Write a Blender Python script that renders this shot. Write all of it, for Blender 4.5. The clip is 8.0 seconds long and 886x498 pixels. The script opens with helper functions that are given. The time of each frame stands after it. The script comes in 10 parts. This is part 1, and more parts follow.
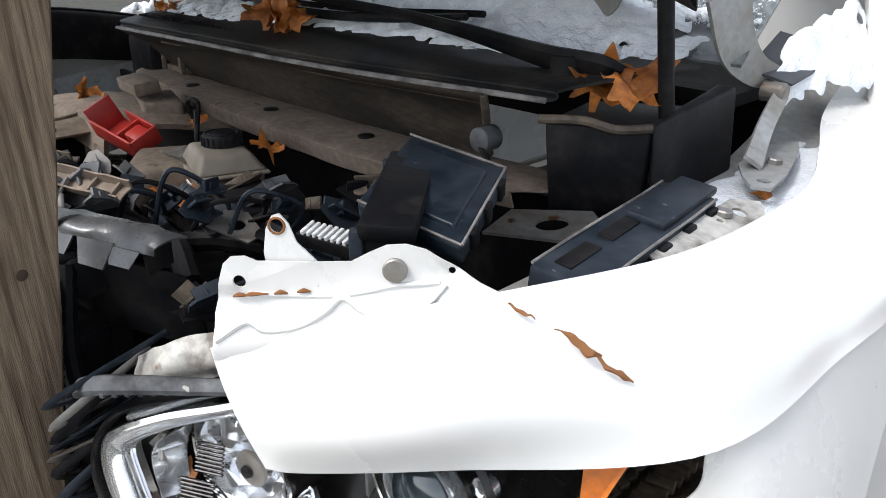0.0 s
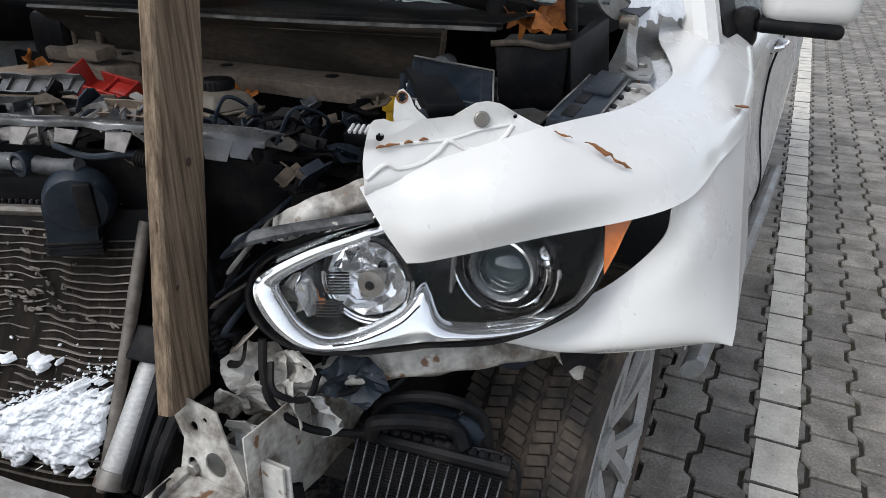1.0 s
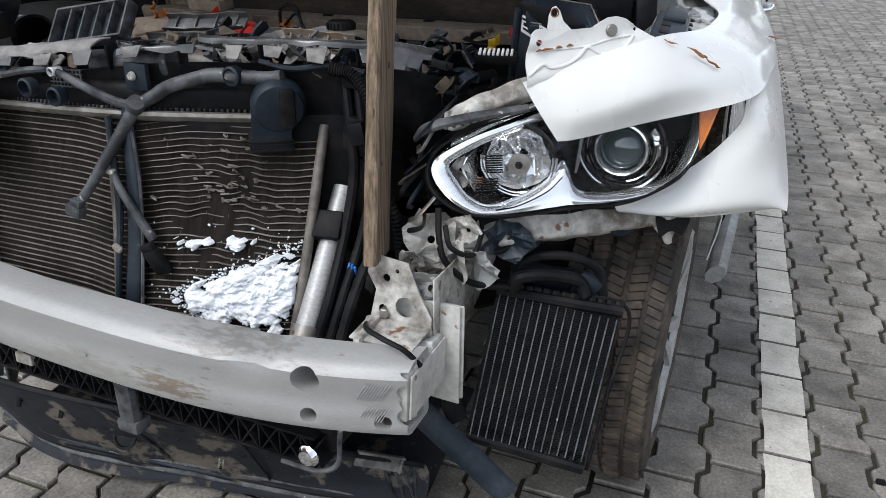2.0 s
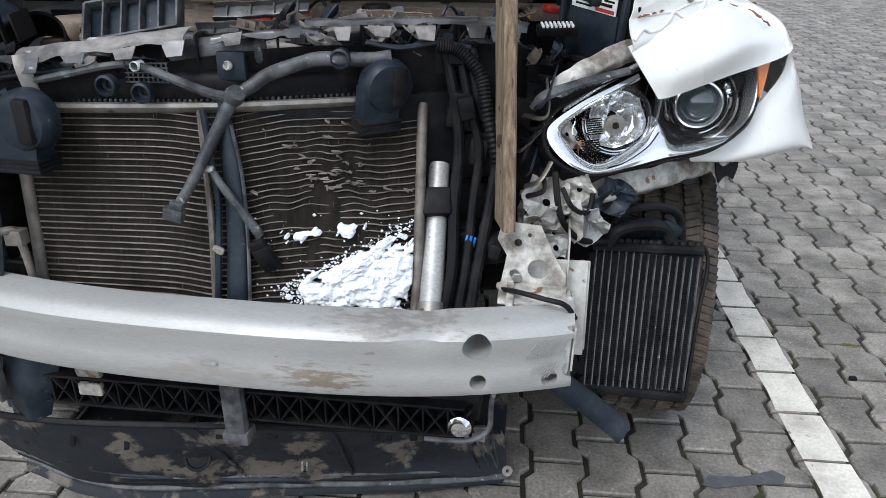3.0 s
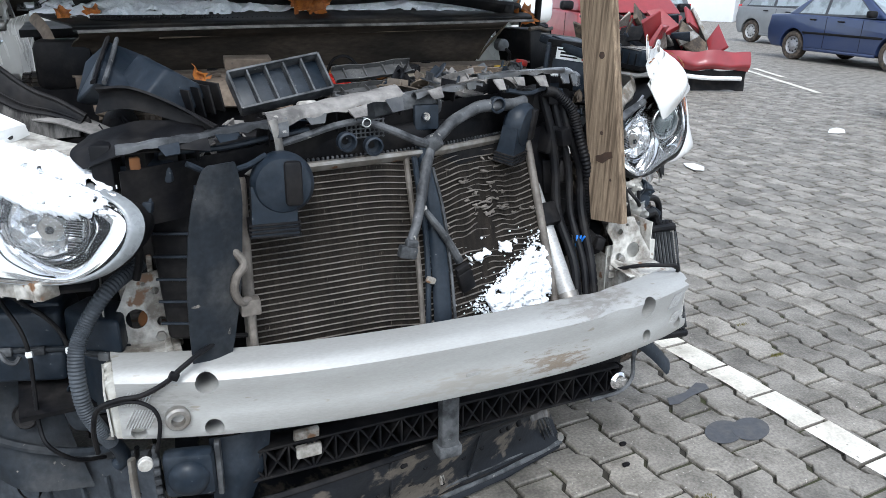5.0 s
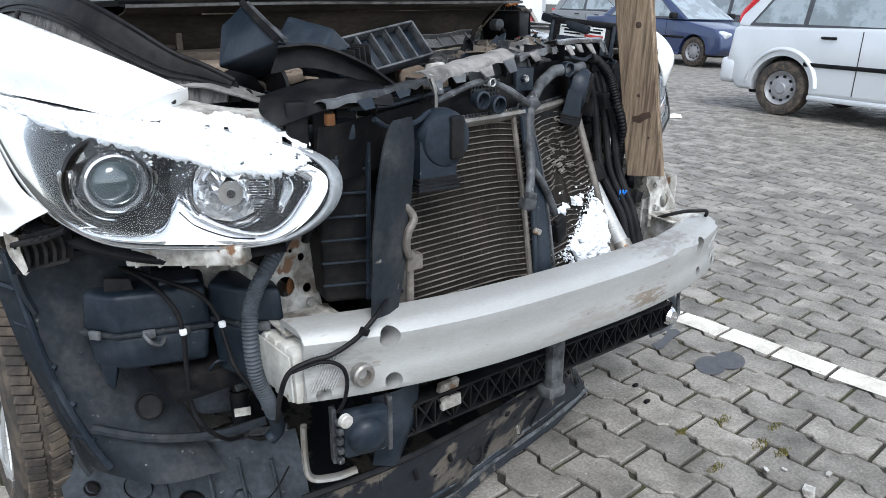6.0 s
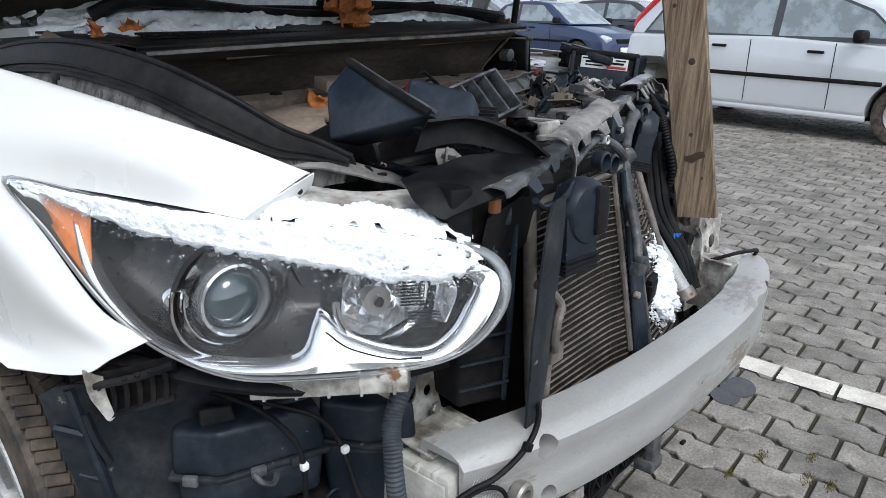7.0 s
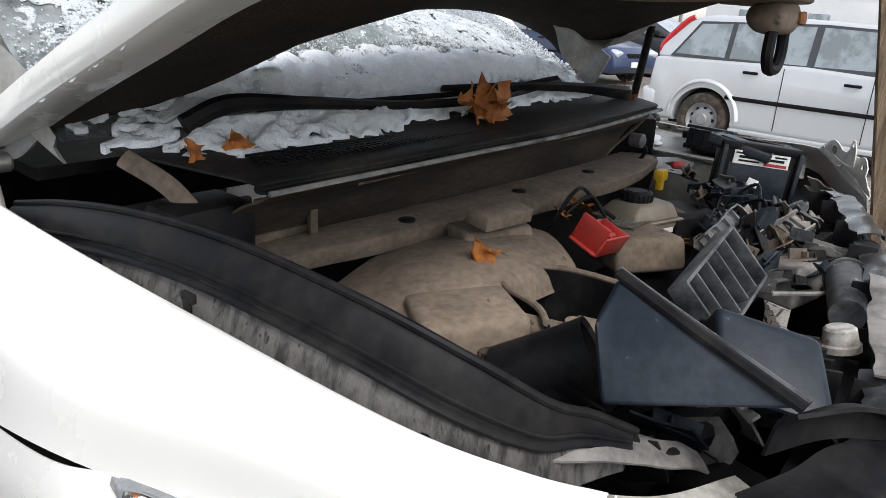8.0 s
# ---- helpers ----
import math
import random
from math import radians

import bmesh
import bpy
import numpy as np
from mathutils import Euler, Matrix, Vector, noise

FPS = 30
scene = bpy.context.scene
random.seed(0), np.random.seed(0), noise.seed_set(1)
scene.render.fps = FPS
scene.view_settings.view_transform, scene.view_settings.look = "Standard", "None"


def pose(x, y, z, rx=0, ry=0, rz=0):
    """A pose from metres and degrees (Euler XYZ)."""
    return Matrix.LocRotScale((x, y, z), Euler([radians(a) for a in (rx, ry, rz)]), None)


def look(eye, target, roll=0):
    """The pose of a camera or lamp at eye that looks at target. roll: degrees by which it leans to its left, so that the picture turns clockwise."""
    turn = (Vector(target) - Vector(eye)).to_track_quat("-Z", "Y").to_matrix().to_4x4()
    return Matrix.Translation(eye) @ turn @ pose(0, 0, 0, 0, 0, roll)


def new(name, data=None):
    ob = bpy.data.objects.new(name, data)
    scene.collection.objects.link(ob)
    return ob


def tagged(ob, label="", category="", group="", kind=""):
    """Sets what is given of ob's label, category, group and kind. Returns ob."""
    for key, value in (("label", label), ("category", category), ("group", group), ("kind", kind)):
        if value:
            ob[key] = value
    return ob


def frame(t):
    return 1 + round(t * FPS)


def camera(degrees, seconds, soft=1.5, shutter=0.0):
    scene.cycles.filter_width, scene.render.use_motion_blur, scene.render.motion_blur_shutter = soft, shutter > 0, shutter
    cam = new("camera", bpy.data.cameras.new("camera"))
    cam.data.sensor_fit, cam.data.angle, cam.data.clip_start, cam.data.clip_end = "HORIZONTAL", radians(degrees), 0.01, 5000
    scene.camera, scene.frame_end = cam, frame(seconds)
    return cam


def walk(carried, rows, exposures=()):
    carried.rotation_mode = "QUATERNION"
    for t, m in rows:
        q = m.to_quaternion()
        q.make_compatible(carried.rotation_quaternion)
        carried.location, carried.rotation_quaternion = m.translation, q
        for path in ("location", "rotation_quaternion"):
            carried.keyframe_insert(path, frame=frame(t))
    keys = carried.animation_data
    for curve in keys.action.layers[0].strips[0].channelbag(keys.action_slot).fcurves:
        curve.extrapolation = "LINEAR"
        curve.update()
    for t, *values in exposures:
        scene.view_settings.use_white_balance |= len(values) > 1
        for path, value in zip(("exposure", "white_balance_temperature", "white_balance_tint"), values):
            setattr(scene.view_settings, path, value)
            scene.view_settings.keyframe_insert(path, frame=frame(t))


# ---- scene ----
cam = camera(62.1, 8.0, soft=0.7)
PATH = [
    (0, (1.224, 0.118, 1.391), (-0.073, 1.397, 0.565), 0.6),
    (0.5, (1.191, -0.129, 1.377), (0.149, 1.367, 0.554), 0.3),
    (0.7, (1.19, -0.226, 1.374), (0.256, 1.341, 0.555), 1.1),
    (1, (1.202, -0.374, 1.37), (0.355, 1.232, 0.532), 0.7),
    (1.5, (1.178, -0.625, 1.342), (0.383, 1.005, 0.499), 0.8),
    (2, (1.065, -0.823, 1.314), (0.347, 0.84, 0.466), 1.0),
    (2.2, (0.971, -0.908, 1.294), (0.339, 0.789, 0.444), 1.1),
    (3.3, (0.397, -1.067, 1.274), (0.273, 0.750, 0.449), 0.2),
    (3.5, (0.292, -1.103, 1.273), (0.242, 0.729, 0.471), 0.0),
    (4, (0.009, -1.215, 1.310), (0.186, 0.610, 0.525), 0.3),
    (4.2, (-0.091, -1.245, 1.318), (0.200, 0.574, 0.553), 0.5),
    (5.3, (-0.788, -1.123, 1.237), (0.17, 0.512, 0.599), 1.8),
    (5.5, (-0.92, -1.106, 1.221), (0.12, 0.483, 0.593), 1.7),
    (6, (-1.135, -0.949, 1.174), (0.064, 0.518, 0.534), 1.7),
    (6.5, (-1.256, -0.73, 1.184), (0.088, 0.606, 0.543), 1.7),
    (7, (-1.296, -0.498, 1.24), (0.138, 0.747, 0.613), 1.6),
    (7.1, (-1.297, -0.442, 1.285), (0.133, 0.799, 0.641), 2.3),
    (7.2, (-1.29, -0.394, 1.288), (0.158, 0.845, 0.68), 1.4),
    (7.5, (-1.248, -0.244, 1.323), (0.204, 0.991, 0.717), 1.8),
    (8, (-1.191, 0.04, 1.4), (0.269, 1.252, 0.768), 4.1),
]
LIGHT = [(0, 0.88, 6450, 10), (0.5, 0.23, 6400, 10), (1, 0.22, 6350, 10), (2, 0.36, 6250, 9), (3.5, 0.62, 6050, 8), (5.5, 0.86, 6000, 7), (6.5, 0.64, 6100, 8), (7, 0.46, 6150, 8), (7.5, 0.46, 6150, 8), (8, 0.62, 6600, 10)]
walk(cam, [(t, look(eye, target, roll)) for t, eye, target, roll in PATH], LIGHT)

# ---- sky and daylight: an overcast winter day ----
SUN_DIR = Vector((-0.25, -0.55, 0.80)).normalized()
world = bpy.data.worlds.new("overcast_sky")
scene.world = world
world.use_nodes = True
wn, wl = world.node_tree.nodes, world.node_tree.links
sky = wn.new("ShaderNodeTexSky")
sky.sky_type = "NISHITA"
sky.sun_disc = False
sky.sun_elevation = math.asin(SUN_DIR.z)
sky.sun_rotation = math.atan2(SUN_DIR.x, SUN_DIR.y)
sky.air_density, sky.dust_density, sky.ozone_density = 1.0, 1.2, 2.0
grey = wn.new("ShaderNodeHueSaturation")
grey.inputs["Saturation"].default_value = 0.35
wl.new(sky.outputs[0], grey.inputs["Color"])
wl.new(grey.outputs[0], wn["Background"].inputs["Color"])
wn["Background"].inputs["Strength"].default_value = 0.20
sun = new("sun", bpy.data.lights.new("sun", "SUN"))
sun.data.energy, sun.data.angle, sun.data.color = 1.5, radians(25), (1.0, 0.99, 0.97)
sun.matrix_world = look(SUN_DIR * 30, (0, 0, 0))


# ---- materials ----
def material(name, col, col2=None, rough=0.5, metal=0.0, scale=8.0, fine=80.0, mix=0.5, bump=0.15, coat=0.0, grain=0.15, spec=0.5,
             rough2=None, contrast=(0.35, 0.65), spots=None, spot_scale=30.0, spot_at=0.62, random_tint=0.0,
             stretch=(1, 1, 1), bump_dist=0.002, patch=()):
    """A surface with broad stains (col to col2), fine grain in bump and gloss, and small spots."""
    m = bpy.data.materials.new(name)
    m.use_nodes = True
    n, l = m.node_tree.nodes, m.node_tree.links
    b = n["Principled BSDF"]
    co = n.new("ShaderNodeTexCoord")
    mp = n.new("ShaderNodeMapping")
    mp.inputs["Scale"].default_value = stretch
    geo = n.new("ShaderNodeNewGeometry")
    l.new(geo.outputs["Position"], mp.inputs["Vector"])
    n1 = n.new("ShaderNodeTexNoise")
    n1.inputs["Scale"].default_value, n1.inputs["Detail"].default_value, n1.inputs["Roughness"].default_value = scale, 8, 0.62
    n2 = n.new("ShaderNodeTexNoise")
    n2.inputs["Scale"].default_value, n2.inputs["Detail"].default_value = fine, 6
    for t in (n1, n2):
        l.new(mp.outputs[0], t.inputs["Vector"])
    r = n.new("ShaderNodeMapRange")
    r.inputs["From Min"].default_value, r.inputs["From Max"].default_value = contrast
    l.new(n1.outputs["Fac"], r.inputs["Value"])
    mx = n.new("ShaderNodeMix")
    mx.data_type = "RGBA"
    mx.inputs["A"].default_value = (*col, 1)
    mx.inputs["B"].default_value = (*(col2 or [c * 0.75 for c in col]), 1)
    sc = n.new("ShaderNodeMath")
    sc.operation = "MULTIPLY"
    sc.inputs[1].default_value = mix
    l.new(r.outputs[0], sc.inputs[0])
    l.new(sc.outputs[0], mx.inputs["Factor"])
    out = mx.outputs["Result"]
    # fine grain in the colour
    g = n.new("ShaderNodeMix")
    g.data_type, g.blend_type = "RGBA", "MULTIPLY"
    gr = n.new("ShaderNodeMapRange")
    gr.inputs["From Min"].default_value, gr.inputs["From Max"].default_value = 0.3, 0.7
    gr.inputs["To Min"].default_value, gr.inputs["To Max"].default_value = 1 - grain, 1 + 0.8 * grain
    l.new(n2.outputs["Fac"], gr.inputs["Value"])
    g.inputs["Factor"].default_value = 1.0
    l.new(out, g.inputs["A"])
    l.new(gr.outputs[0], g.inputs["B"])
    out = g.outputs["Result"]
    if spots:
        n3 = n.new("ShaderNodeTexNoise")
        n3.inputs["Scale"].default_value, n3.inputs["Detail"].default_value = spot_scale, 4
        l.new(mp.outputs[0], n3.inputs["Vector"])
        r3 = n.new("ShaderNodeMapRange")
        r3.inputs["From Min"].default_value, r3.inputs["From Max"].default_value = spot_at, spot_at + 0.05
        l.new(n3.outputs["Fac"], r3.inputs["Value"])
        m3 = n.new("ShaderNodeMix")
        m3.data_type = "RGBA"
        m3.inputs["B"].default_value = (*spots, 1)
        l.new(r3.outputs[0], m3.inputs["Factor"])
        l.new(out, m3.inputs["A"])
        out = m3.outputs["Result"]
    for (px, py, pz), (rx, ry, rz), pcol, amount in patch:  # grime caked on in one place
        pm = n.new("ShaderNodeMapping")
        pm.inputs["Location"].default_value = (-px / rx, -py / ry, -pz / rz)
        pm.inputs["Scale"].default_value = (1 / rx, 1 / ry, 1 / rz)
        l.new(geo.outputs["Position"], pm.inputs["Vector"])
        ln = n.new("ShaderNodeVectorMath")
        ln.operation = "LENGTH"
        l.new(pm.outputs[0], ln.inputs[0])
        pn = n.new("ShaderNodeTexNoise")
        pn.inputs["Scale"].default_value, pn.inputs["Detail"].default_value, pn.inputs["Roughness"].default_value = 55, 8, 0.7
        l.new(mp.outputs[0], pn.inputs["Vector"])
        df = n.new("ShaderNodeMath")
        df.operation = "MULTIPLY_ADD"
        df.inputs[1].default_value = -0.22
        l.new(ln.outputs["Value"], df.inputs[0])
        l.new(pn.outputs["Fac"], df.inputs[2])
        pr = n.new("ShaderNodeMapRange")
        pr.inputs["From Min"].default_value, pr.inputs["From Max"].default_value = 0.33, 0.45
        pr.inputs["To Max"].default_value = amount
        l.new(df.outputs[0], pr.inputs["Value"])
        m5 = n.new("ShaderNodeMix")
        m5.data_type = "RGBA"
        m5.inputs["B"].default_value = (*pcol, 1)
        l.new(pr.outputs[0], m5.inputs["Factor"])
        l.new(out, m5.inputs["A"])
        out = m5.outputs["Result"]
    if random_tint:
        oi = n.new("ShaderNodeObjectInfo")
        isl = n.new("ShaderNodeMath")
        isl.operation = "ADD"
        l.new(oi.outputs["Random"], isl.inputs[0])
        l.new(geo.outputs["Random Per Island"], isl.inputs[1])
        fr = n.new("ShaderNodeMath")
        fr.operation = "FRACT"
        l.new(isl.outputs[0], fr.inputs[0])
        rr = n.new("ShaderNodeMapRange")
        rr.inputs["To Min"].default_value, rr.inputs["To Max"].default_value = 1 - random_tint, 1 + random_tint
        l.new(fr.outputs[0], rr.inputs["Value"])
        m4 = n.new("ShaderNodeMix")
        m4.data_type, m4.blend_type = "RGBA", "MULTIPLY"
        m4.inputs["Factor"].default_value = 1.0
        l.new(out, m4.inputs["A"])
        l.new(rr.outputs[0], m4.inputs["B"])
        out = m4.outputs["Result"]
    l.new(out, b.inputs["Base Color"])
    r4 = n.new("ShaderNodeMapRange")
    r4.inputs["From Min"].default_value, r4.inputs["From Max"].default_value = 0.3, 0.7
    r4.inputs["To Min"].default_value = rough
    r4.inputs["To Max"].default_value = rough + 0.15 if rough2 is None else rough2
    l.new(n1.outputs["Fac"], r4.inputs["Value"])
    l.new(r4.outputs[0], b.inputs["Roughness"])
    b.inputs["Metallic"].default_value = metal
    b.inputs["Specular IOR Level"].default_value = spec
    b.inputs["Coat Weight"].default_value = coat
    b.inputs["Coat Roughness"].default_value = 0.06
    if bump:
        bp = n.new("ShaderNodeBump")
        bp.inputs["Strength"].default_value, bp.inputs["Distance"].default_value = bump, bump_dist
        l.new(n2.outputs["Fac"], bp.inputs["Height"])
        l.new(bp.outputs[0], b.inputs["Normal"])
    return m


def glass(name, tint=(1, 1, 1), rough=0.02, see=0.85, haze=0.0, ior=1.5):
    """A thin clear cover: mostly lets light straight through and mirrors a little."""
    m = bpy.data.materials.new(name)
    m.use_nodes = True
    n, l = m.node_tree.nodes, m.node_tree.links
    n.remove(n["Principled BSDF"])
    tr = n.new("ShaderNodeBsdfTransparent")
    tr.inputs["Color"].default_value = (*[see * c for c in tint], 1)
    gl = n.new("ShaderNodeBsdfGlossy")
    gl.inputs["Roughness"].default_value = rough
    fr = n.new("ShaderNodeFresnel")
    fr.inputs["IOR"].default_value = ior
    mx = n.new("ShaderNodeMixShader")
    l.new(fr.outputs[0], mx.inputs[0])
    l.new(tr.outputs[0], mx.inputs[1])
    l.new(gl.outputs[0], mx.inputs[2])
    out = mx
    if haze:  # a pale film, thicker in patches: grime on the lamp, painted sky reflection on the windscreen
        df = n.new("ShaderNodeBsdfDiffuse")
        df.inputs["Color"].default_value = (0.75, 0.77, 0.78, 1)
        ns = n.new("ShaderNodeTexNoise")
        ns.inputs["Scale"].default_value, ns.inputs["Detail"].default_value = 14, 8
        geo = n.new("ShaderNodeNewGeometry")
        l.new(geo.outputs["Position"], ns.inputs["Vector"])
        rg = n.new("ShaderNodeMapRange")
        rg.inputs["From Min"].default_value, rg.inputs["From Max"].default_value = 0.35, 0.7
        rg.inputs["To Min"].default_value, rg.inputs["To Max"].default_value = 0.4 * haze, 2.0 * haze
        l.new(ns.outputs["Fac"], rg.inputs["Value"])
        out = n.new("ShaderNodeMixShader")
        l.new(rg.outputs[0], out.inputs[0])
        l.new(mx.outputs[0], out.inputs[1])
        l.new(df.outputs[0], out.inputs[2])
    l.new(out.outputs[0], n["Material Output"].inputs["Surface"])
    return m


WHITE = material("white_car_paint", (0.69, 0.68, 0.655), (0.62, 0.60, 0.56), rough=0.20, rough2=0.34, coat=0.5, scale=3, fine=250, bump=0, grain=0.0, mix=0.5, spots=(0.35, 0.3, 0.24), spot_scale=60, spot_at=0.73)
PRIMER = material("dirty_white_steel", (0.46, 0.44, 0.40), (0.11, 0.09, 0.07), rough=0.4, scale=16, contrast=(0.43, 0.62), mix=0.95, grain=0.25, spots=(0.15, 0.075, 0.035), spot_scale=26, spot_at=0.63, bump=0.3)
ALU = material("brushed_aluminium", (0.44, 0.44, 0.435), (0.32, 0.31, 0.29), rough=0.36, rough2=0.55, metal=0.3, scale=7, fine=160, mix=0.8, grain=0.2, spots=(0.21, 0.175, 0.135), spot_scale=75, spot_at=0.66, stretch=(0.7, 1, 1.6))
BLACK = material("black_plastic", (0.0055, 0.0055, 0.0065), (0.020, 0.018, 0.017), rough=0.45, spec=0.13, scale=14, mix=0.9, bump=0.3, grain=0.25, contrast=(0.45, 0.68))
DUSTY = material("dusty_black_plastic", (0.048, 0.039, 0.031), (0.200, 0.155, 0.112), rough=0.5, rough2=0.8, spec=0.22, scale=8, contrast=(0.42, 0.74), mix=0.9, bump=0.3, grain=0.3)
DUST = material("dust_covered_plastic", (0.215, 0.165, 0.122), (0.110, 0.084, 0.062), rough=0.8, scale=9, mix=0.9, bump=0.4, grain=0.25, spots=(0.03, 0.027, 0.023), spot_scale=24, spot_at=0.68)
SCUTTLE = material("dusty_scuttle_plastic", (0.022, 0.019, 0.016), (0.078, 0.060, 0.045), rough=0.6, rough2=0.8, spec=0.2, scale=7, contrast=(0.40, 0.72), mix=0.9, bump=0.25, grain=0.3, stretch=(0.6, 1, 1.6))
SCUTTLETOP = material("sooty_scuttle_top", (0.012, 0.012, 0.012), (0.060, 0.050, 0.040), rough=0.5, rough2=0.75, spec=0.2, scale=9, contrast=(0.45, 0.75), mix=0.9, bump=0.25, grain=0.3)
SILVERPL = material("scuffed_grey_plastic", (0.085, 0.083, 0.080), (0.022, 0.022, 0.023), rough=0.22, rough2=0.4, spec=0.8, scale=20, mix=0.95, bump=0.25, contrast=(0.40, 0.60), spots=(0.28, 0.27, 0.25), spot_scale=70, spot_at=0.69)
LINING = material("felt_lining", (0.052, 0.043, 0.036), (0.030, 0.026, 0.023), rough=0.95, spec=0.1, scale=14, fine=220, bump=0.6, grain=0.35)
GREYDUST = material("dusty_grey_plastic", (0.230, 0.215, 0.200), (0.075, 0.070, 0.067), rough=0.65, spec=0.25, scale=16, mix=0.9, bump=0.3, contrast=(0.42, 0.62), spots=(0.30, 0.28, 0.25), spot_scale=60, spot_at=0.69)
SHINE = material("bright_lamp_chrome", (0.90, 0.91, 0.92), (0.78, 0.79, 0.81), rough=0.07, rough2=0.16, metal=0.86, scale=20, bump=0.02, grain=0.03, coat=0.3)
GREYPL = material("blue_grey_plastic", (0.0085, 0.0135, 0.0205), (0.027, 0.033, 0.042), spec=0.26, rough=0.34, rough2=0.6, scale=11, mix=0.95, bump=0.22, grain=0.25, contrast=(0.42, 0.66), spots=(0.10, 0.10, 0.10), spot_scale=80, spot_at=0.70)
LIGHTPL = material("worn_grey_plastic", (0.095, 0.097, 0.100), (0.020, 0.021, 0.023), rough=0.45, spec=0.3, scale=18, mix=0.95, bump=0.25, contrast=(0.42, 0.6), spots=(0.30, 0.285, 0.26), spot_scale=55, spot_at=0.68)
CHROME = material("chrome_trim", (0.82, 0.82, 0.83), (0.70, 0.70, 0.72), rough=0.08, rough2=0.18, metal=1.0, scale=6, bump=0.03, grain=0.02)
DARKCHROME = material("smoked_bezel", (0.016, 0.0135, 0.012), (0.006, 0.0055, 0.005), rough=0.14, metal=0.0, spec=0.35, scale=14, bump=0.03, mix=0.9)
STEEL = material("dull_steel", (0.34, 0.33, 0.31), (0.18, 0.15, 0.12), rough=0.4, metal=0.7, scale=14, mix=0.9, spots=(0.16, 0.08, 0.04), spot_scale=40, spot_at=0.66)
RUST = material("rusty_iron", (0.24, 0.10, 0.035), (0.12, 0.05, 0.02), rough=0.85, scale=40, bump=0.5)
RUBBER = material("tyre_rubber", (0.040, 0.035, 0.031), (0.135, 0.105, 0.080), rough=0.75, scale=16, spec=0.2, contrast=(0.42, 0.66), mix=0.9, bump=0.35)
FIN = material("condenser_fins", (0.022, 0.017, 0.013), (0.008, 0.007, 0.006), spec=0.15, rough=0.8, scale=14, fine=420, bump=0.7, mix=0.9, stretch=(6, 1, 0.6), spots=(0.10, 0.085, 0.07), spot_scale=60, spot_at=0.68)
TUBE = material("condenser_tube_metal", (0.185, 0.162, 0.140), (0.075, 0.064, 0.053), rough=0.5, metal=0.25, scale=14, mix=0.95, contrast=(0.4, 0.62))
SNOW = material("old_snow", (0.81, 0.825, 0.845), (0.68, 0.705, 0.735), rough=0.85, scale=36, fine=220, bump=0.7, bump_dist=0.004, mix=0.8, grain=0.08, spots=(0.36, 0.36, 0.37), spot_scale=130, spot_at=0.71)
SLUSH = material("wet_snow_crust", (0.76, 0.79, 0.81), (0.50, 0.54, 0.56), rough=0.45, scale=24, fine=300, bump=1.0, bump_dist=0.006, mix=0.9, grain=0.3, spots=(0.13, 0.145, 0.15), spot_scale=170, spot_at=0.615)
BEAMPAINT = material("scuffed_beam_aluminium", (0.375, 0.370, 0.355), (0.275, 0.265, 0.245), rough=0.42, rough2=0.6, metal=0.25, scale=5, fine=220, mix=0.7, grain=0.06, bump=0.08, stretch=(0.5, 1, 2.2), spots=(0.26, 0.235, 0.20), spot_scale=42, spot_at=0.69, patch=(((0.21, -0.04, 0.545), (0.11, 0.2, 0.035), (0.17, 0.125, 0.085), 0.85), ((0.02, -0.05, 0.545), (0.20, 0.2, 0.030), (0.27, 0.245, 0.21), 0.6), ((-0.55, 0.03, 0.575), (0.07, 0.2, 0.05), (0.22, 0.21, 0.195), 0.7), ((0.33, -0.02, 0.64), (0.16, 0.2, 0.018), (0.19, 0.17, 0.15), 0.7)))
STEELPALE = material("pale_coated_steel", (0.52, 0.51, 0.47), (0.34, 0.32, 0.28), rough=0.4, rough2=0.6, scale=12, mix=0.9, contrast=(0.42, 0.66), grain=0.15, spots=(0.16, 0.09, 0.045), spot_scale=30, spot_at=0.68, bump=0.2)
WOOD = material("weathered_pine", (0.275, 0.205, 0.140), (0.105, 0.075, 0.051), rough=0.85, scale=15, fine=120, mix=1.0, bump=0.8, grain=0.3, spec=0.15, stretch=(9, 9, 0.45), contrast=(0.38, 0.63), spots=(0.08, 0.052, 0.032), spot_scale=10, spot_at=0.69)
LEAF = material("dry_maple_leaf", (0.46, 0.155, 0.022), (0.20, 0.055, 0.012), rough=0.55, scale=60, bump=0.5, mix=0.9, random_tint=0.3)
RED = material("red_plastic", (0.42, 0.025, 0.018), (0.25, 0.03, 0.02), rough=0.4, scale=20, mix=0.7)
YELLOW = material("yellow_plastic", (0.70, 0.42, 0.02), rough=0.4, scale=20)
CREAM = material("aged_cream_plastic", (0.25, 0.215, 0.165), (0.13, 0.11, 0.085), rough=0.5, scale=10, mix=0.9, spots=(0.06, 0.05, 0.04), spot_scale=50, spot_at=0.66)
AMBER = material("amber_lens", (0.75, 0.20, 0.015), (0.62, 0.16, 0.012), rough=0.2, scale=12, coat=0.5, bump=0.3, fine=140)
LABEL = material("white_label", (0.75, 0.75, 0.74), (0.6, 0.6, 0.58), rough=0.5, scale=20)
GREYPAINT = material("grey_primer_paint", (0.34, 0.35, 0.35), (0.20, 0.18, 0.15), rough=0.4, scale=8, mix=0.9, spots=(0.16, 0.09, 0.05), spot_scale=24, spot_at=0.7)
CLEAR = glass("clear_lamp_cover", see=0.93, ior=1.22)
HAZED = glass("hazed_lamp_cover", see=0.92, haze=0.022, ior=1.28)
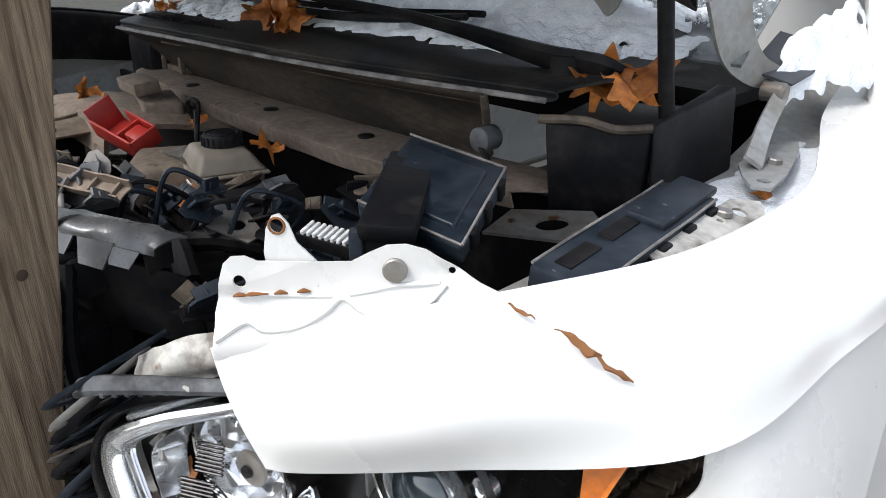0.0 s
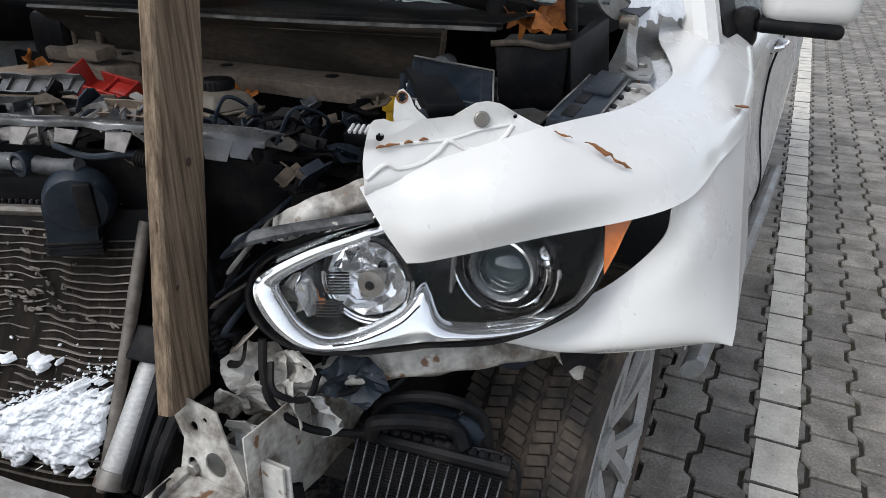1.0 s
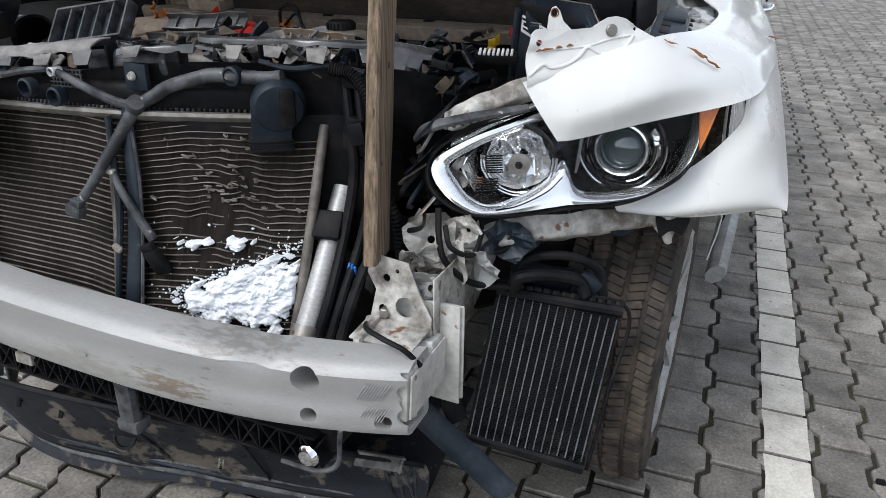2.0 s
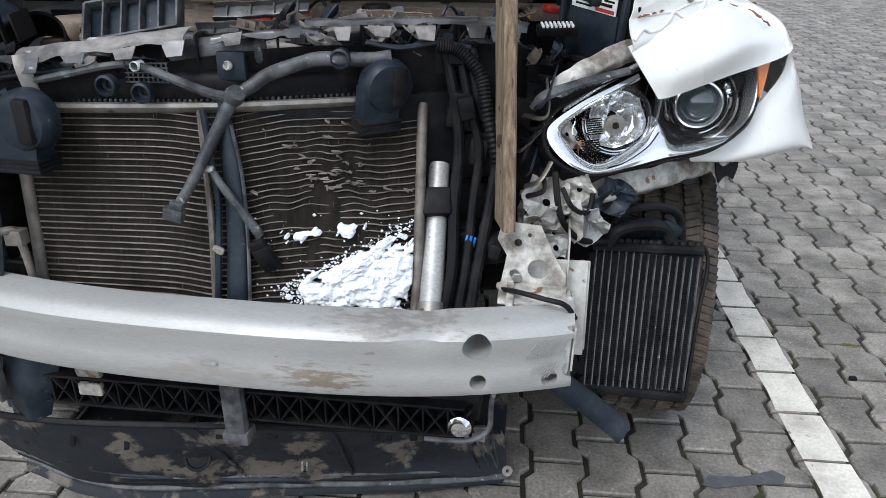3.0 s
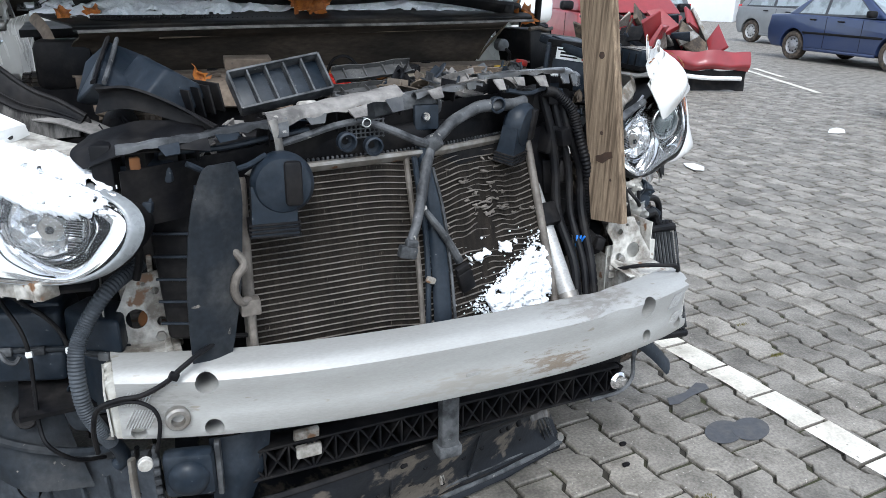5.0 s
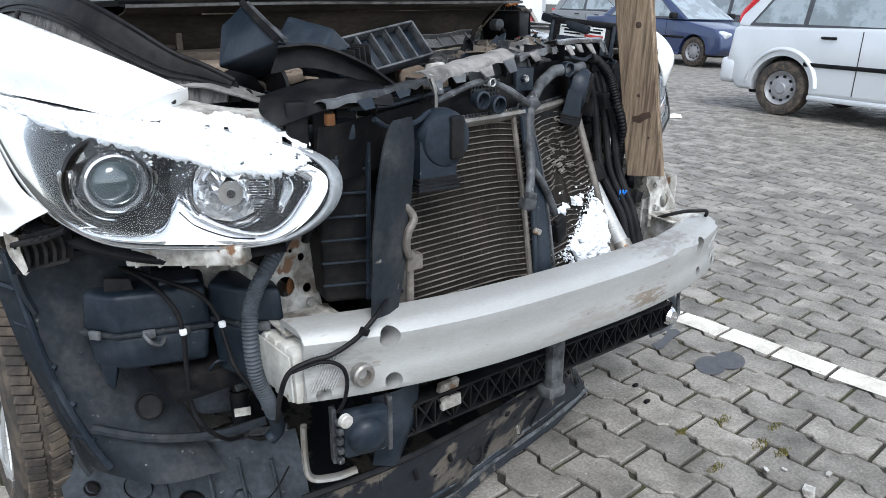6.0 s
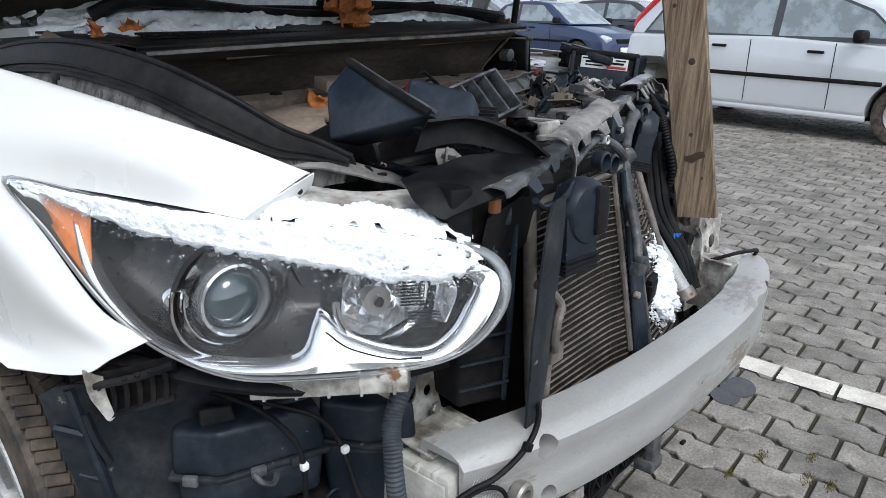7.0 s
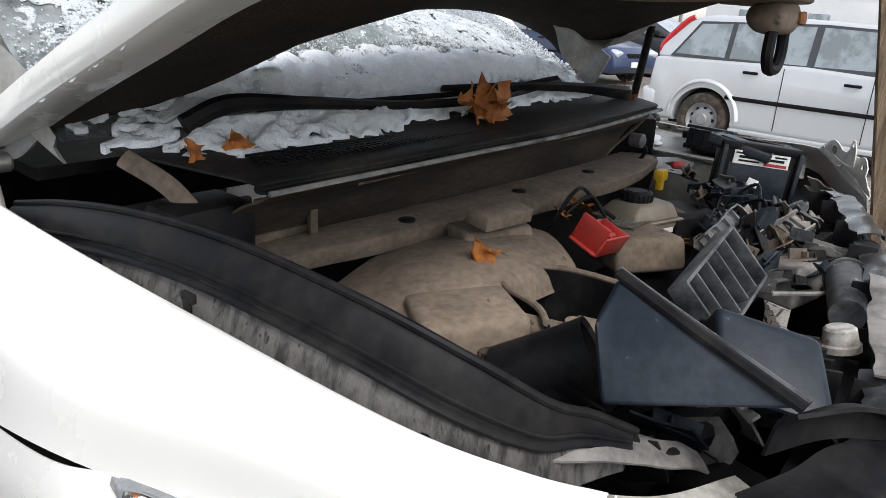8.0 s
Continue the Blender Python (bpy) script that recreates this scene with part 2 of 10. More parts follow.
# haze whitens the glass in place of the bright sky it mirrors
SCREEN = glass("windscreen_glass", tint=(0.62, 0.78, 0.76), see=0.45, rough=0.06, haze=0.16)
PAVER = material("concrete_paver", (0.245, 0.222, 0.190), (0.118, 0.106, 0.090), rough=0.5, rough2=0.85, scale=6.5, fine=120, mix=0.95, bump=0.7, random_tint=0.26, grain=0.34, contrast=(0.38, 0.64), spots=(0.36, 0.335, 0.295), spot_scale=75, spot_at=0.67)
PAINTED = material("white_painted_paver", (0.64, 0.60, 0.52), (0.40, 0.365, 0.31), rough=0.6, scale=9, fine=120, mix=0.9, bump=0.4, contrast=(0.45, 0.7), spots=(0.2, 0.18, 0.16), spot_scale=40, spot_at=0.68, random_tint=0.05)
GROUND = material("joint_sand_and_moss", (0.030, 0.026, 0.021), (0.042, 0.045, 0.018), rough=0.95, scale=5, fine=90, mix=1.0, bump=0.8, contrast=(0.5, 0.62))
BLUE = material("blue_plastic", (0.02, 0.16, 0.55), rough=0.4, scale=20)
BLUEGREY = material("dusty_blue_grey_liner", (0.050, 0.056, 0.064), (0.018, 0.021, 0.026), rough=0.5, rough2=0.7, spec=0.25, scale=9, mix=0.9, bump=0.3, grain=0.25, contrast=(0.4, 0.65), spots=(0.15, 0.14, 0.125), spot_scale=50, spot_at=0.69)
HOSEGREY = material("grey_hose_rubber", (0.060, 0.068, 0.078), (0.025, 0.028, 0.033), rough=0.5, spec=0.3, scale=16, mix=0.9, bump=0.2)
STREAKED = material("streaked_grey_panel", (0.115, 0.108, 0.100), (0.030, 0.028, 0.027), rough=0.6, spec=0.3, scale=20, fine=240, mix=0.95, bump=0.2, contrast=(0.44, 0.60), stretch=(3.0, 3.0, 0.7), spots=(0.025, 0.023, 0.022), spot_scale=60, spot_at=0.62)
TRAYMAT = material("muddy_black_plastic", (0.014, 0.016, 0.020), (0.135, 0.115, 0.093), rough=0.5, rough2=0.8, spec=0.25, scale=8, contrast=(0.52, 0.57), mix=0.85, bump=0.3, spots=(0.010, 0.010, 0.012), spot_scale=25, spot_at=0.66)
LINER = material("dark_liner_plastic", (0.012, 0.015, 0.019), (0.050, 0.050, 0.050), rough=0.55, rough2=0.8, spec=0.22, scale=9, contrast=(0.46, 0.74), mix=0.85, bump=0.4, grain=0.3, spots=(0.16, 0.145, 0.125), spot_scale=46, spot_at=0.70)
KNOT = material("dark_knot", (0.035, 0.02, 0.012), (0.07, 0.035, 0.02), rough=0.7, scale=60)
DARKTRIM = material("dark_scuttle_trim", (0.05, 0.053, 0.06), (0.03, 0.03, 0.034), rough=0.5, scale=10)
SILVER = material("silver_car_paint", (0.58, 0.59, 0.60), (0.50, 0.51, 0.52), rough=0.28, metal=0.25, scale=2, bump=0, coat=0.5, grain=0.02)
NAVY = material("dark_blue_car_paint", (0.020, 0.035, 0.095), (0.03, 0.045, 0.10), rough=0.3, metal=0.2, scale=3, bump=0, coat=0.6, grain=0.02)
DARKGREY = material("dark_grey_car_paint", (0.045, 0.047, 0.052), rough=0.3, metal=0.3, scale=3, bump=0, coat=0.5, grain=0.02)
GREYCAR = material("grey_car_paint", (0.20, 0.205, 0.21), rough=0.35, metal=0.2, scale=3, bump=0, coat=0.4, grain=0.02)
REDPAINT = material("dirty_red_car_paint", (0.24, 0.020, 0.024), (0.13, 0.02, 0.022), rough=0.35, scale=4, bump=0, coat=0.4, grain=0.02)
REDLENS = material("red_lamp_lens", (0.5, 0.015, 0.02), rough=0.2, scale=8, coat=0.6, bump=0, grain=0.02)
LAMPGLASS = material("pale_lamp_glass", (0.62, 0.65, 0.67), (0.45, 0.47, 0.5), rough=0.12, metal=0.3, scale=10, coat=0.7, bump=0.05, grain=0.02)
STEELRIM = material("steel_rim_paint", (0.30, 0.30, 0.31), (0.22, 0.20, 0.19), rough=0.45, metal=0.3, scale=9)
PALEWALL = material("pale_steel_wall", (0.66, 0.67, 0.68), (0.55, 0.55, 0.55), rough=0.6, scale=1.5, grain=0.02)
BARK = material("dark_bark", (0.06, 0.05, 0.042), (0.035, 0.03, 0.025), rough=0.9, scale=20)
STAIN = material("dark_paint_mark", (0.055, 0.056, 0.062), (0.10, 0.095, 0.09), rough=0.6, scale=30, contrast=(0.45, 0.6))
# pale and dark blotches paint in mirrored sky and the view through panes
CARGLASS = material("car_glass_painted_reflection", (0.27, 0.31, 0.325), (0.14, 0.16, 0.165), rough=0.06, scale=2.6, bump=0, coat=1.0, grain=0.08, mix=0.8, contrast=(0.46, 0.56))
MOSS = material("joint_moss", (0.10, 0.11, 0.025), (0.17, 0.13, 0.04), rough=0.95, scale=60, fine=400, bump=1.0, mix=1.0, random_tint=0.3)


# ---- building helpers ----
def curve_pts(pts, n, closed=False):
    """n points along a smooth curve through pts."""
    P = [Vector(p) for p in pts]
    k = len(P)
    if k == 2 and not closed:
        return [P[0].lerp(P[1], i / (n - 1)) for i in range(n)]
    out = []
    for i in range(n):
        u = i / n * k if closed else i / (n - 1) * (k - 1)
        j = min(int(u), k - 1 if closed else k - 2)
        f = u - j
        if closed:
            a, b, c, d = P[(j - 1) % k], P[j % k], P[(j + 1) % k], P[(j + 2) % k]
        else:
            b, c = P[j], P[j + 1]
            a = P[j - 1] if j > 0 else b * 2 - c
            d = P[j + 2] if j + 2 < k else c * 2 - b
        out.append(0.5 * (2 * b + (c - a) * f + (2 * a - 5 * b + 4 * c - d) * f * f + (3 * b - a - 3 * c + d) * f ** 3))
    return out


def axes(o, x, y):
    """A pose at o with its x axis along x and its y axis near y."""
    X = Vector(x).normalized()
    Z = X.cross(Vector(y)).normalized()
    Y = Z.cross(X)
    m = Matrix((X, Y, Z)).transposed().to_4x4()
    m.translation = Vector(o)
    return m


def joined(*bms):
    """Several bmeshes in one."""
    out = bmesh.new()
    for b in bms:
        me = bpy.data.meshes.new("join")
        b.to_mesh(me)
        out.from_mesh(me)
        bpy.data.meshes.remove(me)
        b.free()
    return out


def put(bm, m):
    bm.transform(m)
    return bm


def at(bm, x, y, z, rx=0, ry=0, rz=0):
    return put(bm, pose(x, y, z, rx, ry, rz))


def rbox(sx, sy, sz, bev=0.003, seg=2):
    """A block with rounded edges, about its centre."""
    bm = bmesh.new()
    bmesh.ops.create_cube(bm, size=1)
    bmesh.ops.scale(bm, vec=(sx, sy, sz), verts=bm.verts)
    if bev:
        bmesh.ops.bevel(bm, geom=list(bm.edges), offset=min(bev, 0.45 * min(sx, sy, sz)), segments=seg, affect="EDGES", profile=0.5)
    return bm


def lathe(profile, seg=28):
    """A turned body about z from (radius, height) pairs."""
    bm = bmesh.new()
    rings = []
    for r, z in profile:
        if r < 1e-6:
            rings.append([bm.verts.new((0, 0, z))])
        else:
            rings.append([bm.verts.new((r * math.cos(2 * math.pi * i / seg), r * math.sin(2 * math.pi * i / seg), z)) for i in range(seg)])
    for a, b in zip(rings, rings[1:]):
        for i in range(seg):
            q = [a[i % len(a)], a[(i + 1) % len(a)], b[(i + 1) % len(b)], b[i % len(b)]]
            q = [v for k, v in enumerate(q) if v not in q[:k]]
            if len(q) > 2:
                bm.faces.new(q)
    bmesh.ops.recalc_face_normals(bm, faces=bm.faces)
    return bm


def rod(r, h, seg=20, bev=0.0015):
    return lathe([(0, 0), (r - bev, 0), (r, bev), (r, h - bev), (r - bev, h), (0, h)], seg)


def tube(pts, r, seg=10, n=None, smooth=True, ribs=0.0, flat=1.0):
    """A round (or flattened) hose, pipe or wire along pts; r may be a list."""
    n = n or max(2, len(pts) * 6)
    C = curve_pts(pts, n) if smooth else [Vector(p) for p in pts]
    n = len(C)
    bm = bmesh.new()
    up, rings = None, []
    for i, c in enumerate(C):
        d = (C[min(i + 1, n - 1)] - C[max(i - 1, 0)]).normalized()
        if up is None:
            up = d.orthogonal().normalized()
        up = (up - d * up.dot(d)).normalized()
        side = d.cross(up)
        f = i / (n - 1) * (len(r) - 1) if isinstance(r, (list, tuple)) else 0
        k = min(int(f), len(r) - 2) if isinstance(r, (list, tuple)) else 0
        R = r[k] + (r[k + 1] - r[k]) * (f - k) if isinstance(r, (list, tuple)) else r
        R *= 1 - ribs * (i % 2)
        rings.append([bm.verts.new(c + up * (R * math.cos(2 * math.pi * s / seg)) + side * (flat * R * math.sin(2 * math.pi * s / seg))) for s in range(seg)])
    for a, b in zip(rings, rings[1:]):
        for s in range(seg):
            bm.faces.new((a[s], a[(s + 1) % seg], b[(s + 1) % seg], b[s]))
    bm.faces.new(rings[0][::-1])
    bm.faces.new(rings[-1])
    bmesh.ops.recalc_face_normals(bm, faces=bm.faces)
    return bm


def plate(outline, h, holes=(), bev=0.0):
    """A flat plate of thickness h from an outline in x, y, with round holes (x, y, r)."""
    bm = bmesh.new()
    loops = [[(x, y) for x, y in outline]]
    for hx, hy, hr in holes:
        loops.append([(hx + hr * math.cos(2 * math.pi * i / 16), hy + hr * math.sin(2 * math.pi * i / 16)) for i in range(16)])
    edges = []
    for lp in loops:
        vs = [bm.verts.new((x, y, 0)) for x, y in lp]
        edges += [bm.edges.new((vs[i], vs[(i + 1) % len(vs)])) for i in range(len(vs))]
    bmesh.ops.triangle_fill(bm, use_beauty=True, use_dissolve=False, edges=edges)
    top = bmesh.ops.extrude_face_region(bm, geom=list(bm.faces))
    bmesh.ops.translate(bm, vec=(0, 0, h), verts=[v for v in top["geom"] if isinstance(v, bmesh.types.BMVert)])
    bmesh.ops.recalc_face_normals(bm, faces=bm.faces)
    return bm


def shell(pts_top, pts_bot, bev=0.012):
    bm = bmesh.new()
    t = [bm.verts.new(p) for p in pts_top]
    b = [bm.verts.new(p) for p in pts_bot]
    k = len(t)
    bm.faces.new(t)
    bm.faces.new(b[::-1])
    for i in range(k):
        bm.faces.new((t[i], b[i], b[(i + 1) % k], t[(i + 1) % k]))
    bmesh.ops.recalc_face_normals(bm, faces=bm.faces)
    bmesh.ops.bevel(bm, geom=list(bm.edges), offset=bev, segments=3, affect="EDGES", profile=0.5)
    return bm


def quad(x0, y0, x1, y1, dx, dy, z):
    return [(x0, y0, z), (x1, y1, z), (x1 + dx, y1 + dy, z), (x0 + dx, y0 + dy, z)]


def loft(curves, nu=24, nv=None, closed=False):
    """A smooth sheet through several curves."""
    nv = nv or 6 * (len(curves) - 1) + 1
    rows = [curve_pts(c, nu, closed) for c in curves]
    cols = [curve_pts([r[i] for r in rows], nv) for i in range(nu)]
    bm = bmesh.new()
    V = [[bm.verts.new(cols[i][j]) for i in range(nu)] for j in range(nv)]
    for j in range(nv - 1):
        for i in range(nu if closed else nu - 1):
            bm.faces.new((V[j][i], V[j][(i + 1) % nu], V[j + 1][(i + 1) % nu], V[j + 1][i]))
    return bm


def thick(bm, t):
    """Give a sheet its thickness."""
    bmesh.ops.recalc_face_normals(bm, faces=bm.faces)
    bmesh.ops.solidify(bm, geom=list(bm.faces), thickness=t)
    return bm


def rough_up(bm, amount, scale=8.0, seed=0.0):
    """Push the points about a little, as in dented or torn things."""
    for v in bm.verts:
        v.co += amount * noise.noise_vector(v.co * scale + Vector((seed, seed * 2, -seed)))
    return bm


SETTLE = [Matrix()]  # how the whole car leans on its wheels


def finish(ob, bm, mat, smooth=True, angle=35):
    """Hand a bmesh to an object, with smooth faces between sharp edges, and the origin at its middle."""
    bm.transform(SETTLE[0])
    if bm.verts:
        mid = sum((v.co for v in bm.verts), Vector()) / len(bm.verts)
        bmesh.ops.translate(bm, vec=-mid, verts=bm.verts)
    else:
        mid = Vector()
    for f in bm.faces:
        f.smooth = smooth
    if smooth:
        for e in bm.edges:
            if len(e.link_faces) == 2 and e.calc_face_angle(0) > radians(angle):
                e.smooth = False
    bm.to_mesh(ob.data)
    bm.free()
    for one in (mat if isinstance(mat, (list, tuple)) else [mat]):
        ob.data.materials.append(one)
    return mid


def part(name, bm, mat, parent, label="", smooth=True, angle=35):
    """One mesh under a thing or under a part; the points are given in the world."""
    ob = new(name, bpy.data.meshes.new(name))
    mid = finish(ob, bm, mat, smooth, angle)
    ob.parent = parent
    base, up = Vector(), parent
    while up:
        base += up.location
        up = up.parent
    ob.location = mid - base
    return tagged(ob, label) if label else ob


def thing(name, bm, mat, label, category, group="", kind="", smooth=True, angle=35):
    """A top-level thing of one mesh."""
    ob = new(name, bpy.data.meshes.new(name))
    ob.location = finish(ob, bm, mat, smooth, angle)
    return tagged(ob, label, category, group, kind)


def root(name, loc, label, category, group=""):
    """The Empty at a thing's base that its parts hang on."""
    ob = new(name)
    ob.location = loc
    return tagged(ob, label, category, group)


def cut(bm, *cutters):
    """Take the cutters out of a closed body."""
    obs = []
    for b in (bm, *cutters):
        me = bpy.data.meshes.new("cut")
        b.to_mesh(me)
        b.free()
        obs.append(new("cut", me))
    for c in obs[1:]:
        md = obs[0].modifiers.new("cut", "BOOLEAN")
        md.operation, md.object, md.solver = "DIFFERENCE", c, "EXACT"
    deps = bpy.context.evaluated_depsgraph_get()
    me = bpy.data.meshes.new_from_object(obs[0].evaluated_get(deps))
    out = bmesh.new()
    out.from_mesh(me)
    bpy.data.meshes.remove(me)
    for o in obs:
        d = o.data
        bpy.data.objects.remove(o)
        bpy.data.meshes.remove(d)
    return out


# ---- ground ----
ground_bm = bmesh.new()
for gx, gy in ((-900, -900), (900, -900), (900, 900), (-900, 900)):
    ground_bm.verts.new((gx, gy, -0.012))
ground_bm.faces.new(ground_bm.verts)
ground = thing("ground", ground_bm, GROUND, "sandy ground with moss under grey concrete paving", "ground", kind="structure", smooth=False)

# ---- the wrecked car ----
SETTLE[0] = pose(0.0087, -0.0125, -0.0036, -1.008, -0.941, -0.035)
car = root("wrecked_car", (0, 2.2, 0), "white wrecked car with its front torn open and bonnet propped up", "car")

# bumper beam: a hollow bar, bowed forward in the middle
BEAM_X = [-0.612 + 1.242 * i / 40 for i in range(41)]


def beam_y(x):
    return -0.042 + 0.098 * (abs(x) / 0.63) ** 2.7


def beam_z(x):
    return 0.583 - 0.012 * x / 0.63


def beam_bar():
    prof = [(0.0, -0.062), (-0.004, -0.052), (0.0, -0.02), (0.004, 0.0), (-0.001, 0.02), (-0.003, 0.046), (0.006, 0.058), (0.022, 0.066), (0.075, 0.068), (0.080, 0.062), (0.080, -0.060), (0.074, -0.066), (0.012, -0.068)]
    bm = bmesh.new()
    rings = []
    for x in BEAM_X:
        y, z = beam_y(x), beam_z(x)
        kink = 0.012 * math.exp(-((x - 0.37) / 0.03) ** 2)
        rings.append([bm.verts.new((x, y + py + kink * (pz > 0.03), z + pz - kink * (pz > 0.05))) for py, pz in prof])
    k = len(prof)
    for a, b in zip(rings, rings[1:]):
        for s in range(k):
            bm.faces.new((a[s], a[(s + 1) % k], b[(s + 1) % k], b[s]))
    bm.faces.new(rings[0][::-1])
    bm.faces.new(rings[-1])
    bmesh.ops.recalc_face_normals(bm, faces=bm.faces)
    holes = []
    for hx, hz, hr in ((-0.47, 0.632, 0.019), (-0.465, 0.547, 0.016), (-0.585, 0.545, 0.013), (0.47, 0.606, 0.024), (0.472, 0.538, 0.014), (0.592, 0.533, 0.014)):
        holes.append(at(rod(hr, 0.115, 20), hx, beam_y(hx) - 0.015, hz, -90))
    for hz in (0.592, 0.545):
        holes.append(at(rod(0.015, 0.09, 20), 0.628, 0.0, hz, -90))
    # the hollow ends
    holes.append(at(rbox(0.10, 0.062, 0.112, 0.004), -0.60, beam_y(0.6) + 0.041, 0.594))
    holes.append(at(rbox(0.10, 0.062, 0.112, 0.004), 0.62, beam_y(0.6) + 0.041, 0.572))
    return cut(bm, *holes)


beam = part("bumper_beam", beam_bar(), BEAMPAINT, car, "scuffed grey aluminium bumper beam with round holes")
for sx, z0 in ((-1, 0.594), (1, 0.571)):
    for i in range(2):
        ribs = [at(rbox(0.0016, 0.002, 0.038, 0), sx * (0.560 + 0.0046 * k), beam_y(0.560 + 0.0046 * k) - 0.0022, z0 + (0.022 if i else -0.022), 0, 30) for k in range(9)]
        tagged(part("hatched_grip", joined(*ribs), ALU, beam), kind="stuff")
tow = lathe([(0.011, 0), (0.019, 0), (0.021, 0.004), (0.021, 0.016), (0.018, 0.02), (0.012, 0.02), (0.011, 0.016), (0.011, 0)], 24)
part("tow_eye_nut", at(tow, -0.522, beam_y(0.52) + 0.004, 0.573, 90), STEEL, beam)
part("sticker", at(rbox(0.03, 0.001, 0.006, 0), 0.014, beam_y(0) - 0.0030, 0.566), GREYPAINT, beam)


# rails and crush cans behind the beam
def rail(s):
    body = joined(at(rbox(0.068, 0.62, 0.100, 0.006), s * 0.555, 0.40, 0.570), at(rbox(0.012, 0.62, 0.15, 0.003), s * 0.515, 0.40, 0.575))
    bmesh.ops.subdivide_edges(body, edges=[e for e in body.edges if e.calc_length() > 0.2], cuts=12, use_grid_fill=True)
    rough_up(body, 0.008, 17, s)
    r = part("frame_rail", body, PRIMER, car, "white steel frame rail with rust and dirt")
    # upright end bracket with lightening holes
    out = [(-0.055, -0.055), (0.068, -0.055), (0.070, -0.005), (0.045, 0.035), (0.020, 0.088), (-0.050, 0.095), (-0.058, 0.06), (-0.040, 0.03)]
    if s < 0:
        out = [(-x, z) for x, z in out][::-1]
    b = plate(out, 0.003, [(s * 0.018, 0.006, 0.019), (-s * 0.025, -0.005, 0.009), (-s * 0.02, 0.055, 0.007), (s * 0.0, 0.07, 0.004)])
    part("bracket_plate", put(b, axes((s * 0.545, 0.185 if s > 0 else 0.202, 0.665 if s > 0 else 0.680), (1, 0, 0), (0, 0.12, 1))), PRIMER, r)
    part("bracket_ledge", joined(at(rbox(0.13, 0.012, 0.012, 0.004), s * 0.553, 0.176, 0.637), at(rbox(0.120, 0.075, 0.004, 0.001), s * 0.555, 0.140, 0.641, 4)), PRIMER, r)
    part("bracket_cheek", at(rbox(0.003, 0.14, 0.13, 0.001), s * 0.617, 0.255, 0.67), PRIMER, r)
    part("bolt", at(rod(0.010, 0.008, 6), s * 0.525, 0.180, 0.655, 90), STEEL, r)
    can = joined(at(rbox(0.105, 0.15, 0.105, 0.012), s * 0.575, 0.135, 0.575), at(rbox(0.004, 0.14, 0.085, 0.001), s * 0.630, 0.135, 0.575), *[at(rbox(0.108, 0.010, 0.108, 0.004), s * 0.575, 0.090 + 0.035 * k, 0.575) for k in range(3)])
    part("crush_can", rough_up(can, 0.004, 18, s), STEELPALE, r, "pale crushed steel can")
    if s > 0:
        part("flange_plate", rough_up(joined(at(rbox(0.150, 0.006, 0.200, 0.004), s * 0.580, 0.212, 0.580), at(rbox(0.150, 0.006, 0.190, 0.004), s * 0.584, 0.221, 0.582)), 0.003, 14, s), STEELPALE, r)
    return r


rail(-1), rail(1)


# condenser: bent tubes over a dark fin block
def cond_y(x, z):
    u = (x + 0.37) / 0.70
    h = (z - 0.60) / 0.33
    low = 0.095 + 0.010 * u + 0.075 * max(0, u - 0.5) * 2 * max(0, u - 0.5) * 2
    high = 0.125 + 0.06 * u + 0.16 * max(0, u - 0.45) ** 1.3 * 1.9
    y = low + (high - low) * h
    d = math.exp(-(((x - 0.15) / 0.11) ** 2 + ((z - 0.78) / 0.10) ** 2))
    return y + 0.018 * d


cond = part("condenser", thick(loft([[(x, cond_y(x, z) + 0.0035, z) for x in (-0.37, -0.2, -0.03, 0.1, 0.22, 0.335)] for z in (0.50, 0.60, 0.70, 0.80, 0.88, 0.955)], 48, 32), 0.002), FIN, car, "dirty bent air-conditioning condenser with thin tubes")


def cond_tube(z0):
    bm = bmesh.new()
    rows = []
    nx = 72
    for i in range(nx + 1):
        x = -0.365 + 0.695 * i / nx
        dz = -0.010 * math.exp(-((x + 0.02) / 0.06) ** 2) + 0.010 * noise.noise((x * 7, z0 * 3, 1.5)) * (x > 0.0)
        dmg = math.exp(-(((x - 0.17) / 0.12) ** 2 + ((z0 - 0.79) / 0.11) ** 2))
        dz += 0.010 * dmg * noise.noise((x * 26, z0 * 22, 3.1))
        dy = 0.016 * dmg * noise.noise((x * 30, z0 * 30, 7.7)) + 0.002 * noise.noise((x * 9, z0 * 40, 0.3))
        z = z0 + dz
        y = cond_y(x, z) + dy
        rows.append([bm.verts.new((x, y + oy, z + oz)) for oy, oz in ((0.004, -0.0007), (0.0, -0.0009), (-0.0008, 0.0), (0.0, 0.0009), (0.004, 0.0007))])
    for a, b in zip(rows, rows[1:]):
        for s in range(4):
            bm.faces.new((a[s], b[s], b[s + 1], a[s + 1]))
    return bm


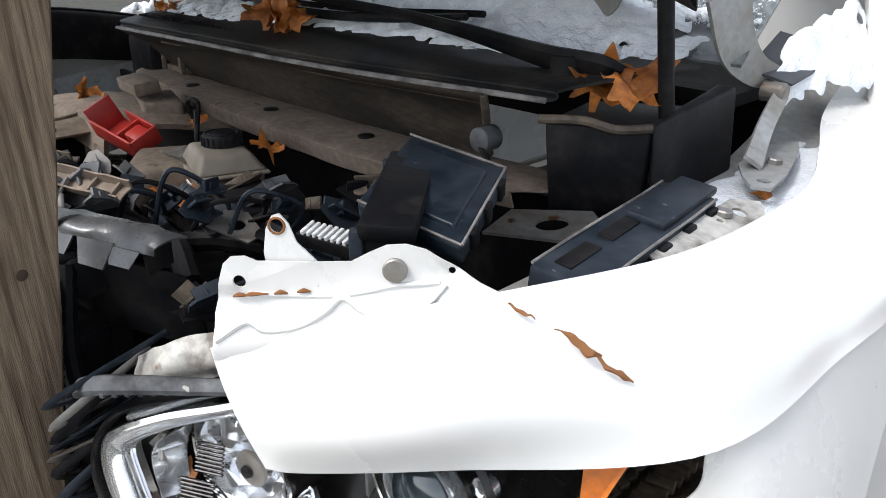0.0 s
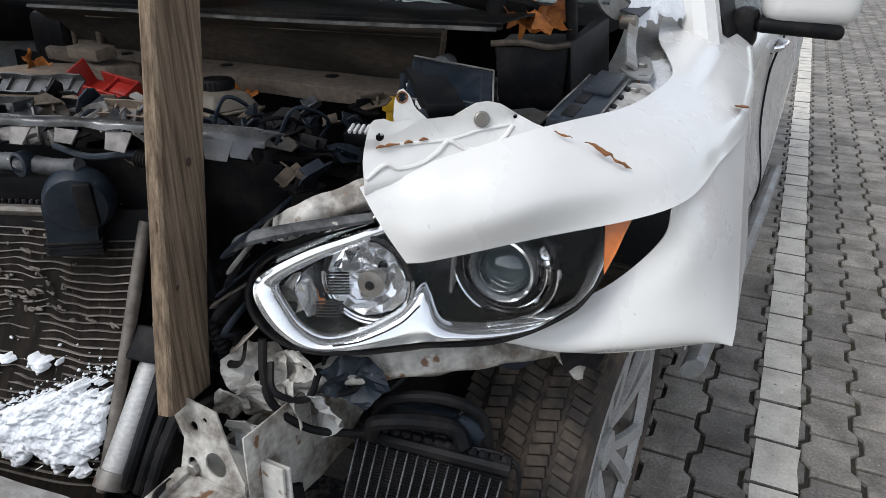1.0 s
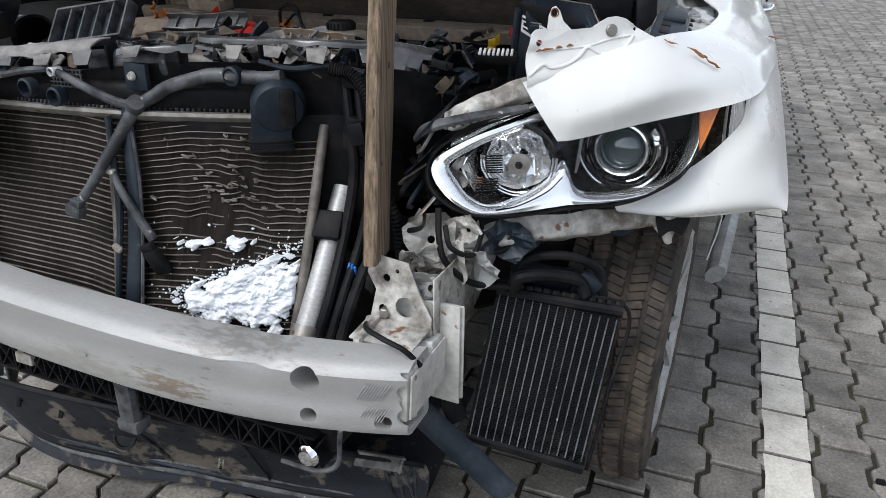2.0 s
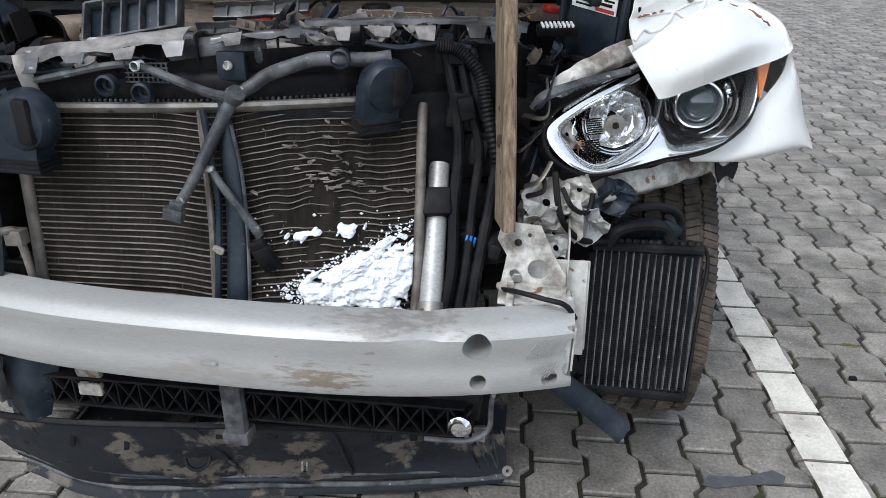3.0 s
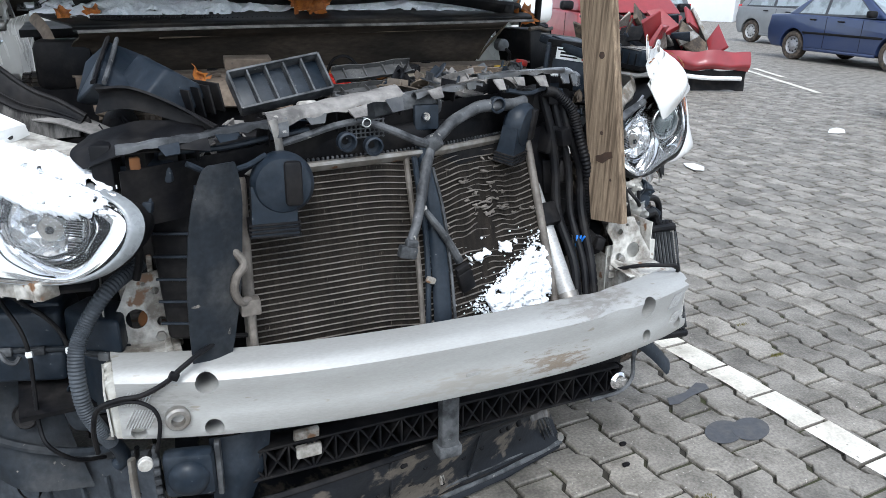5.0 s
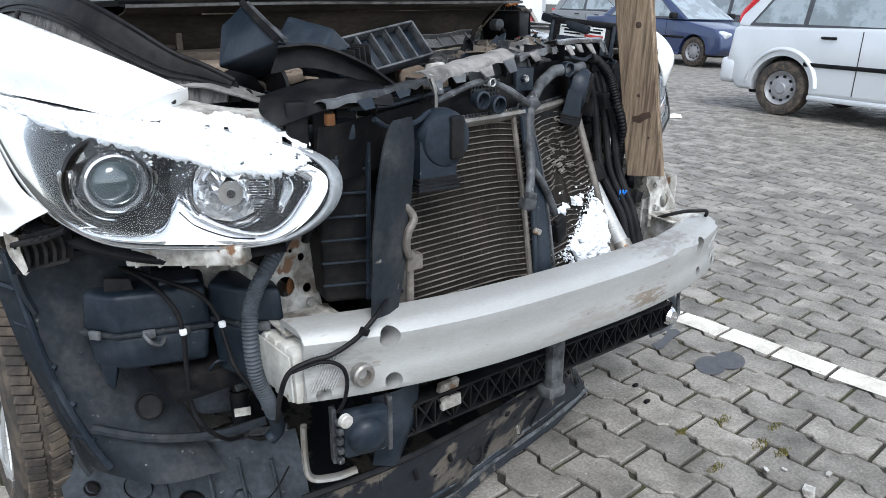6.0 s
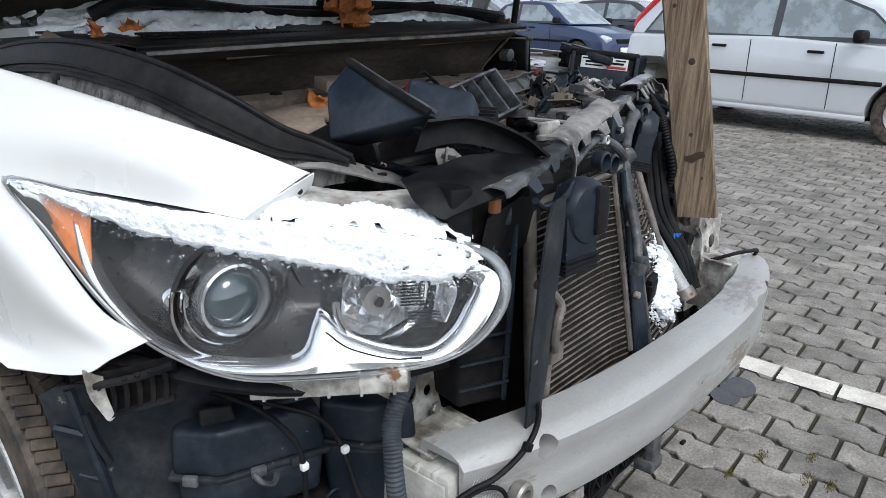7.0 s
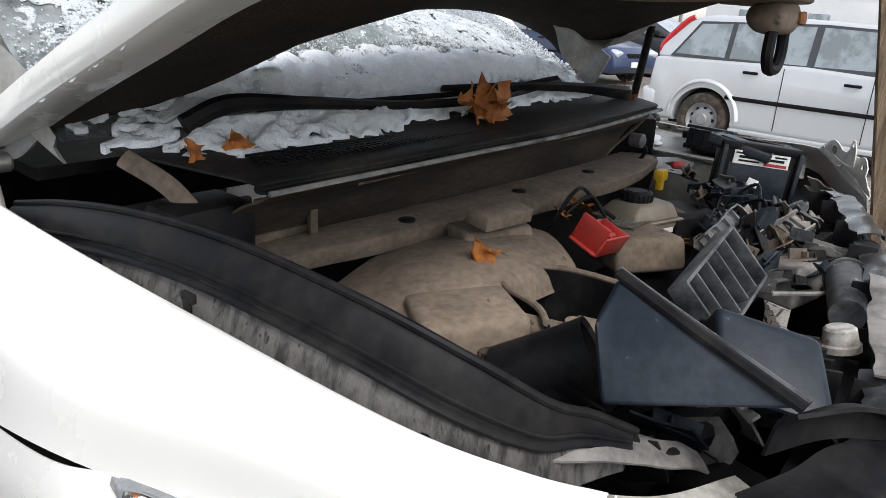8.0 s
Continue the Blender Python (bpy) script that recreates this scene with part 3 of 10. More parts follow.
for i in range(34):
    part("condenser_tube", cond_tube(0.556 + 0.394 * i / 33), TUBE, cond)
bent_rng = random.Random(9)
for k in range(44):  # fins torn up where the condenser was struck
    x, z = bent_rng.gauss(0.17, 0.055), bent_rng.gauss(0.835, 0.045)
    p = Vector((min(0.31, max(0.03, x)), 0, z))
    p.y = cond_y(p.x, p.z) - 0.004
    q = [p + Vector((bent_rng.uniform(-0.012, 0.012), bent_rng.uniform(-0.006, 0.002), bent_rng.uniform(-0.005, 0.005))) for _ in range(3)]
    part("bent_fin", tube([p] + q, [0.0010, 0.0022, 0.0012], 5, 10), TUBE, cond)
part("side_tank", tube([(-0.375, cond_y(-0.37, 0.5), 0.50), (-0.373, cond_y(-0.37, 0.7), 0.70), (-0.368, cond_y(-0.37, 0.95) - 0.005, 0.955)], 0.011, 12), TUBE, cond)
part("side_tank", tube([(0.335, cond_y(0.33, 0.55), 0.55), (0.335, cond_y(0.33, 0.7) - 0.004, 0.70), (0.330, cond_y(0.33, 0.93) - 0.004, 0.94)], 0.010, 12), TUBE, cond)
part("top_strip", tube([(x, cond_y(x, 0.955) - 0.004, 0.958 - 0.03 * max(0, x)) for x in (-0.37, -0.2, 0.0, 0.1, 0.2, 0.33)], 0.008, 8, 40, flat=1.6), STEEL, cond)
# radiator header tank with its toothed crimp
part("radiator_tank", loft([[(x, cond_y(x, 0.96) + dy, zz - 0.03 * max(0, x)) for x in (-0.40, -0.2, 0.0, 0.15, 0.30, 0.42)] for dy, zz in ((0.022, 0.963), (0.012, 0.968), (0.012, 1.005), (0.03, 1.015), (0.07, 1.01))], 40, 12), BLACK, cond, "black radiator header tank")
teeth = [at(rbox(0.0045, 0.006, 0.008, 0.001, 1), x, cond_y(x, 0.96) + 0.008, 0.967 - 0.03 * max(0, x)) for x in [-0.39 + 0.0095 * k for k in range(84)]]
part("crimp_teeth", joined(*teeth), LIGHTPL, cond)
part("radiator_core", thick(loft([[(x, cond_y(x, 0.8) + 0.07, z) for x in (-0.42, 0.0, 0.2, 0.42)] for z in (0.45, 0.96)], 16, 4), 0.03), BLACK, cond)
# dark upright strap and cables over the condenser
part("centre_strap", thick(loft([[(xc - wd, cond_y(0, z) - 0.008, z), (xc - wd * 0.5, cond_y(0, z) - 0.016, z), (xc + wd * 0.6, cond_y(0, z) - 0.016, z), (xc + wd, cond_y(0, z) - 0.006, z)] for xc, wd, z in ((0.016, 0.021, 0.50), (0.015, 0.021, 0.61), (0.018, 0.020, 0.73), (0.014, 0.018, 0.84), (0.002, 0.014, 0.93), (-0.004, 0.010, 0.975))], 10, 30), 0.004), GREYPL, cond, "dark plastic strap across the condenser")
part("strap_edge", tube([(0.040, cond_y(0, 0.58) - 0.012, 0.58), (0.040, cond_y(0, 0.72) - 0.012, 0.72), (0.033, cond_y(0, 0.84) - 0.012, 0.84), (0.016, cond_y(0, 0.93) - 0.012, 0.93)], 0.0035, 6, 30), LIGHTPL, cond)
part("core_seam", tube([(-0.030, cond_y(-0.03, 0.60) - 0.003, 0.60), (-0.030, cond_y(-0.03, 0.75) - 0.003, 0.75), (-0.036, cond_y(-0.03, 0.88) - 0.003, 0.88), (-0.040, cond_y(-0.03, 0.955) - 0.003, 0.955)], 0.0065, 8, 30), TUBE, cond)


# ---- lamps ----
LENS = bpy.data.materials.new("projector_glass")
LENS.use_nodes = True
lens_node = LENS.node_tree.nodes["Principled BSDF"]
lens_node.inputs["Base Color"].default_value = (0.035, 0.052, 0.056, 1)
lens_node.inputs["Roughness"].default_value = 0.05
lens_node.inputs["Specular IOR Level"].default_value = 0.9
lens_node.inputs["Coat Weight"].default_value = 0.6

# The lamp unit, drawn flat: q runs from the projector towards the nose, v upwards.
LAMP_EDGE = [(-0.392, 0.134), (-0.245, 0.112), (-0.150, 0.097), (-0.060, 0.084), (0.060, 0.068), (0.150, 0.054), (0.205, 0.038), (0.238, 0.016),
             (0.250, -0.012), (0.241, -0.046), (0.208, -0.078), (0.160, -0.098), (0.085, -0.107), (0.0, -0.108), (-0.100, -0.102), (-0.190, -0.068), (-0.262, -0.014), (-0.335, 0.070)]
FRAME_OUT = [(-0.296, 0.085), (-0.286, 0.030), (-0.262, -0.007), (-0.222, -0.050), (-0.170, -0.080), (-0.100, -0.096), (-0.020, -0.101), (0.004, -0.101), (0.020, -0.101), (0.060, -0.101), (0.115, -0.100), (0.165, -0.093), (0.205, -0.068), (0.232, -0.034), (0.239, -0.006), (0.222, 0.013), (0.165, 0.036), (0.100, 0.050), (0.045, 0.062)]
FRAME_IN = [(-0.286, 0.075), (-0.270, 0.024), (-0.248, -0.010), (-0.208, -0.049), (-0.160, -0.074), (-0.095, -0.088), (-0.022, -0.084), (0.000, -0.048), (0.010, -0.037), (0.040, -0.064), (0.095, -0.084), (0.142, -0.087), (0.176, -0.068), (0.198, -0.038), (0.211, -0.012), (0.199, 0.002), (0.150, 0.022), (0.092, 0.036), (0.040, 0.048)]


class LampFace:
    """A lamp's curved front: point(q, v, d) gives the place d metres before it."""

    def __init__(self, mid, face, inboard, tail, droop, short=1.0):
        self.F = Vector(face).normalized()
        self.Q = Vector(inboard).normalized()
        self.V = self.Q.cross(self.F)
        if self.V.z < 0:
            self.V = -self.V
        self.mid, self.tail, self.droop, self.short = Vector(mid), tail, droop, short

    def point(self, q, v, d=0.0):
        if q < -0.2:  # a tail cut short under the wing
            v -= 0.40 * (1 - self.short) * (-0.2 - q)
            q = -0.2 + (q + 0.2) * self.short
        w = 0.021 - self.tail * max(0, -q - 0.02) ** 2 - 0.9 * max(0, q - 0.12) ** 2 - 0.25 * v
        return self.mid + self.Q * q + self.V * (v - self.droop * max(0, q)) + self.F * (w + d)

    def line(self, pts, d=0.0, n=72, closed=False):
        return [self.point(c.x, c.y, d) for c in curve_pts([(q, v, 0) for q, v in pts], n, closed)]


def shrink(pts, k):
    """The outline drawn in towards its spine."""
    return [(q * k + (1 - k) * -0.03, v * k + (1 - k) * (0.005 - 0.12 * q)) for q, v in pts]


def headlamp(face, aim, cover, marker, label, rim_mat, rim):
    """One headlamp: housing, rim, smoked pan, figure-eight chrome frame, projector, ribbed reflector, side marker and cover."""
    L, D, F = face, Vector(aim).normalized(), face.F
    n = 96
    edge = L.line(LAMP_EDGE, 0, n, True)
    mid = sum(edge, Vector()) / n
    house = part("headlamp", loft([L.line(LAMP_EDGE, -0.004, n, True), [c - F * 0.03 for c in L.line(shrink(LAMP_EDGE, 1.01), 0, n, True)], [c - F * 0.08 for c in L.line(shrink(LAMP_EDGE, 0.95), 0, n, True)], [c - F * 0.13 for c in L.line(shrink(LAMP_EDGE, 0.8), 0, n, True)]], n, 14, True), BLACK, car, label)
    part("lamp_rim", thick(loft([L.line(shrink(LAMP_EDGE, 1 + rim), -0.014, n, True), L.line(shrink(LAMP_EDGE, 1 + 0.6 * rim), -0.004, n, True), L.line(LAMP_EDGE, 0.004, n, True), L.line(shrink(LAMP_EDGE, 0.975), 0.003, n, True), L.line(shrink(LAMP_EDGE, 0.965), -0.008, n, True)], n, 17, True), 0.002), rim_mat, house, "grey plastic lamp rim")
    pan = loft([L.line(shrink(LAMP_EDGE, k), -d, n, True) for k, d in ((0.97, 0.008), (0.94, 0.03), (0.80, 0.060), (0.45, 0.085), (0.05, 0.09))], n, 20, True)
    part("inner_bezel", pan, DARKCHROME, house, "smoked dark bezel")
    # the bright figure-eight frame, its groove and the thin line inside it
    outer, inner = L.line(FRAME_OUT, 0.0, 180), L.line(FRAME_IN, -0.006, 180)
    ridge = [a.lerp(b, 0.45) + F * 0.004 for a, b in zip(outer, inner)]
    part("chrome_frame", thick(loft([outer, ridge, inner, [c - F * 0.026 for c in inner]], 180, 16), 0.002), SHINE, house, "bright chrome figure-eight frame")
    part("frame_line", tube([a.lerp(b, 1.10) - F * 0.012 for a, b in zip(outer, inner)][58:178], 0.0022, 6, smooth=False), CHROME, house)
    part("upper_strip", thick(loft([L.line([(0.205, 0.024), (0.120, 0.052), (0.040, 0.070)], -0.002, 50), L.line([(0.205, 0.030), (0.120, 0.059), (0.040, 0.078)], 0.002, 50), L.line([(0.200, 0.036), (0.118, 0.064), (0.040, 0.082)], -0.004, 50)], 50, 9), 0.0016), SHINE, house, "bright upper strip")
    part("notch_groove", tube(L.line([(0.130, -0.091), (0.090, -0.089), (0.040, -0.073), (0.012, -0.052)], 0.0015, 40), 0.0012, 6, smooth=False), DARKCHROME, house)
    # projector: shroud, ring, tube and lens, all aimed ahead
    lens1 = L.point(-0.106, -0.012, -0.030)
    X = D.cross(Vector((0, 0, 1)))
    R = axes(lens1, X, (0, 0, 1))
    if R.to_3x3().col[2].dot(D) < 0:
        R = axes(lens1, -X, (0, 0, 1))
    part("projector_bowl", put(lathe([(0.078, 0.000), (0.074, 0.006), (0.066, 0.0), (0.058, -0.012), (0.050, -0.034), (0.045, -0.05), (0, -0.055)], 44), R), DARKCHROME, house, "dark projector bowl")
    for r0, mt in ((0.077, CHROME), (0.069, DARKCHROME), (0.061, CHROME)):
        arc = [R @ Vector((r0 * math.cos(a), r0 * math.sin(a), 0.006 - 0.16 * (0.077 - r0))) for a in [math.radians(160 + 5.5 * k) for k in range(39)]]
        part("bowl_arc", tube(arc, 0.0022, 6, smooth=False), mt, house)
    part("projector_ring", put(lathe([(0.048, -0.03), (0.049, 0.012), (0.0470, 0.019), (0.0435, 0.020), (0.0405, 0.014), (0.039, 0.004)], 44), R), SHINE, house, "chrome projector ring")
    part("projector_lens", put(lathe([(0.0395, 0.002), (0.038, 0.010), (0.033, 0.020), (0.024, 0.027), (0.012, 0.0305), (0, 0.0315)], 36), R), LENS, house, "glass projector lens")
    part("projector_shroud", put(lathe([(0.052, 0.002), (0.056, 0.010), (0.054, -0.03), (0.050, -0.034)], 40), R), DARKCHROME, house)
    for k, (ax, ay, rr) in enumerate(((0.058, 0.030, 0.011), (0.064, -0.002, 0.014), (-0.066, 0.012, 0.015), (-0.058, -0.030, 0.010), (0.046, -0.046, 0.009))):
        part("lamp_screw", put(lathe([(0, 0.006), (rr * 0.5, 0.007), (rr * 0.8, 0.004), (rr, 0.007), (rr, -0.004)], 18), R @ pose(ax, ay, -0.006, 6 * k, -8 * k, 0)), SHINE if k % 2 == 0 else STEEL, house)
    for k in range(9):
        a = 2 * math.pi * k / 9 + 0.3
        part("facet", put(rough_up(rbox(0.024, 0.013, 0.005, 0.0015, 1), 0.003, 90, k), R @ pose(0.060 * math.cos(a), 0.060 * math.sin(a), -0.010, 20 * math.sin(3 * k), 25 * math.cos(2 * k), 40 * k + 90)), (SHINE, DARKCHROME, STEEL)[k % 3], house, smooth=False)
    # low-beam reflector: a faceted bowl, a shielded bulb, ribbed cells beside it
    G = (F * 0.5 + D).normalized()
    c2 = L.point(0.082, -0.018, -0.030)
    X2 = G.cross(Vector((0, 0, 1)))
    R2 = axes(c2, X2, (0, 0, 1))
    if R2.to_3x3().col[2].dot(G) < 0:
        R2 = axes(c2, -X2, (0, 0, 1))
    bowl = rough_up(lathe([(0.058, 0.006), (0.054, -0.004), (0.048, -0.016), (0.039, -0.027), (0.027, -0.037), (0.015, -0.043), (0.009, -0.045)], 15), 0.012, 55, 3.0)
    part("reflector_bowl", put(bowl, R2), SHINE, house, "faceted chrome reflector", smooth=False)
    part("reflector_wall", put(lathe([(0.058, 0.004), (0.064, 0.008), (0.067, 0.007), (0.066, -0.004), (0.060, -0.05)], 40), R2), DARKCHROME, house)
    for r0 in (0.0665, 0.061):
        arc = [R2 @ Vector((r0 * math.cos(a), r0 * math.sin(a), 0.008)) for a in [math.radians(175 + 5.5 * k) for k in range(36)]]
        part("bowl_arc", tube(arc, 0.0024, 6, smooth=False), CHROME, house)
    part("bulb_shield", put(joined(rod(0.012, 0.028, 16), at(lathe([(0, 0.004), (0.010, 0.004), (0.013, 0.0), (0.020, 0.002), (0.020, 0.006), (0.013, 0.008), (0, 0.008)], 20), 0, 0, 0.026)), R2 @ pose(0, -0.012, -0.036)), STEEL, house)
    part("bulb_tip", put(lathe([(0, 0.004), (0.006, 0.003), (0.007, 0.0)], 14), R2 @ pose(0, -0.012, 0.0)), BLACK, house)
    for row in range(14):
        q0 = 0.138 if row < 6 else 0.126
        part("reflector_rib", put(rbox(0.040 if row < 6 else 0.032, 0.0026, 0.004, 0.001, 1), axes(L.point(q0, -0.066 + 0.0040 * row + (0.006 if row > 5 else 0), -0.036), L.Q, L.V)), DARKCHROME, house)
    part("side_reflector", thick(loft([L.line([(0.165, -0.055), (0.182, -0.020), (0.175, 0.0)], -0.016, 12), L.line([(0.150, -0.062), (0.160, -0.020), (0.155, 0.008)], -0.045, 12)], 12, 5), 0.002), SHINE, house)
    # amber marker in the tail
    mk = [[(-0.272, 0.000), (-0.274, 0.050), (-0.272, 0.108)], [(-0.302, 0.032), (-0.312, 0.068), (-0.318, 0.116)], [(-0.336, 0.074), (-0.352, 0.098), (-0.362, 0.124)], [(-0.378, 0.124), (-0.382, 0.127), (-0.386, 0.130)]]
    part("side_marker", joined(*[loft([L.line(m_, dd - 0.003, 20) for m_ in mk], 20, 16) for dd in ((0.0, -0.004) if marker else (0.010, 0.006))]), AMBER, house, "amber side marker")
    part("clear_cover", loft([L.line(shrink(LAMP_EDGE, k), d, n, True) for k, d in ((0.985, 0.005), (0.93, 0.010), (0.75, 0.014), (0.40, 0.016), (0.03, 0.016))], n, 24, True), cover, house, "clear cover").visible_shadow = False
    return house


FACE_R = LampFace((-0.740, 0.190, 0.920), (-0.62, -0.77, 0.10), (0.779, -0.627, 0), 0.85, 0.0)
FACE_L = LampFace((0.769, 0.414, 0.935), (0.48, -0.87, 0.08), (-0.876, -0.483, 0), 0.20, 0.13, 0.50)
RIMGREY = material("milky_grey_lamp_rim", (0.24, 0.25, 0.255), (0.12, 0.125, 0.13), rough=0.22, rough2=0.4, scale=12, mix=0.7, bump=0.05, coat=0.4)
headlamp(FACE_R, (-0.10, -1, 0.0), HAZED, True, "clear projector headlamp topped with snow", RIMGREY, 0.035)
headlamp(FACE_L, (0.05, -1, 0.02), CLEAR, False, "twisted projector headlamp with chrome edge, cover cracked", BLACK, 0.02)

# ---- right wing, still whole ----
wingR = part("wing", thick(loft([
    [(-0.690, 0.248, 1.045), (-0.760, 0.292, 1.076), (-0.815, 0.378, 1.106), (-0.850, 0.585, 1.132), (-0.868, 0.80, 1.150), (-0.872, 1.05, 1.162), (-0.875, 1.32, 1.168)],
    [(-0.700, 0.244, 1.048), (-0.775, 0.285, 1.090), (-0.832, 0.37, 1.122), (-0.868, 0.58, 1.150), (-0.888, 0.80, 1.168), (-0.894, 1.05, 1.180), (-0.90, 1.32, 1.188)],
    [(-0.765, 0.232, 1.030), (-0.842, 0.32, 1.072), (-0.895, 0.43, 1.096), (-0.945, 0.62, 1.106), (-0.968, 0.85, 1.108), (-0.980, 1.10, 1.108), (-0.985, 1.40, 1.11)],
    [(-0.803, 0.242, 1.010), (-0.848, 0.32, 1.022), (-0.898, 0.415, 1.032), (-0.972, 0.62, 1.040), (-0.992, 0.85, 1.020), (-1.000, 1.10, 1.015), (-1.005, 1.40, 1.02)],
    ], 48, 20), 0.002), WHITE, car, "white front wing with snow lying on it")
part("wing_side", thick(loft([
    [FACE_R.point(-0.394, 0.138, -0.004), (-0.985, 0.68, 1.032), (-1.000, 1.10, 1.013), (-1.005, 1.40, 1.02)],
    [FACE_R.point(-0.366, 0.098, -0.002), (-0.992, 0.62, 0.995), (-1.008, 1.05, 0.98), (-1.010, 1.40, 0.98)],
    [FACE_R.point(-0.330, 0.056, 0.0), (-0.990, 0.55, 0.950), (-1.010, 1.00, 0.93), (-1.010, 1.40, 0.92)],
    [FACE_R.point(-0.262, -0.022, 0.004), (-0.972, 0.44, 0.885), (-1.008, 0.80, 0.86), (-1.010, 1.40, 0.80)],
    [(-0.906, 0.300, 0.868), (-0.942, 0.336, 0.843), (-0.972, 0.372, 0.820), (-1.010, 0.50, 0.80)],
    ], 44, 26), 0.002), WHITE, wingR)


# ---- left wing, crumpled ----
wingL = part("wing", thick(loft([
    [(0.703, 0.352, 1.046), (0.80, 0.432, 1.084), (0.891, 0.521, 1.112), (0.940, 0.70, 1.106), (0.952, 0.86, 1.106), (0.948, 1.00, 1.112), (0.905, 1.14, 1.122), (0.85, 1.30, 1.14), (0.815, 1.52, 1.185)],
    [(0.724, 0.350, 1.015), (0.81, 0.395, 1.045), (0.915, 0.480, 1.078), (0.990, 0.66, 1.086), (1.005, 0.85, 1.088), (1.005, 1.02, 1.094), (0.975, 1.20, 1.108), (0.93, 1.40, 1.135), (0.90, 1.56, 1.16)],
    [(0.746, 0.352, 0.983), (0.81, 0.372, 1.000), (0.920, 0.446, 1.033), (1.035, 0.62, 1.054), (1.058, 0.82, 1.058), (1.070, 1.02, 1.052), (1.055, 1.26, 1.06), (1.025, 1.46, 1.085), (1.0, 1.60, 1.105)],
    [(0.768, 0.358, 0.951), (0.80, 0.376, 0.955), (0.900, 0.446, 0.978), (1.052, 0.585, 1.006), (1.080, 0.78, 1.025), (1.086, 1.01, 1.022), (1.066, 1.26, 1.03), (1.035, 1.48, 1.05), (1.02, 1.62, 1.06)],
    ], 72, 24), 0.0025), WHITE, car, "crumpled white front wing with rust along its cracks")
part("wing_corner", thick(loft([
    [(1.052, 0.585, 1.006), (1.042, 0.588, 0.955), (0.985, 0.555, 0.888), (0.915, 0.505, 0.848), (0.850, 0.470, 0.825)],
    [(1.066, 0.66, 1.016), (1.085, 0.615, 0.935), (1.030, 0.552, 0.865), (0.930, 0.495, 0.828), (0.855, 0.468, 0.815)],
    [(1.078, 0.78, 1.024), (1.118, 0.675, 0.900), (1.085, 0.575, 0.825), (0.950, 0.492, 0.802), (0.860, 0.468, 0.804)],
    [(1.086, 1.01, 1.022), (1.126, 0.79, 0.905), (1.152, 0.652, 0.798), (1.128, 0.632, 0.793), (0.985, 0.524, 0.790), (0.865, 0.475, 0.798)],
    ], 60, 24), 0.0025), WHITE, wingL)
part("wing_side", thick(loft([
    [(1.086, 1.01, 1.022), (1.075, 1.16, 1.025), (1.056, 1.35, 1.035), (1.035, 1.50, 1.05)],
    [(1.126, 0.79, 0.905), (1.100, 1.06, 0.93), (1.06, 1.30, 0.95), (1.03, 1.50, 0.95)],
    [(1.152, 0.652, 0.798), (1.12, 0.98, 0.85), (1.06, 1.24, 0.80), (1.03, 1.50, 0.70)],
    ], 24, 12), 0.0025), WHITE, wingL)
# upstanding flange with bolt holes, and the torn ear behind it
fl = [(-0.012, -0.040), (-0.004, 0.0), (0.006, 0.026), (0.014, 0.043), (0.022, 0.048), (0.034, 0.047), (0.043, 0.041), (0.083, 0.035), (0.122, 0.030), (0.139, 0.036), (0.154, 0.040), (0.170, 0.039), (0.186, 0.032),
      (0.204, 0.016), (0.225, -0.002), (0.240, -0.012), (0.189, -0.026), (0.119, -0.036), (0.048, -0.040)]
FLM = axes((0.706, 0.364, 1.078), (0.186, 0.165, 0.045), (-0.06, 0.08, 1))
flange = plate(fl, 0.0025, [(0.0242, 0.0255, 0.0055), (0.2035, 0.0107, 0.003)])
bmesh.ops.subdivide_edges(flange, edges=list(flange.edges), cuts=3, use_grid_fill=True)
for v in flange.verts:  # a soft bend along its foot and a dent between the presses
    v.co.z += 0.010 * math.exp(-((v.co.y + 0.030) / 0.016) ** 2) - 0.004 * math.exp(-((v.co.y - 0.012) / 0.008) ** 2) + 0.0015 * noise.noise(v.co * 45)
part("wing_flange", put(flange, FLM), WHITE, wingL, "bent white flange with bolt holes and rust", angle=60)
ear = plate([(0.046, 0.015), (0.0475, 0.046), (0.0535, 0.065), (0.061, 0.0755), (0.0675, 0.0765), (0.0735, 0.067), (0.077, 0.050), (0.089, 0.034), (0.10, 0.015)], 0.0025, [(0.0635, 0.0665, 0.0062)])
part("torn_ear", put(ear, FLM @ pose(0, 0, -0.010)), WHITE, wingL, "white ear with a hole, rusty at the rim")
ring = [FLM @ Vector((0.0635 + 0.0068 * math.cos(a), 0.0665 + 0.0068 * math.sin(a), -0.0072)) for a in [0.4 * k for k in range(17)]]
part("rust_rim", tube(ring, 0.0011, 6, smooth=False), RUST, wingL)
part("bolt", put(lathe([(0, 0.004), (0.009, 0.004), (0.0105, 0.0025), (0.0105, -0.004), (0, -0.004)], 20), FLM @ pose(0.1575, 0.0182, 0.002)), STEEL, wingL)
part("pressed_rib", put(tube([(-0.006, -0.022, 0.010), (0.0232, -0.0096, 0.006), (0.0389, -0.0184, 0.008), (0.0667, -0.0187, 0.008), (0.091, -0.0102, 0.006), (0.1095, 0.0003, 0.003), (0.1273, -0.0138, 0.006), (0.1507, -0.0188, 0.008), (0.1782, -0.0136, 0.006), (0.1972, 0.0006, 0.002)], 0.0034, 8, 60), FLM), WHITE, wingL)
part("pressed_rib", put(tube([(0.0287, 0.0131, 0.0), (0.106, 0.0022, 0.001), (0.155, 0.0045, 0.001), (0.1927, 0.0022, 0.001)], 0.0026, 8, 40), FLM), WHITE, wingL)
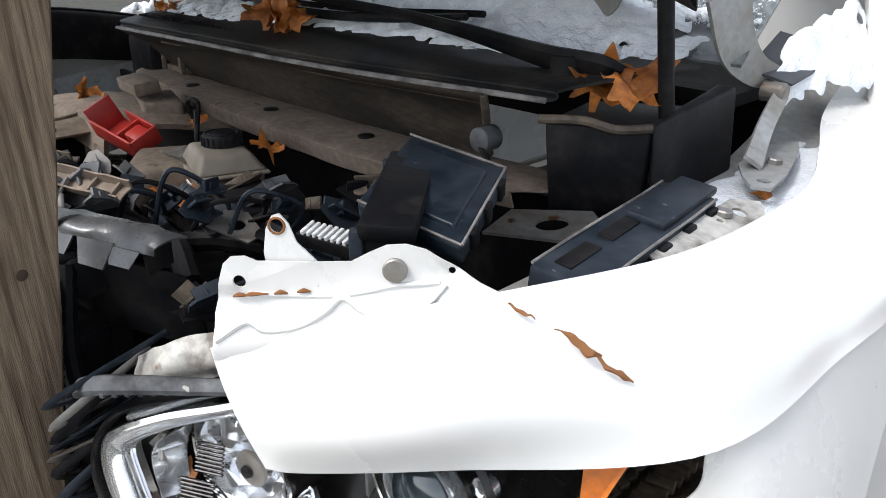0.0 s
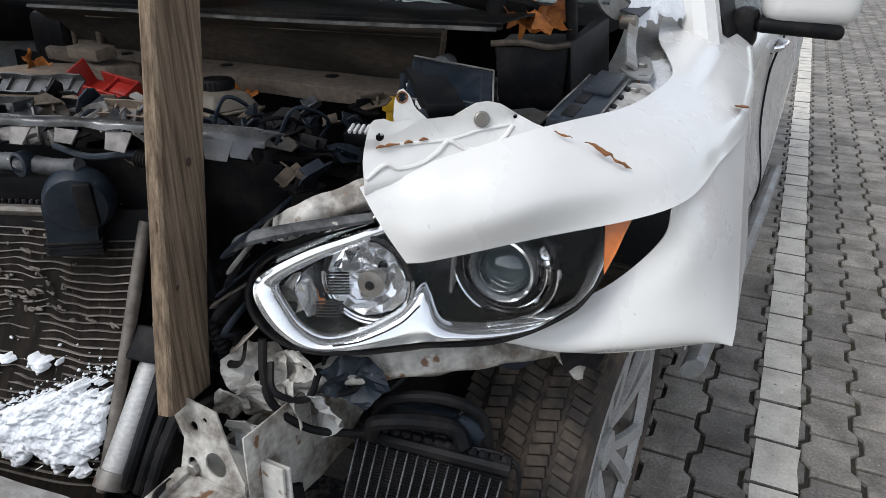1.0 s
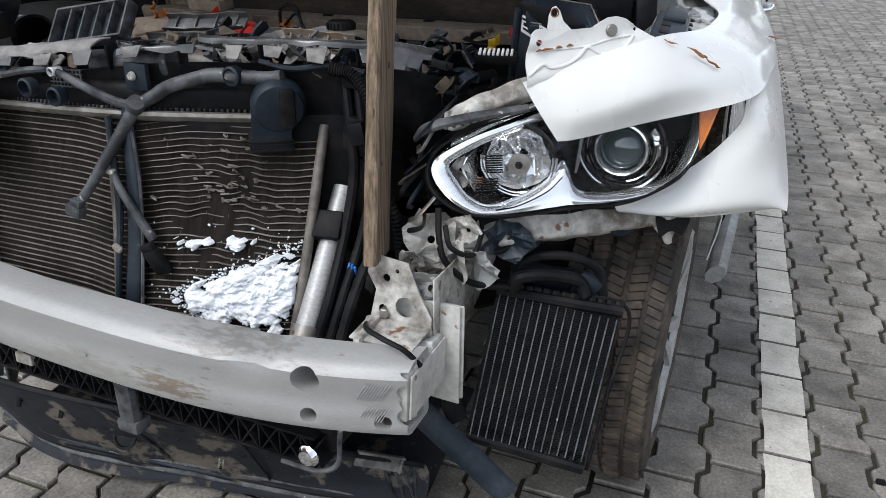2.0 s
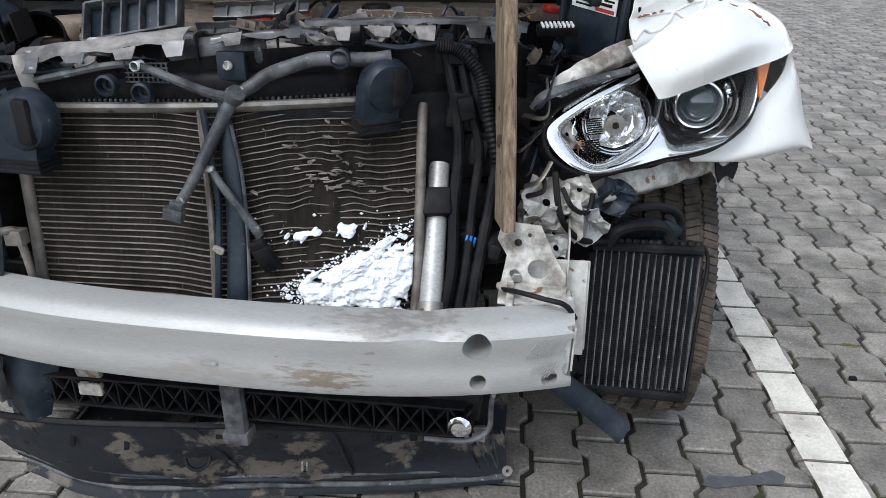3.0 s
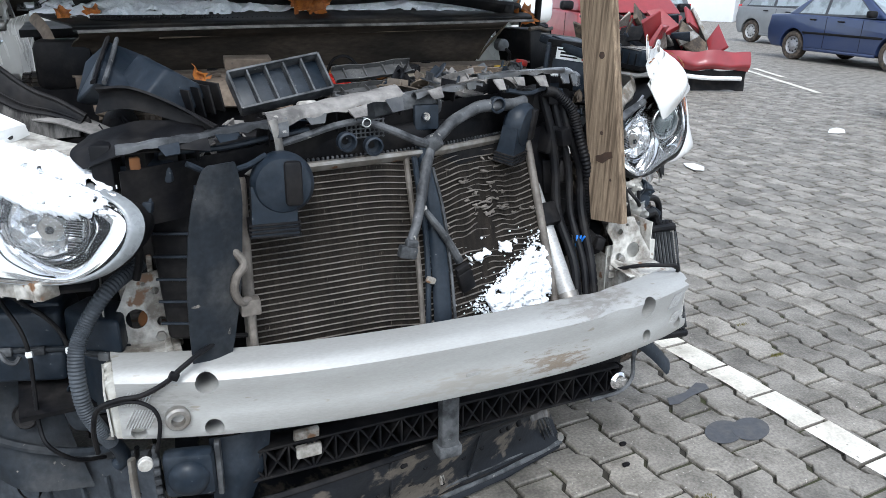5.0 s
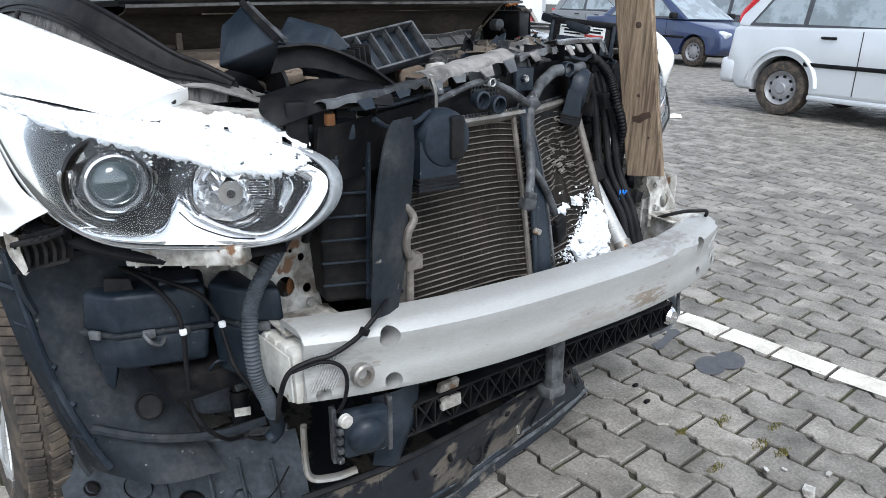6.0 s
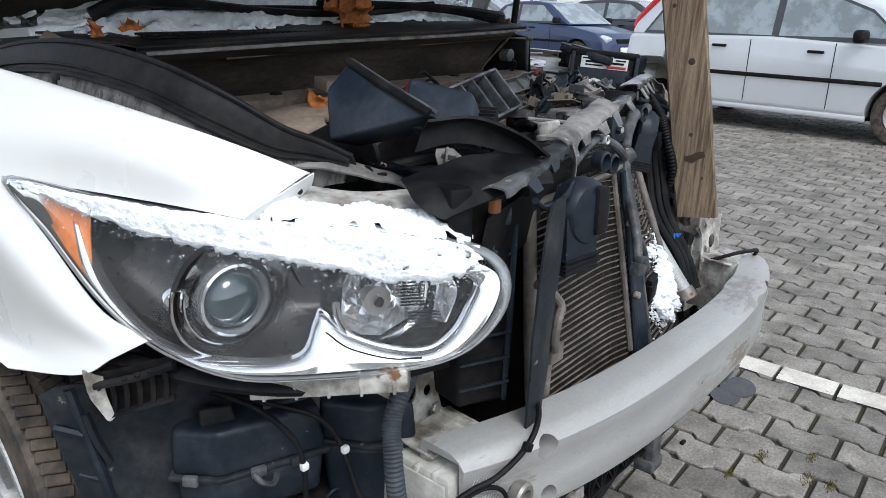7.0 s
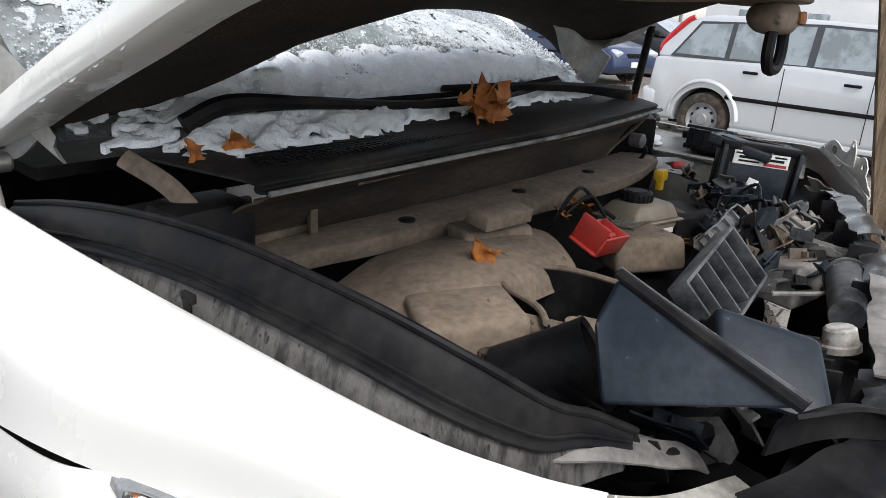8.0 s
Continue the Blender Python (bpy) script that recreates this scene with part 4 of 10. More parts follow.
rust_bits = [put(tube([(x, 0.0125 - 0.06 * (x - 0.0287), 0.003), (x + 0.006, 0.0135 - 0.06 * (x - 0.0287), 0.0035), (x + w, 0.0115 - 0.06 * (x - 0.0287), 0.003)], [0.0008, 0.0022, 0.0006], 6, 12), FLM) for x, w in ((0.016, 0.014), (0.027, 0.020), (0.052, 0.012), (0.072, 0.012))]
part("rust_streak", joined(*rust_bits), RUST, wingL)
for pts, rr in (([(0.902, 0.512, 1.108), (0.915, 0.515, 1.104), (0.925, 0.517, 1.101)], [0.0008, 0.0018, 0.0005]), ([(0.940, 0.524, 1.097), (0.952, 0.530, 1.091), (0.966, 0.534, 1.082), (0.974, 0.541, 1.078)], [0.0006, 0.0028, 0.0034, 0.001]), ([(0.972, 0.538, 1.078), (0.984, 0.542, 1.070), (0.992, 0.550, 1.064), (0.998, 0.552, 1.059)], [0.001, 0.003, 0.0022, 0.0005])):
    part("rust_crack", rough_up(tube(pts, rr, 6, 24, flat=0.6), 0.0022, 160), RUST, wingL)


# ---- scuttle, windscreen and bonnet ----
scuttle = part("scuttle_panel", thick(loft([
    [(-0.65, 0.952, 1.062), (-0.2, 0.925, 1.066), (0.2, 0.918, 1.068), (0.50, 0.930, 1.066)],
    [(-0.62, 0.885, 1.135), (-0.2, 0.868, 1.142), (0.2, 0.868, 1.146), (0.535, 0.882, 1.150)],
    [(-0.60, 0.845, 1.158), (-0.2, 0.830, 1.166), (0.2, 0.832, 1.170), (0.555, 0.850, 1.174)],
    [(-0.60, 0.826, 1.169), (-0.2, 0.813, 1.177), (0.2, 0.819, 1.179), (0.565, 0.845, 1.183)],
    ], 60, 20), 0.004), SCUTTLE, car, "black scuttle panel brown with dust")
part("scuttle_top", thick(loft([
    [(-0.60, 0.825, 1.172), (-0.2, 0.812, 1.180), (0.2, 0.818, 1.182), (0.66, 0.860, 1.187)],
    [(-0.61, 0.838, 1.174), (-0.2, 0.824, 1.182), (0.2, 0.830, 1.184), (0.665, 0.873, 1.188)],
    [(-0.615, 0.844, 1.186), (-0.2, 0.830, 1.194), (0.2, 0.836, 1.196), (0.668, 0.879, 1.198)],
    [(-0.66, 0.95, 1.197), (-0.2, 0.93, 1.207), (0.2, 0.935, 1.210), (0.70, 0.98, 1.207)],
    [(-0.70, 1.06, 1.207), (-0.2, 1.06, 1.224), (0.2, 1.065, 1.227), (0.74, 1.10, 1.212)],
    ], 60, 34), 0.004), SCUTTLETOP, scuttle, "sooty black top of the scuttle")
part("scuttle_lip", tube([(-0.60, 0.822, 1.170), (-0.2, 0.808, 1.178), (0.2, 0.814, 1.180), (0.66, 0.857, 1.185)], 0.0045, 8, 60, flat=0.7), GREYDUST, scuttle, "dusty grey lip")
part("scuttle_lip", tube([(-0.42, 0.846, 1.153), (-0.2, 0.846, 1.158), (0.2, 0.846, 1.161), (0.55, 0.862, 1.166)], 0.0035, 8, 60), DUSTY, scuttle)
part("scuttle_end", tube([(0.562, 0.846, 1.180), (0.548, 0.868, 1.150), (0.520, 0.905, 1.100), (0.508, 0.925, 1.070)], 0.006, 8, 30, flat=0.6), DUSTY, scuttle, "worn open end of the scuttle wall")
part("lower_shelf", thick(rough_up(loft([
    [(-0.65, 0.958, 1.060), (-0.2, 0.930, 1.064), (0.2, 0.922, 1.066), (0.50, 0.935, 1.064), (0.76, 0.962, 1.060)],
    [(-0.64, 0.915, 1.066), (-0.2, 0.870, 1.072), (0.2, 0.858, 1.072), (0.45, 0.865, 1.070), (0.70, 0.905, 1.064)],
    [(-0.62, 0.866, 1.064), (-0.2, 0.808, 1.068), (0.2, 0.788, 1.068), (0.42, 0.792, 1.066), (0.63, 0.840, 1.062)],
    [(-0.62, 0.860, 1.056), (-0.2, 0.802, 1.060), (0.2, 0.782, 1.060), (0.42, 0.786, 1.058), (0.63, 0.834, 1.054)],
    [(-0.62, 0.864, 1.035), (-0.2, 0.808, 1.035), (0.2, 0.790, 1.035), (0.42, 0.794, 1.035), (0.63, 0.840, 1.035)],
    ], 60, 22), 0.002, 9), 0.004), DUST, scuttle, "shelf thick with brown dust")
for x, y in ((-0.30, 0.85), (0.02, 0.845), (0.30, 0.85)):
    part("shelf_slot", at(lathe([(0, 0.001), (0.012, 0.001), (0.014, 0.0), (0.014, -0.004), (0, -0.004)], 18), x, y, 1.0735), BLACK, scuttle)

WS = [[(-0.74, 1.12, 1.215), (-0.35, 1.07, 1.232), (0.0, 1.06, 1.236), (0.35, 1.07, 1.232), (0.78, 1.14, 1.215)],
      [(-0.70, 1.50, 1.42), (-0.35, 1.46, 1.45), (0.0, 1.45, 1.46), (0.35, 1.46, 1.45), (0.72, 1.52, 1.42)],
      [(-0.62, 1.95, 1.63), (-0.3, 1.92, 1.655), (0.0, 1.91, 1.66), (0.3, 1.92, 1.655), (0.62, 1.95, 1.63)]]
wscreen = part("windscreen", thick(loft(WS, 30, 16), 0.005), SCREEN, car, "frosted windscreen with melting snow")
wscreen.visible_shadow = False
for s in (-1, 1):
    part("pillar", tube([(s * 0.93, 1.40, 1.10), (s * 0.875, 1.46, 1.27), (s * 0.79, 1.62, 1.43), (s * 0.67, 1.96, 1.64), (s * 0.66, 2.6, 1.70)], 0.045, 10, 30), WHITE, car, "white windscreen pillar")
part("roof", thick(loft([[(-0.67, 1.95, 1.64), (0, 1.9, 1.675), (0.67, 1.95, 1.64)], [(-0.68, 3.0, 1.72), (0, 3.0, 1.76), (0.68, 3.0, 1.72)], [(-0.66, 4.6, 1.62), (0, 4.7, 1.65), (0.66, 4.6, 1.62)]], 16, 16), 0.01), WHITE, car)
part("cabin_floor", at(rbox(1.7, 3.4, 0.05, 0.01), 0, 3.2, 0.35), BLACK, car)
part("dashboard", thick(loft([[(-0.75, 1.2, 1.16), (0, 1.15, 1.18), (0.75, 1.2, 1.16)], [(-0.75, 1.7, 1.15), (0, 1.7, 1.17), (0.75, 1.7, 1.15)], [(-0.75, 1.85, 0.9), (0, 1.85, 0.9), (0.75, 1.85, 0.9)]], 16, 12), 0.02), BLACK, car)

# bonnet: half open on its hinges, buckled up in the middle
HOOD = [  # across the car at the rear edge, then forward to the nose
    [(-0.81, 1.225, 1.240), (-0.55, 1.16, 1.305), (-0.2, 1.11, 1.430), (0.2, 1.11, 1.455), (0.52, 1.13, 1.405), (0.74, 1.16, 1.325)],
    [(-0.81, 1.01, 1.325), (-0.55, 0.95, 1.378), (-0.2, 0.92, 1.480), (0.2, 0.92, 1.515), (0.52, 0.95, 1.475), (0.76, 1.00, 1.410)],
    [(-0.81, 0.79, 1.405), (-0.55, 0.75, 1.432), (-0.2, 0.72, 1.515), (0.2, 0.72, 1.545), (0.52, 0.75, 1.530), (0.77, 0.80, 1.485)],
    [(-0.80, 0.60, 1.475), (-0.55, 0.55, 1.478), (-0.2, 0.52, 1.525), (0.2, 0.52, 1.545), (0.52, 0.55, 1.550), (0.76, 0.60, 1.535)],
    [(-0.77, 0.43, 1.505), (-0.5, 0.36, 1.490), (-0.2, 0.32, 1.500), (0.2, 0.32, 1.520), (0.52, 0.36, 1.540), (0.74, 0.43, 1.545)]]


def hood_row(k, drop, inset=0.0):
    return [(x * (1 - inset), y, z - drop) for x, y, z in HOOD[k]]


bonnet = part("bonnet", thick(loft(HOOD, 44, 36), 0.003), WHITE, car, "white bonnet propped half open on a board, snow on top")
edge = [[Vector(HOOD[k][0]) + Vector(o) for k in range(5)] for o in ((0, 0, 0), (-0.006, 0.0, -0.030), (0.004, 0.0, -0.048), (0.055, 0.0, -0.050))]
part("bonnet_edge", thick(loft(edge, 40, 10), 0.002), WHITE, bonnet, "folded white bonnet edge")
part("bonnet_lining", thick(loft([hood_row(0, 0.012, 0.07), hood_row(0, 0.045, 0.07), hood_row(1, 0.042, 0.07), hood_row(2, 0.042, 0.07), hood_row(3, 0.038, 0.07), [(x * 0.93, y + 0.03, z - 0.030) for x, y, z in HOOD[4]]], 40, 36), 0.004), LINING, bonnet, "black sound-deadening lining")
part("nose_frame", thick(loft([[(x * 0.96, y + 0.10, z - 0.042) for x, y, z in HOOD[4]], [(x * 0.96, y + 0.04, z - 0.052) for x, y, z in HOOD[4]], [(x * 0.98, y, z - 0.012) for x, y, z in HOOD[4]]], 40, 8), 0.003), DUST, bonnet, "brown dusty inner frame")
part("crumpled_corner", thick(rough_up(loft([[(0.42, 1.12, 1.425), (0.55, 1.12, 1.40), (0.66, 1.10, 1.36), (0.76, 1.14, 1.34)], [(0.46, 1.08, 1.385), (0.57, 1.06, 1.34), (0.66, 1.02, 1.33), (0.76, 1.00, 1.40)], [(0.53, 1.09, 1.30), (0.60, 1.07, 1.275), (0.68, 1.00, 1.36), (0.77, 0.92, 1.44)]], 24, 18), 0.022, 11), 0.002), GREYPAINT, bonnet, "crumpled dirty bonnet corner")
part("latch_plate", rough_up(joined(at(rbox(0.15, 0.10, 0.020, 0.008), 0.0, 0.42, 1.452, -4), at(rbox(0.085, 0.060, 0.050, 0.022, 3), 0.0, 0.405, 1.425, -4)), 0.006, 18), DUST, bonnet, "brown dusty latch plate")
part("latch_rust", at(rough_up(rbox(0.03, 0.012, 0.02, 0.005), 0.004, 40), 0.025, 0.375, 1.425), RUST, bonnet)
part("striker", tube([(-0.028, 0.395, 1.405), (-0.030, 0.395, 1.372), (-0.016, 0.395, 1.352), (0.016, 0.395, 1.352), (0.030, 0.395, 1.372), (0.028, 0.395, 1.405)], 0.009, 8, 36), BLACK, bonnet, "black steel striker loop")
for s, zt in ((-1, 1.21), (1, 1.32)):
    part("hinge_arm", thick(loft([[(s * 0.795, 1.25, 1.17), (s * 0.775, 1.19, 1.18), (s * 0.762, 1.12, 1.22), (s * 0.755, 1.07, zt - 0.02)], [(s * 0.800, 1.25, 1.20), (s * 0.785, 1.20, 1.225), (s * 0.775, 1.17, 1.27), (s * 0.770, 1.15, zt + 0.02)]], 20, 6), 0.006), GREYPAINT, bonnet, "grey hinge arm")
# gas struts and hinges
for s in (1,):
    strut = part("gas_strut", tube([(s * 0.765, 1.015, 1.05), (s * 0.755, 0.99, 1.17)], 0.004, 10, 6), CHROME, car, "bonnet gas strut")
    part("cylinder", tube([(s * 0.757, 0.995, 1.15), (s * 0.745, 0.955, 1.36 + 0.03 * s)], 0.011, 12, 6), BLACK, strut)
for s in (-1, 1):
    hinge = part("hinge", thick(loft([[(s * 0.806, 1.215, 1.180), (s * 0.825, 1.13, 1.150), (s * 0.855, 1.03, 1.122)], [(s * 0.825, 1.215, 1.165), (s * 0.845, 1.13, 1.135), (s * 0.875, 1.04, 1.108)]], 14, 5), 0.006), GREYPAINT, car, "grey steel bonnet hinge")
    foot = plate([(s * x, y) for x, y in ((0.838, 1.05), (0.868, 1.0), (0.893, 0.968), (0.915, 0.975), (0.905, 1.04), (0.890, 1.10), (0.870, 1.17), (0.845, 1.23), (0.825, 1.18))], 0.004, [(s * 0.895, 1.0, 0.009)])
    part("hinge_foot", at(foot, 0, 0, 1.099), GREYPAINT, hinge)
    part("hinge_bolt", at(lathe([(0, 0.034), (0.012, 0.034), (0.015, 0.030), (0.015, 0.0), (0, 0.0)], 18), s * 0.80 - 0.012, 1.212, 1.172, 0, 90), STEEL, hinge)
    part("foot_bolt", at(rod(0.010, 0.010, 6), s * 0.872, 1.085, 1.101), STEEL, hinge)

# ---- wheels ----
SETTLE[0] = Matrix()
def wheel(x, y, s, r=0.368, w=0.235):
    tyre_prof = [(r * 0.66, -w * 0.42), (r * 0.80, -w * 0.5), (r * 0.93, -w * 0.47), (r * 0.985, -w * 0.38), (r, -w * 0.25), (r * 1.004, 0), (r, w * 0.25), (r * 0.985, w * 0.38), (r * 0.93, w * 0.47), (r * 0.80, w * 0.5), (r * 0.66, w * 0.42), (r * 0.64, 0), (r * 0.66, -w * 0.42)]
    m = pose(x, y, r, 0, 90 * s, 0)
    wh = part("wheel", put(lathe([(0, -0.02), (0.05, -0.02), (r * 0.62, -w * 0.40), (r * 0.66, -w * 0.43), (r * 0.66, w * 0.43), (r * 0.635, w * 0.42), (r * 0.61, w * 0.30), (r * 0.58, -w * 0.2), (0.06, -w * 0.2), (0, -w * 0.2)], 40), m), STEEL, car, "dirty alloy road wheel")
    part("tyre", put(lathe(tyre_prof, 64), m), RUBBER, wh, "muddy winter tyre")
    # tread: ribs of blocks
    for row, (zc, wd) in enumerate(((-0.088, 0.034), (-0.045, 0.036), (0.0, 0.036), (0.045, 0.036), (0.088, 0.034))):
        bl = []
        cnt = 124 if y < 2 else 60
        for k in range(cnt):
            a = 2 * math.pi * (k + 0.37 * row) / cnt
            rr = r + 0.003 - (0.006 if row in (0, 4) else 0)
            bl.append(put(rbox(0.012, 2 * math.pi * r / cnt * 0.90, wd, 0.0015, 1), m @ Matrix.Rotation(a, 4, "Z") @ pose(rr + 0.0012 * ((k * 7) % 3), 0, zc, 16 if row % 2 else -16)))
        part("tread_rib", joined(*bl), RUBBER, wh)
    for k in range(5):
        a = 2 * math.pi * k / 5 + 0.3
        sp = []
        for d in (-0.10, 0.10):
            sp.append(put(loft([[(0.04, -0.012 + d * 0.3, 0.080), (0.13, -0.016 + d * 0.6, 0.100), (r * 0.66, -0.02 + d, 0.112)], [(0.04, 0.012 + d * 0.3, 0.080), (0.13, 0.016 + d * 0.6, 0.100), (r * 0.66, 0.02 + d, 0.112)]], 10, 4), m @ Matrix.Rotation(a, 4, "Z")))
        part("spoke", thick(joined(*sp), 0.014), ALU, wh)
    part("rim_lip", put(lathe([(r * 0.60, w * 0.40), (r * 0.64, w * 0.47), (r * 0.69, w * 0.475), (r * 0.70, w * 0.44)], 48), m), ALU, wh, "silver rim edge")
    part("hub_cap", put(lathe([(0.045, 0.06), (0.042, 0.090), (0.02, 0.096), (0, 0.096)], 24), m), ALU, wh)
    return wh


wheel(0.858, 0.845, 1), wheel(-0.885, 0.82, -1), wheel(0.85, 3.70, 1), wheel(-0.85, 3.70, -1)
SETTLE[0] = pose(0.0087, -0.0125, -0.0036, -1.008, -0.941, -0.035)


# ---- front end: support, horns, hoses, crushed metal ----
SUP = [(-0.56, 0.035, 1.035), (-0.40, 0.075, 1.045), (-0.25, 0.12, 1.056), (-0.08, 0.16, 1.075), (0.08, 0.205, 1.092), (0.25, 0.27, 1.092), (0.44, 0.345, 1.086), (0.52, 0.40, 1.07)]


def offset(pts, dx=0, dy=0, dz=0):
    return [Vector(p) + Vector((dx, dy, dz)) for p in pts]


sp = curve_pts(SUP, 60)


def ribbon(i0, i1, seed, depth=0.034, mt=None, drop=0.014):
    """A length of the snapped top rail: a thin flat strip with a short lip turned down in front."""
    pts = sp[i0:i1 + 1]
    r = random.Random(seed)
    tilt = r.uniform(-0.010, 0.014)
    rear = [p + Vector((0.0, depth + 0.006 * noise.noise(p * 40), tilt)) for p in pts]
    front = [p + Vector((0, -0.010 + 0.005 * noise.noise(p * 60), 0.004)) for p in pts]
    lip = [p + Vector((0, -0.014, 0.004 - drop * (0.7 + 0.5 * noise.noise(p * 55 + Vector((seed, 0, 0)))))) for p in pts]
    return thick(rough_up(loft([rear, [(a + b) / 2 + Vector((0, 0, 0.004)) for a, b in zip(rear, front)], front, lip], 40, 12), 0.004, 26, seed), 0.0026)


support = part("radiator_support", ribbon(0, 15, 1, 0.040), LIGHTPL, car, "broken grey plastic radiator support")
part("rail_length", ribbon(13, 27, 2, 0.030), GREYDUST, support)
part("rail_length", put(ribbon(29, 38, 3, 0.026), Matrix.Translation((0, 0.006, -0.012))), SILVERPL, support)
part("rail_length", put(ribbon(37, 50, 4, 0.032), Matrix.Translation((0, 0.0, 0.004))), SILVERPL, support)
part("rail_length", ribbon(49, 59, 5, 0.030), SILVERPL, support)
for k, long in ((4, 0.020), (9, 0.012), (14, 0.024), (18, 0.014), (22, 0.020), (26, 0.026), (31, 0.022), (36, 0.016), (40, 0.026), (43, 0.020), (46, 0.026), (50, 0.022), (53, 0.028), (56, 0.022)):
    p, d = sp[k], (sp[min(k + 2, 59)] - sp[k - 2]).normalized()
    w = 0.016 + 0.006 * ((k * 7) % 4) / 3
    tab = plate([(-w, 0), (-w * 0.7, long), (w * 0.65, long * 1.05), (w, 0)], 0.0026)
    part("clip_tab", put(rough_up(tab, 0.003, 50, k), axes(p + Vector((0, -0.014, -0.004)), d, (0, -0.25 - 0.5 * ((k * 5) % 3) / 2, -1))), (GREYPL, GREYPL, LIGHTPL)[k % 3] if k < 16 else (SILVERPL, GREYDUST, SILVERPL)[k % 3], support)
for k in range(6, 56, 7):
    p = sp[k]
    part("web", at(rough_up(rbox(0.004, 0.04, 0.045, 0.001), 0.004, 30, k), p.x, p.y + 0.03, p.z - 0.022, 0, 0, 20), BLACK, support)
# cross duct lying behind the rail
part("cross_duct", tube([(-0.10, 0.205, 1.040), (-0.02, 0.225, 1.044), (0.055, 0.245, 1.048)], [0.024, 0.028, 0.030], 16, 20), LIGHTPL, support, "dark plastic duct")
part("duct_mouth", put(lathe([(0.022, 0.0), (0.031, 0.0), (0.033, 0.005), (0.033, 0.012), (0.030, 0.012), (0.022, 0.004)], 24), axes((0.055, 0.245, 1.048), (0, -0.2, 1), (-0.25, 1, 0.2))), LIGHTPL, support)
for pts in ([(-0.50, 0.06, 1.02), (-0.40, 0.10, 1.012), (-0.32, 0.115, 1.02), (-0.24, 0.125, 1.028)], [(0.24, 0.26, 1.06), (0.30, 0.27, 1.05), (0.36, 0.30, 1.055), (0.42, 0.32, 1.045)], [(-0.46, 0.05, 1.0), (-0.42, 0.06, 0.98), (-0.37, 0.06, 0.985), (-0.33, 0.07, 1.0)]):
    part("loose_wire", tube(pts, 0.005, 7, 30), (BLACK, GREYPL)[len(pts[0]) % 2], support)
# lower web with its square mesh and round bosses
part("support_web", thick(loft([offset(SUP, 0, 0.020, -0.040), offset(SUP, 0, 0.030, -0.085), offset(SUP, 0, 0.040, -0.14)], 40, 10), 0.003), BLACK, support)
mesh_bits = []
for k in range(9):
    mesh_bits.append(at(rbox(0.0025, 0.003, 0.036, 0), -0.16 + 0.009 * k, 0.155, 1.018, 0, 0, 20))
for k in range(5):
    mesh_bits.append(at(rbox(0.078, 0.003, 0.0022, 0), -0.124, 0.153, 1.002 + 0.008 * k, 0, 0, 4))
part("grille_mesh", joined(*mesh_bits), LIGHTPL, support)
for bx, by, bz in ((-0.175, 0.122, 1.004), (-0.12, 0.135, 0.990), (0.20, 0.245, 1.035)):
    part("boss", at(lathe([(0.007, 0), (0.016, 0), (0.018, 0.004), (0.018, 0.02), (0.014, 0.022), (0.013, 0.006), (0.007, 0.005)], 20), bx, by, bz, 90), GREYPL, support)


def horn(name, o, yaw, size=1.0, roll=0.0):
    """A snail horn: round shell, raised cheek and a slotted mouth."""
    m = pose(*o, 90 + roll, 0, yaw) @ Matrix.Scale(size, 4)
    shell = lathe([(0, 0.030), (0.030, 0.030), (0.046, 0.026), (0.053, 0.016), (0.055, 0.0), (0.053, -0.014), (0.044, -0.022), (0, -0.024)], 36)
    mouth = loft([[(-0.054, 0.0, -0.018), (-0.054, 0.0, 0.020), (0.030, 0.0, 0.020), (0.030, 0.0, -0.018)], [(-0.056, -0.05, -0.02), (-0.056, -0.05, 0.024), (0.020, -0.055, 0.024), (0.020, -0.055, -0.02)], [(-0.060, -0.088, -0.024), (-0.060, -0.088, 0.028), (0.022, -0.090, 0.028), (0.022, -0.090, -0.024)]], 4, 8, True)
    h = part("horn", put(joined(shell, thick(mouth, 0.003)), m), GREYPL, car, "dark plastic horn hanging before the condenser")
    part("cheek", put(at(rbox(0.030, 0.078, 0.016, 0.007), 0.016, 0.004, 0.030), m), BLACK, h)
    for k in range(4):
        part("slot", put(at(rbox(0.088, 0.0035, 0.056, 0.001), -0.019, -0.066 - 0.007 * k, 0.002), m), BLACK, h)
    return h


hr = horn("horn", (-0.305, 0.072, 0.950), -6)
part("horn_bracket", tube([(-0.30, 0.09, 0.99), (-0.305, 0.085, 1.03), (-0.31, 0.09, 1.055)], 0.012, 8, 12, flat=0.3), STEEL, hr)
horn("horn", (0.272, 0.262, 0.985), 38, 0.92, 10)
# tall dark air deflector
def deflector_row(x, w, z, dy=0.0):
    """Across the deflector, which stands askew to the car."""
    return [(x - w, 0.040 - 0.28 * w + dy, z), (x, 0.034 + dy, z), (x + w, 0.040 + 0.28 * w + dy, z)]


defl = loft([deflector_row(-0.452, 0.034, 0.652), deflector_row(-0.446, 0.040, 0.700), deflector_row(-0.438, 0.045, 0.77), deflector_row(-0.430, 0.046, 0.85), deflector_row(-0.420, 0.042, 0.93), deflector_row(-0.412, 0.030, 0.985), deflector_row(-0.408, 0.022, 0.998)], 14, 30)
part("air_deflector", thick(rough_up(defl, 0.0015, 18), 0.004), LINER, car, "tall dark plastic air deflector")
dbox = part("deflector_box", shell(quad(-0.530, 0.135, -0.440, 0.095, 0.03, 0.14, 0.955), quad(-0.515, 0.140, -0.440, 0.105, 0.03, 0.13, 0.660), 0.010), BLACK, car, "black plastic duct beside the radiator")
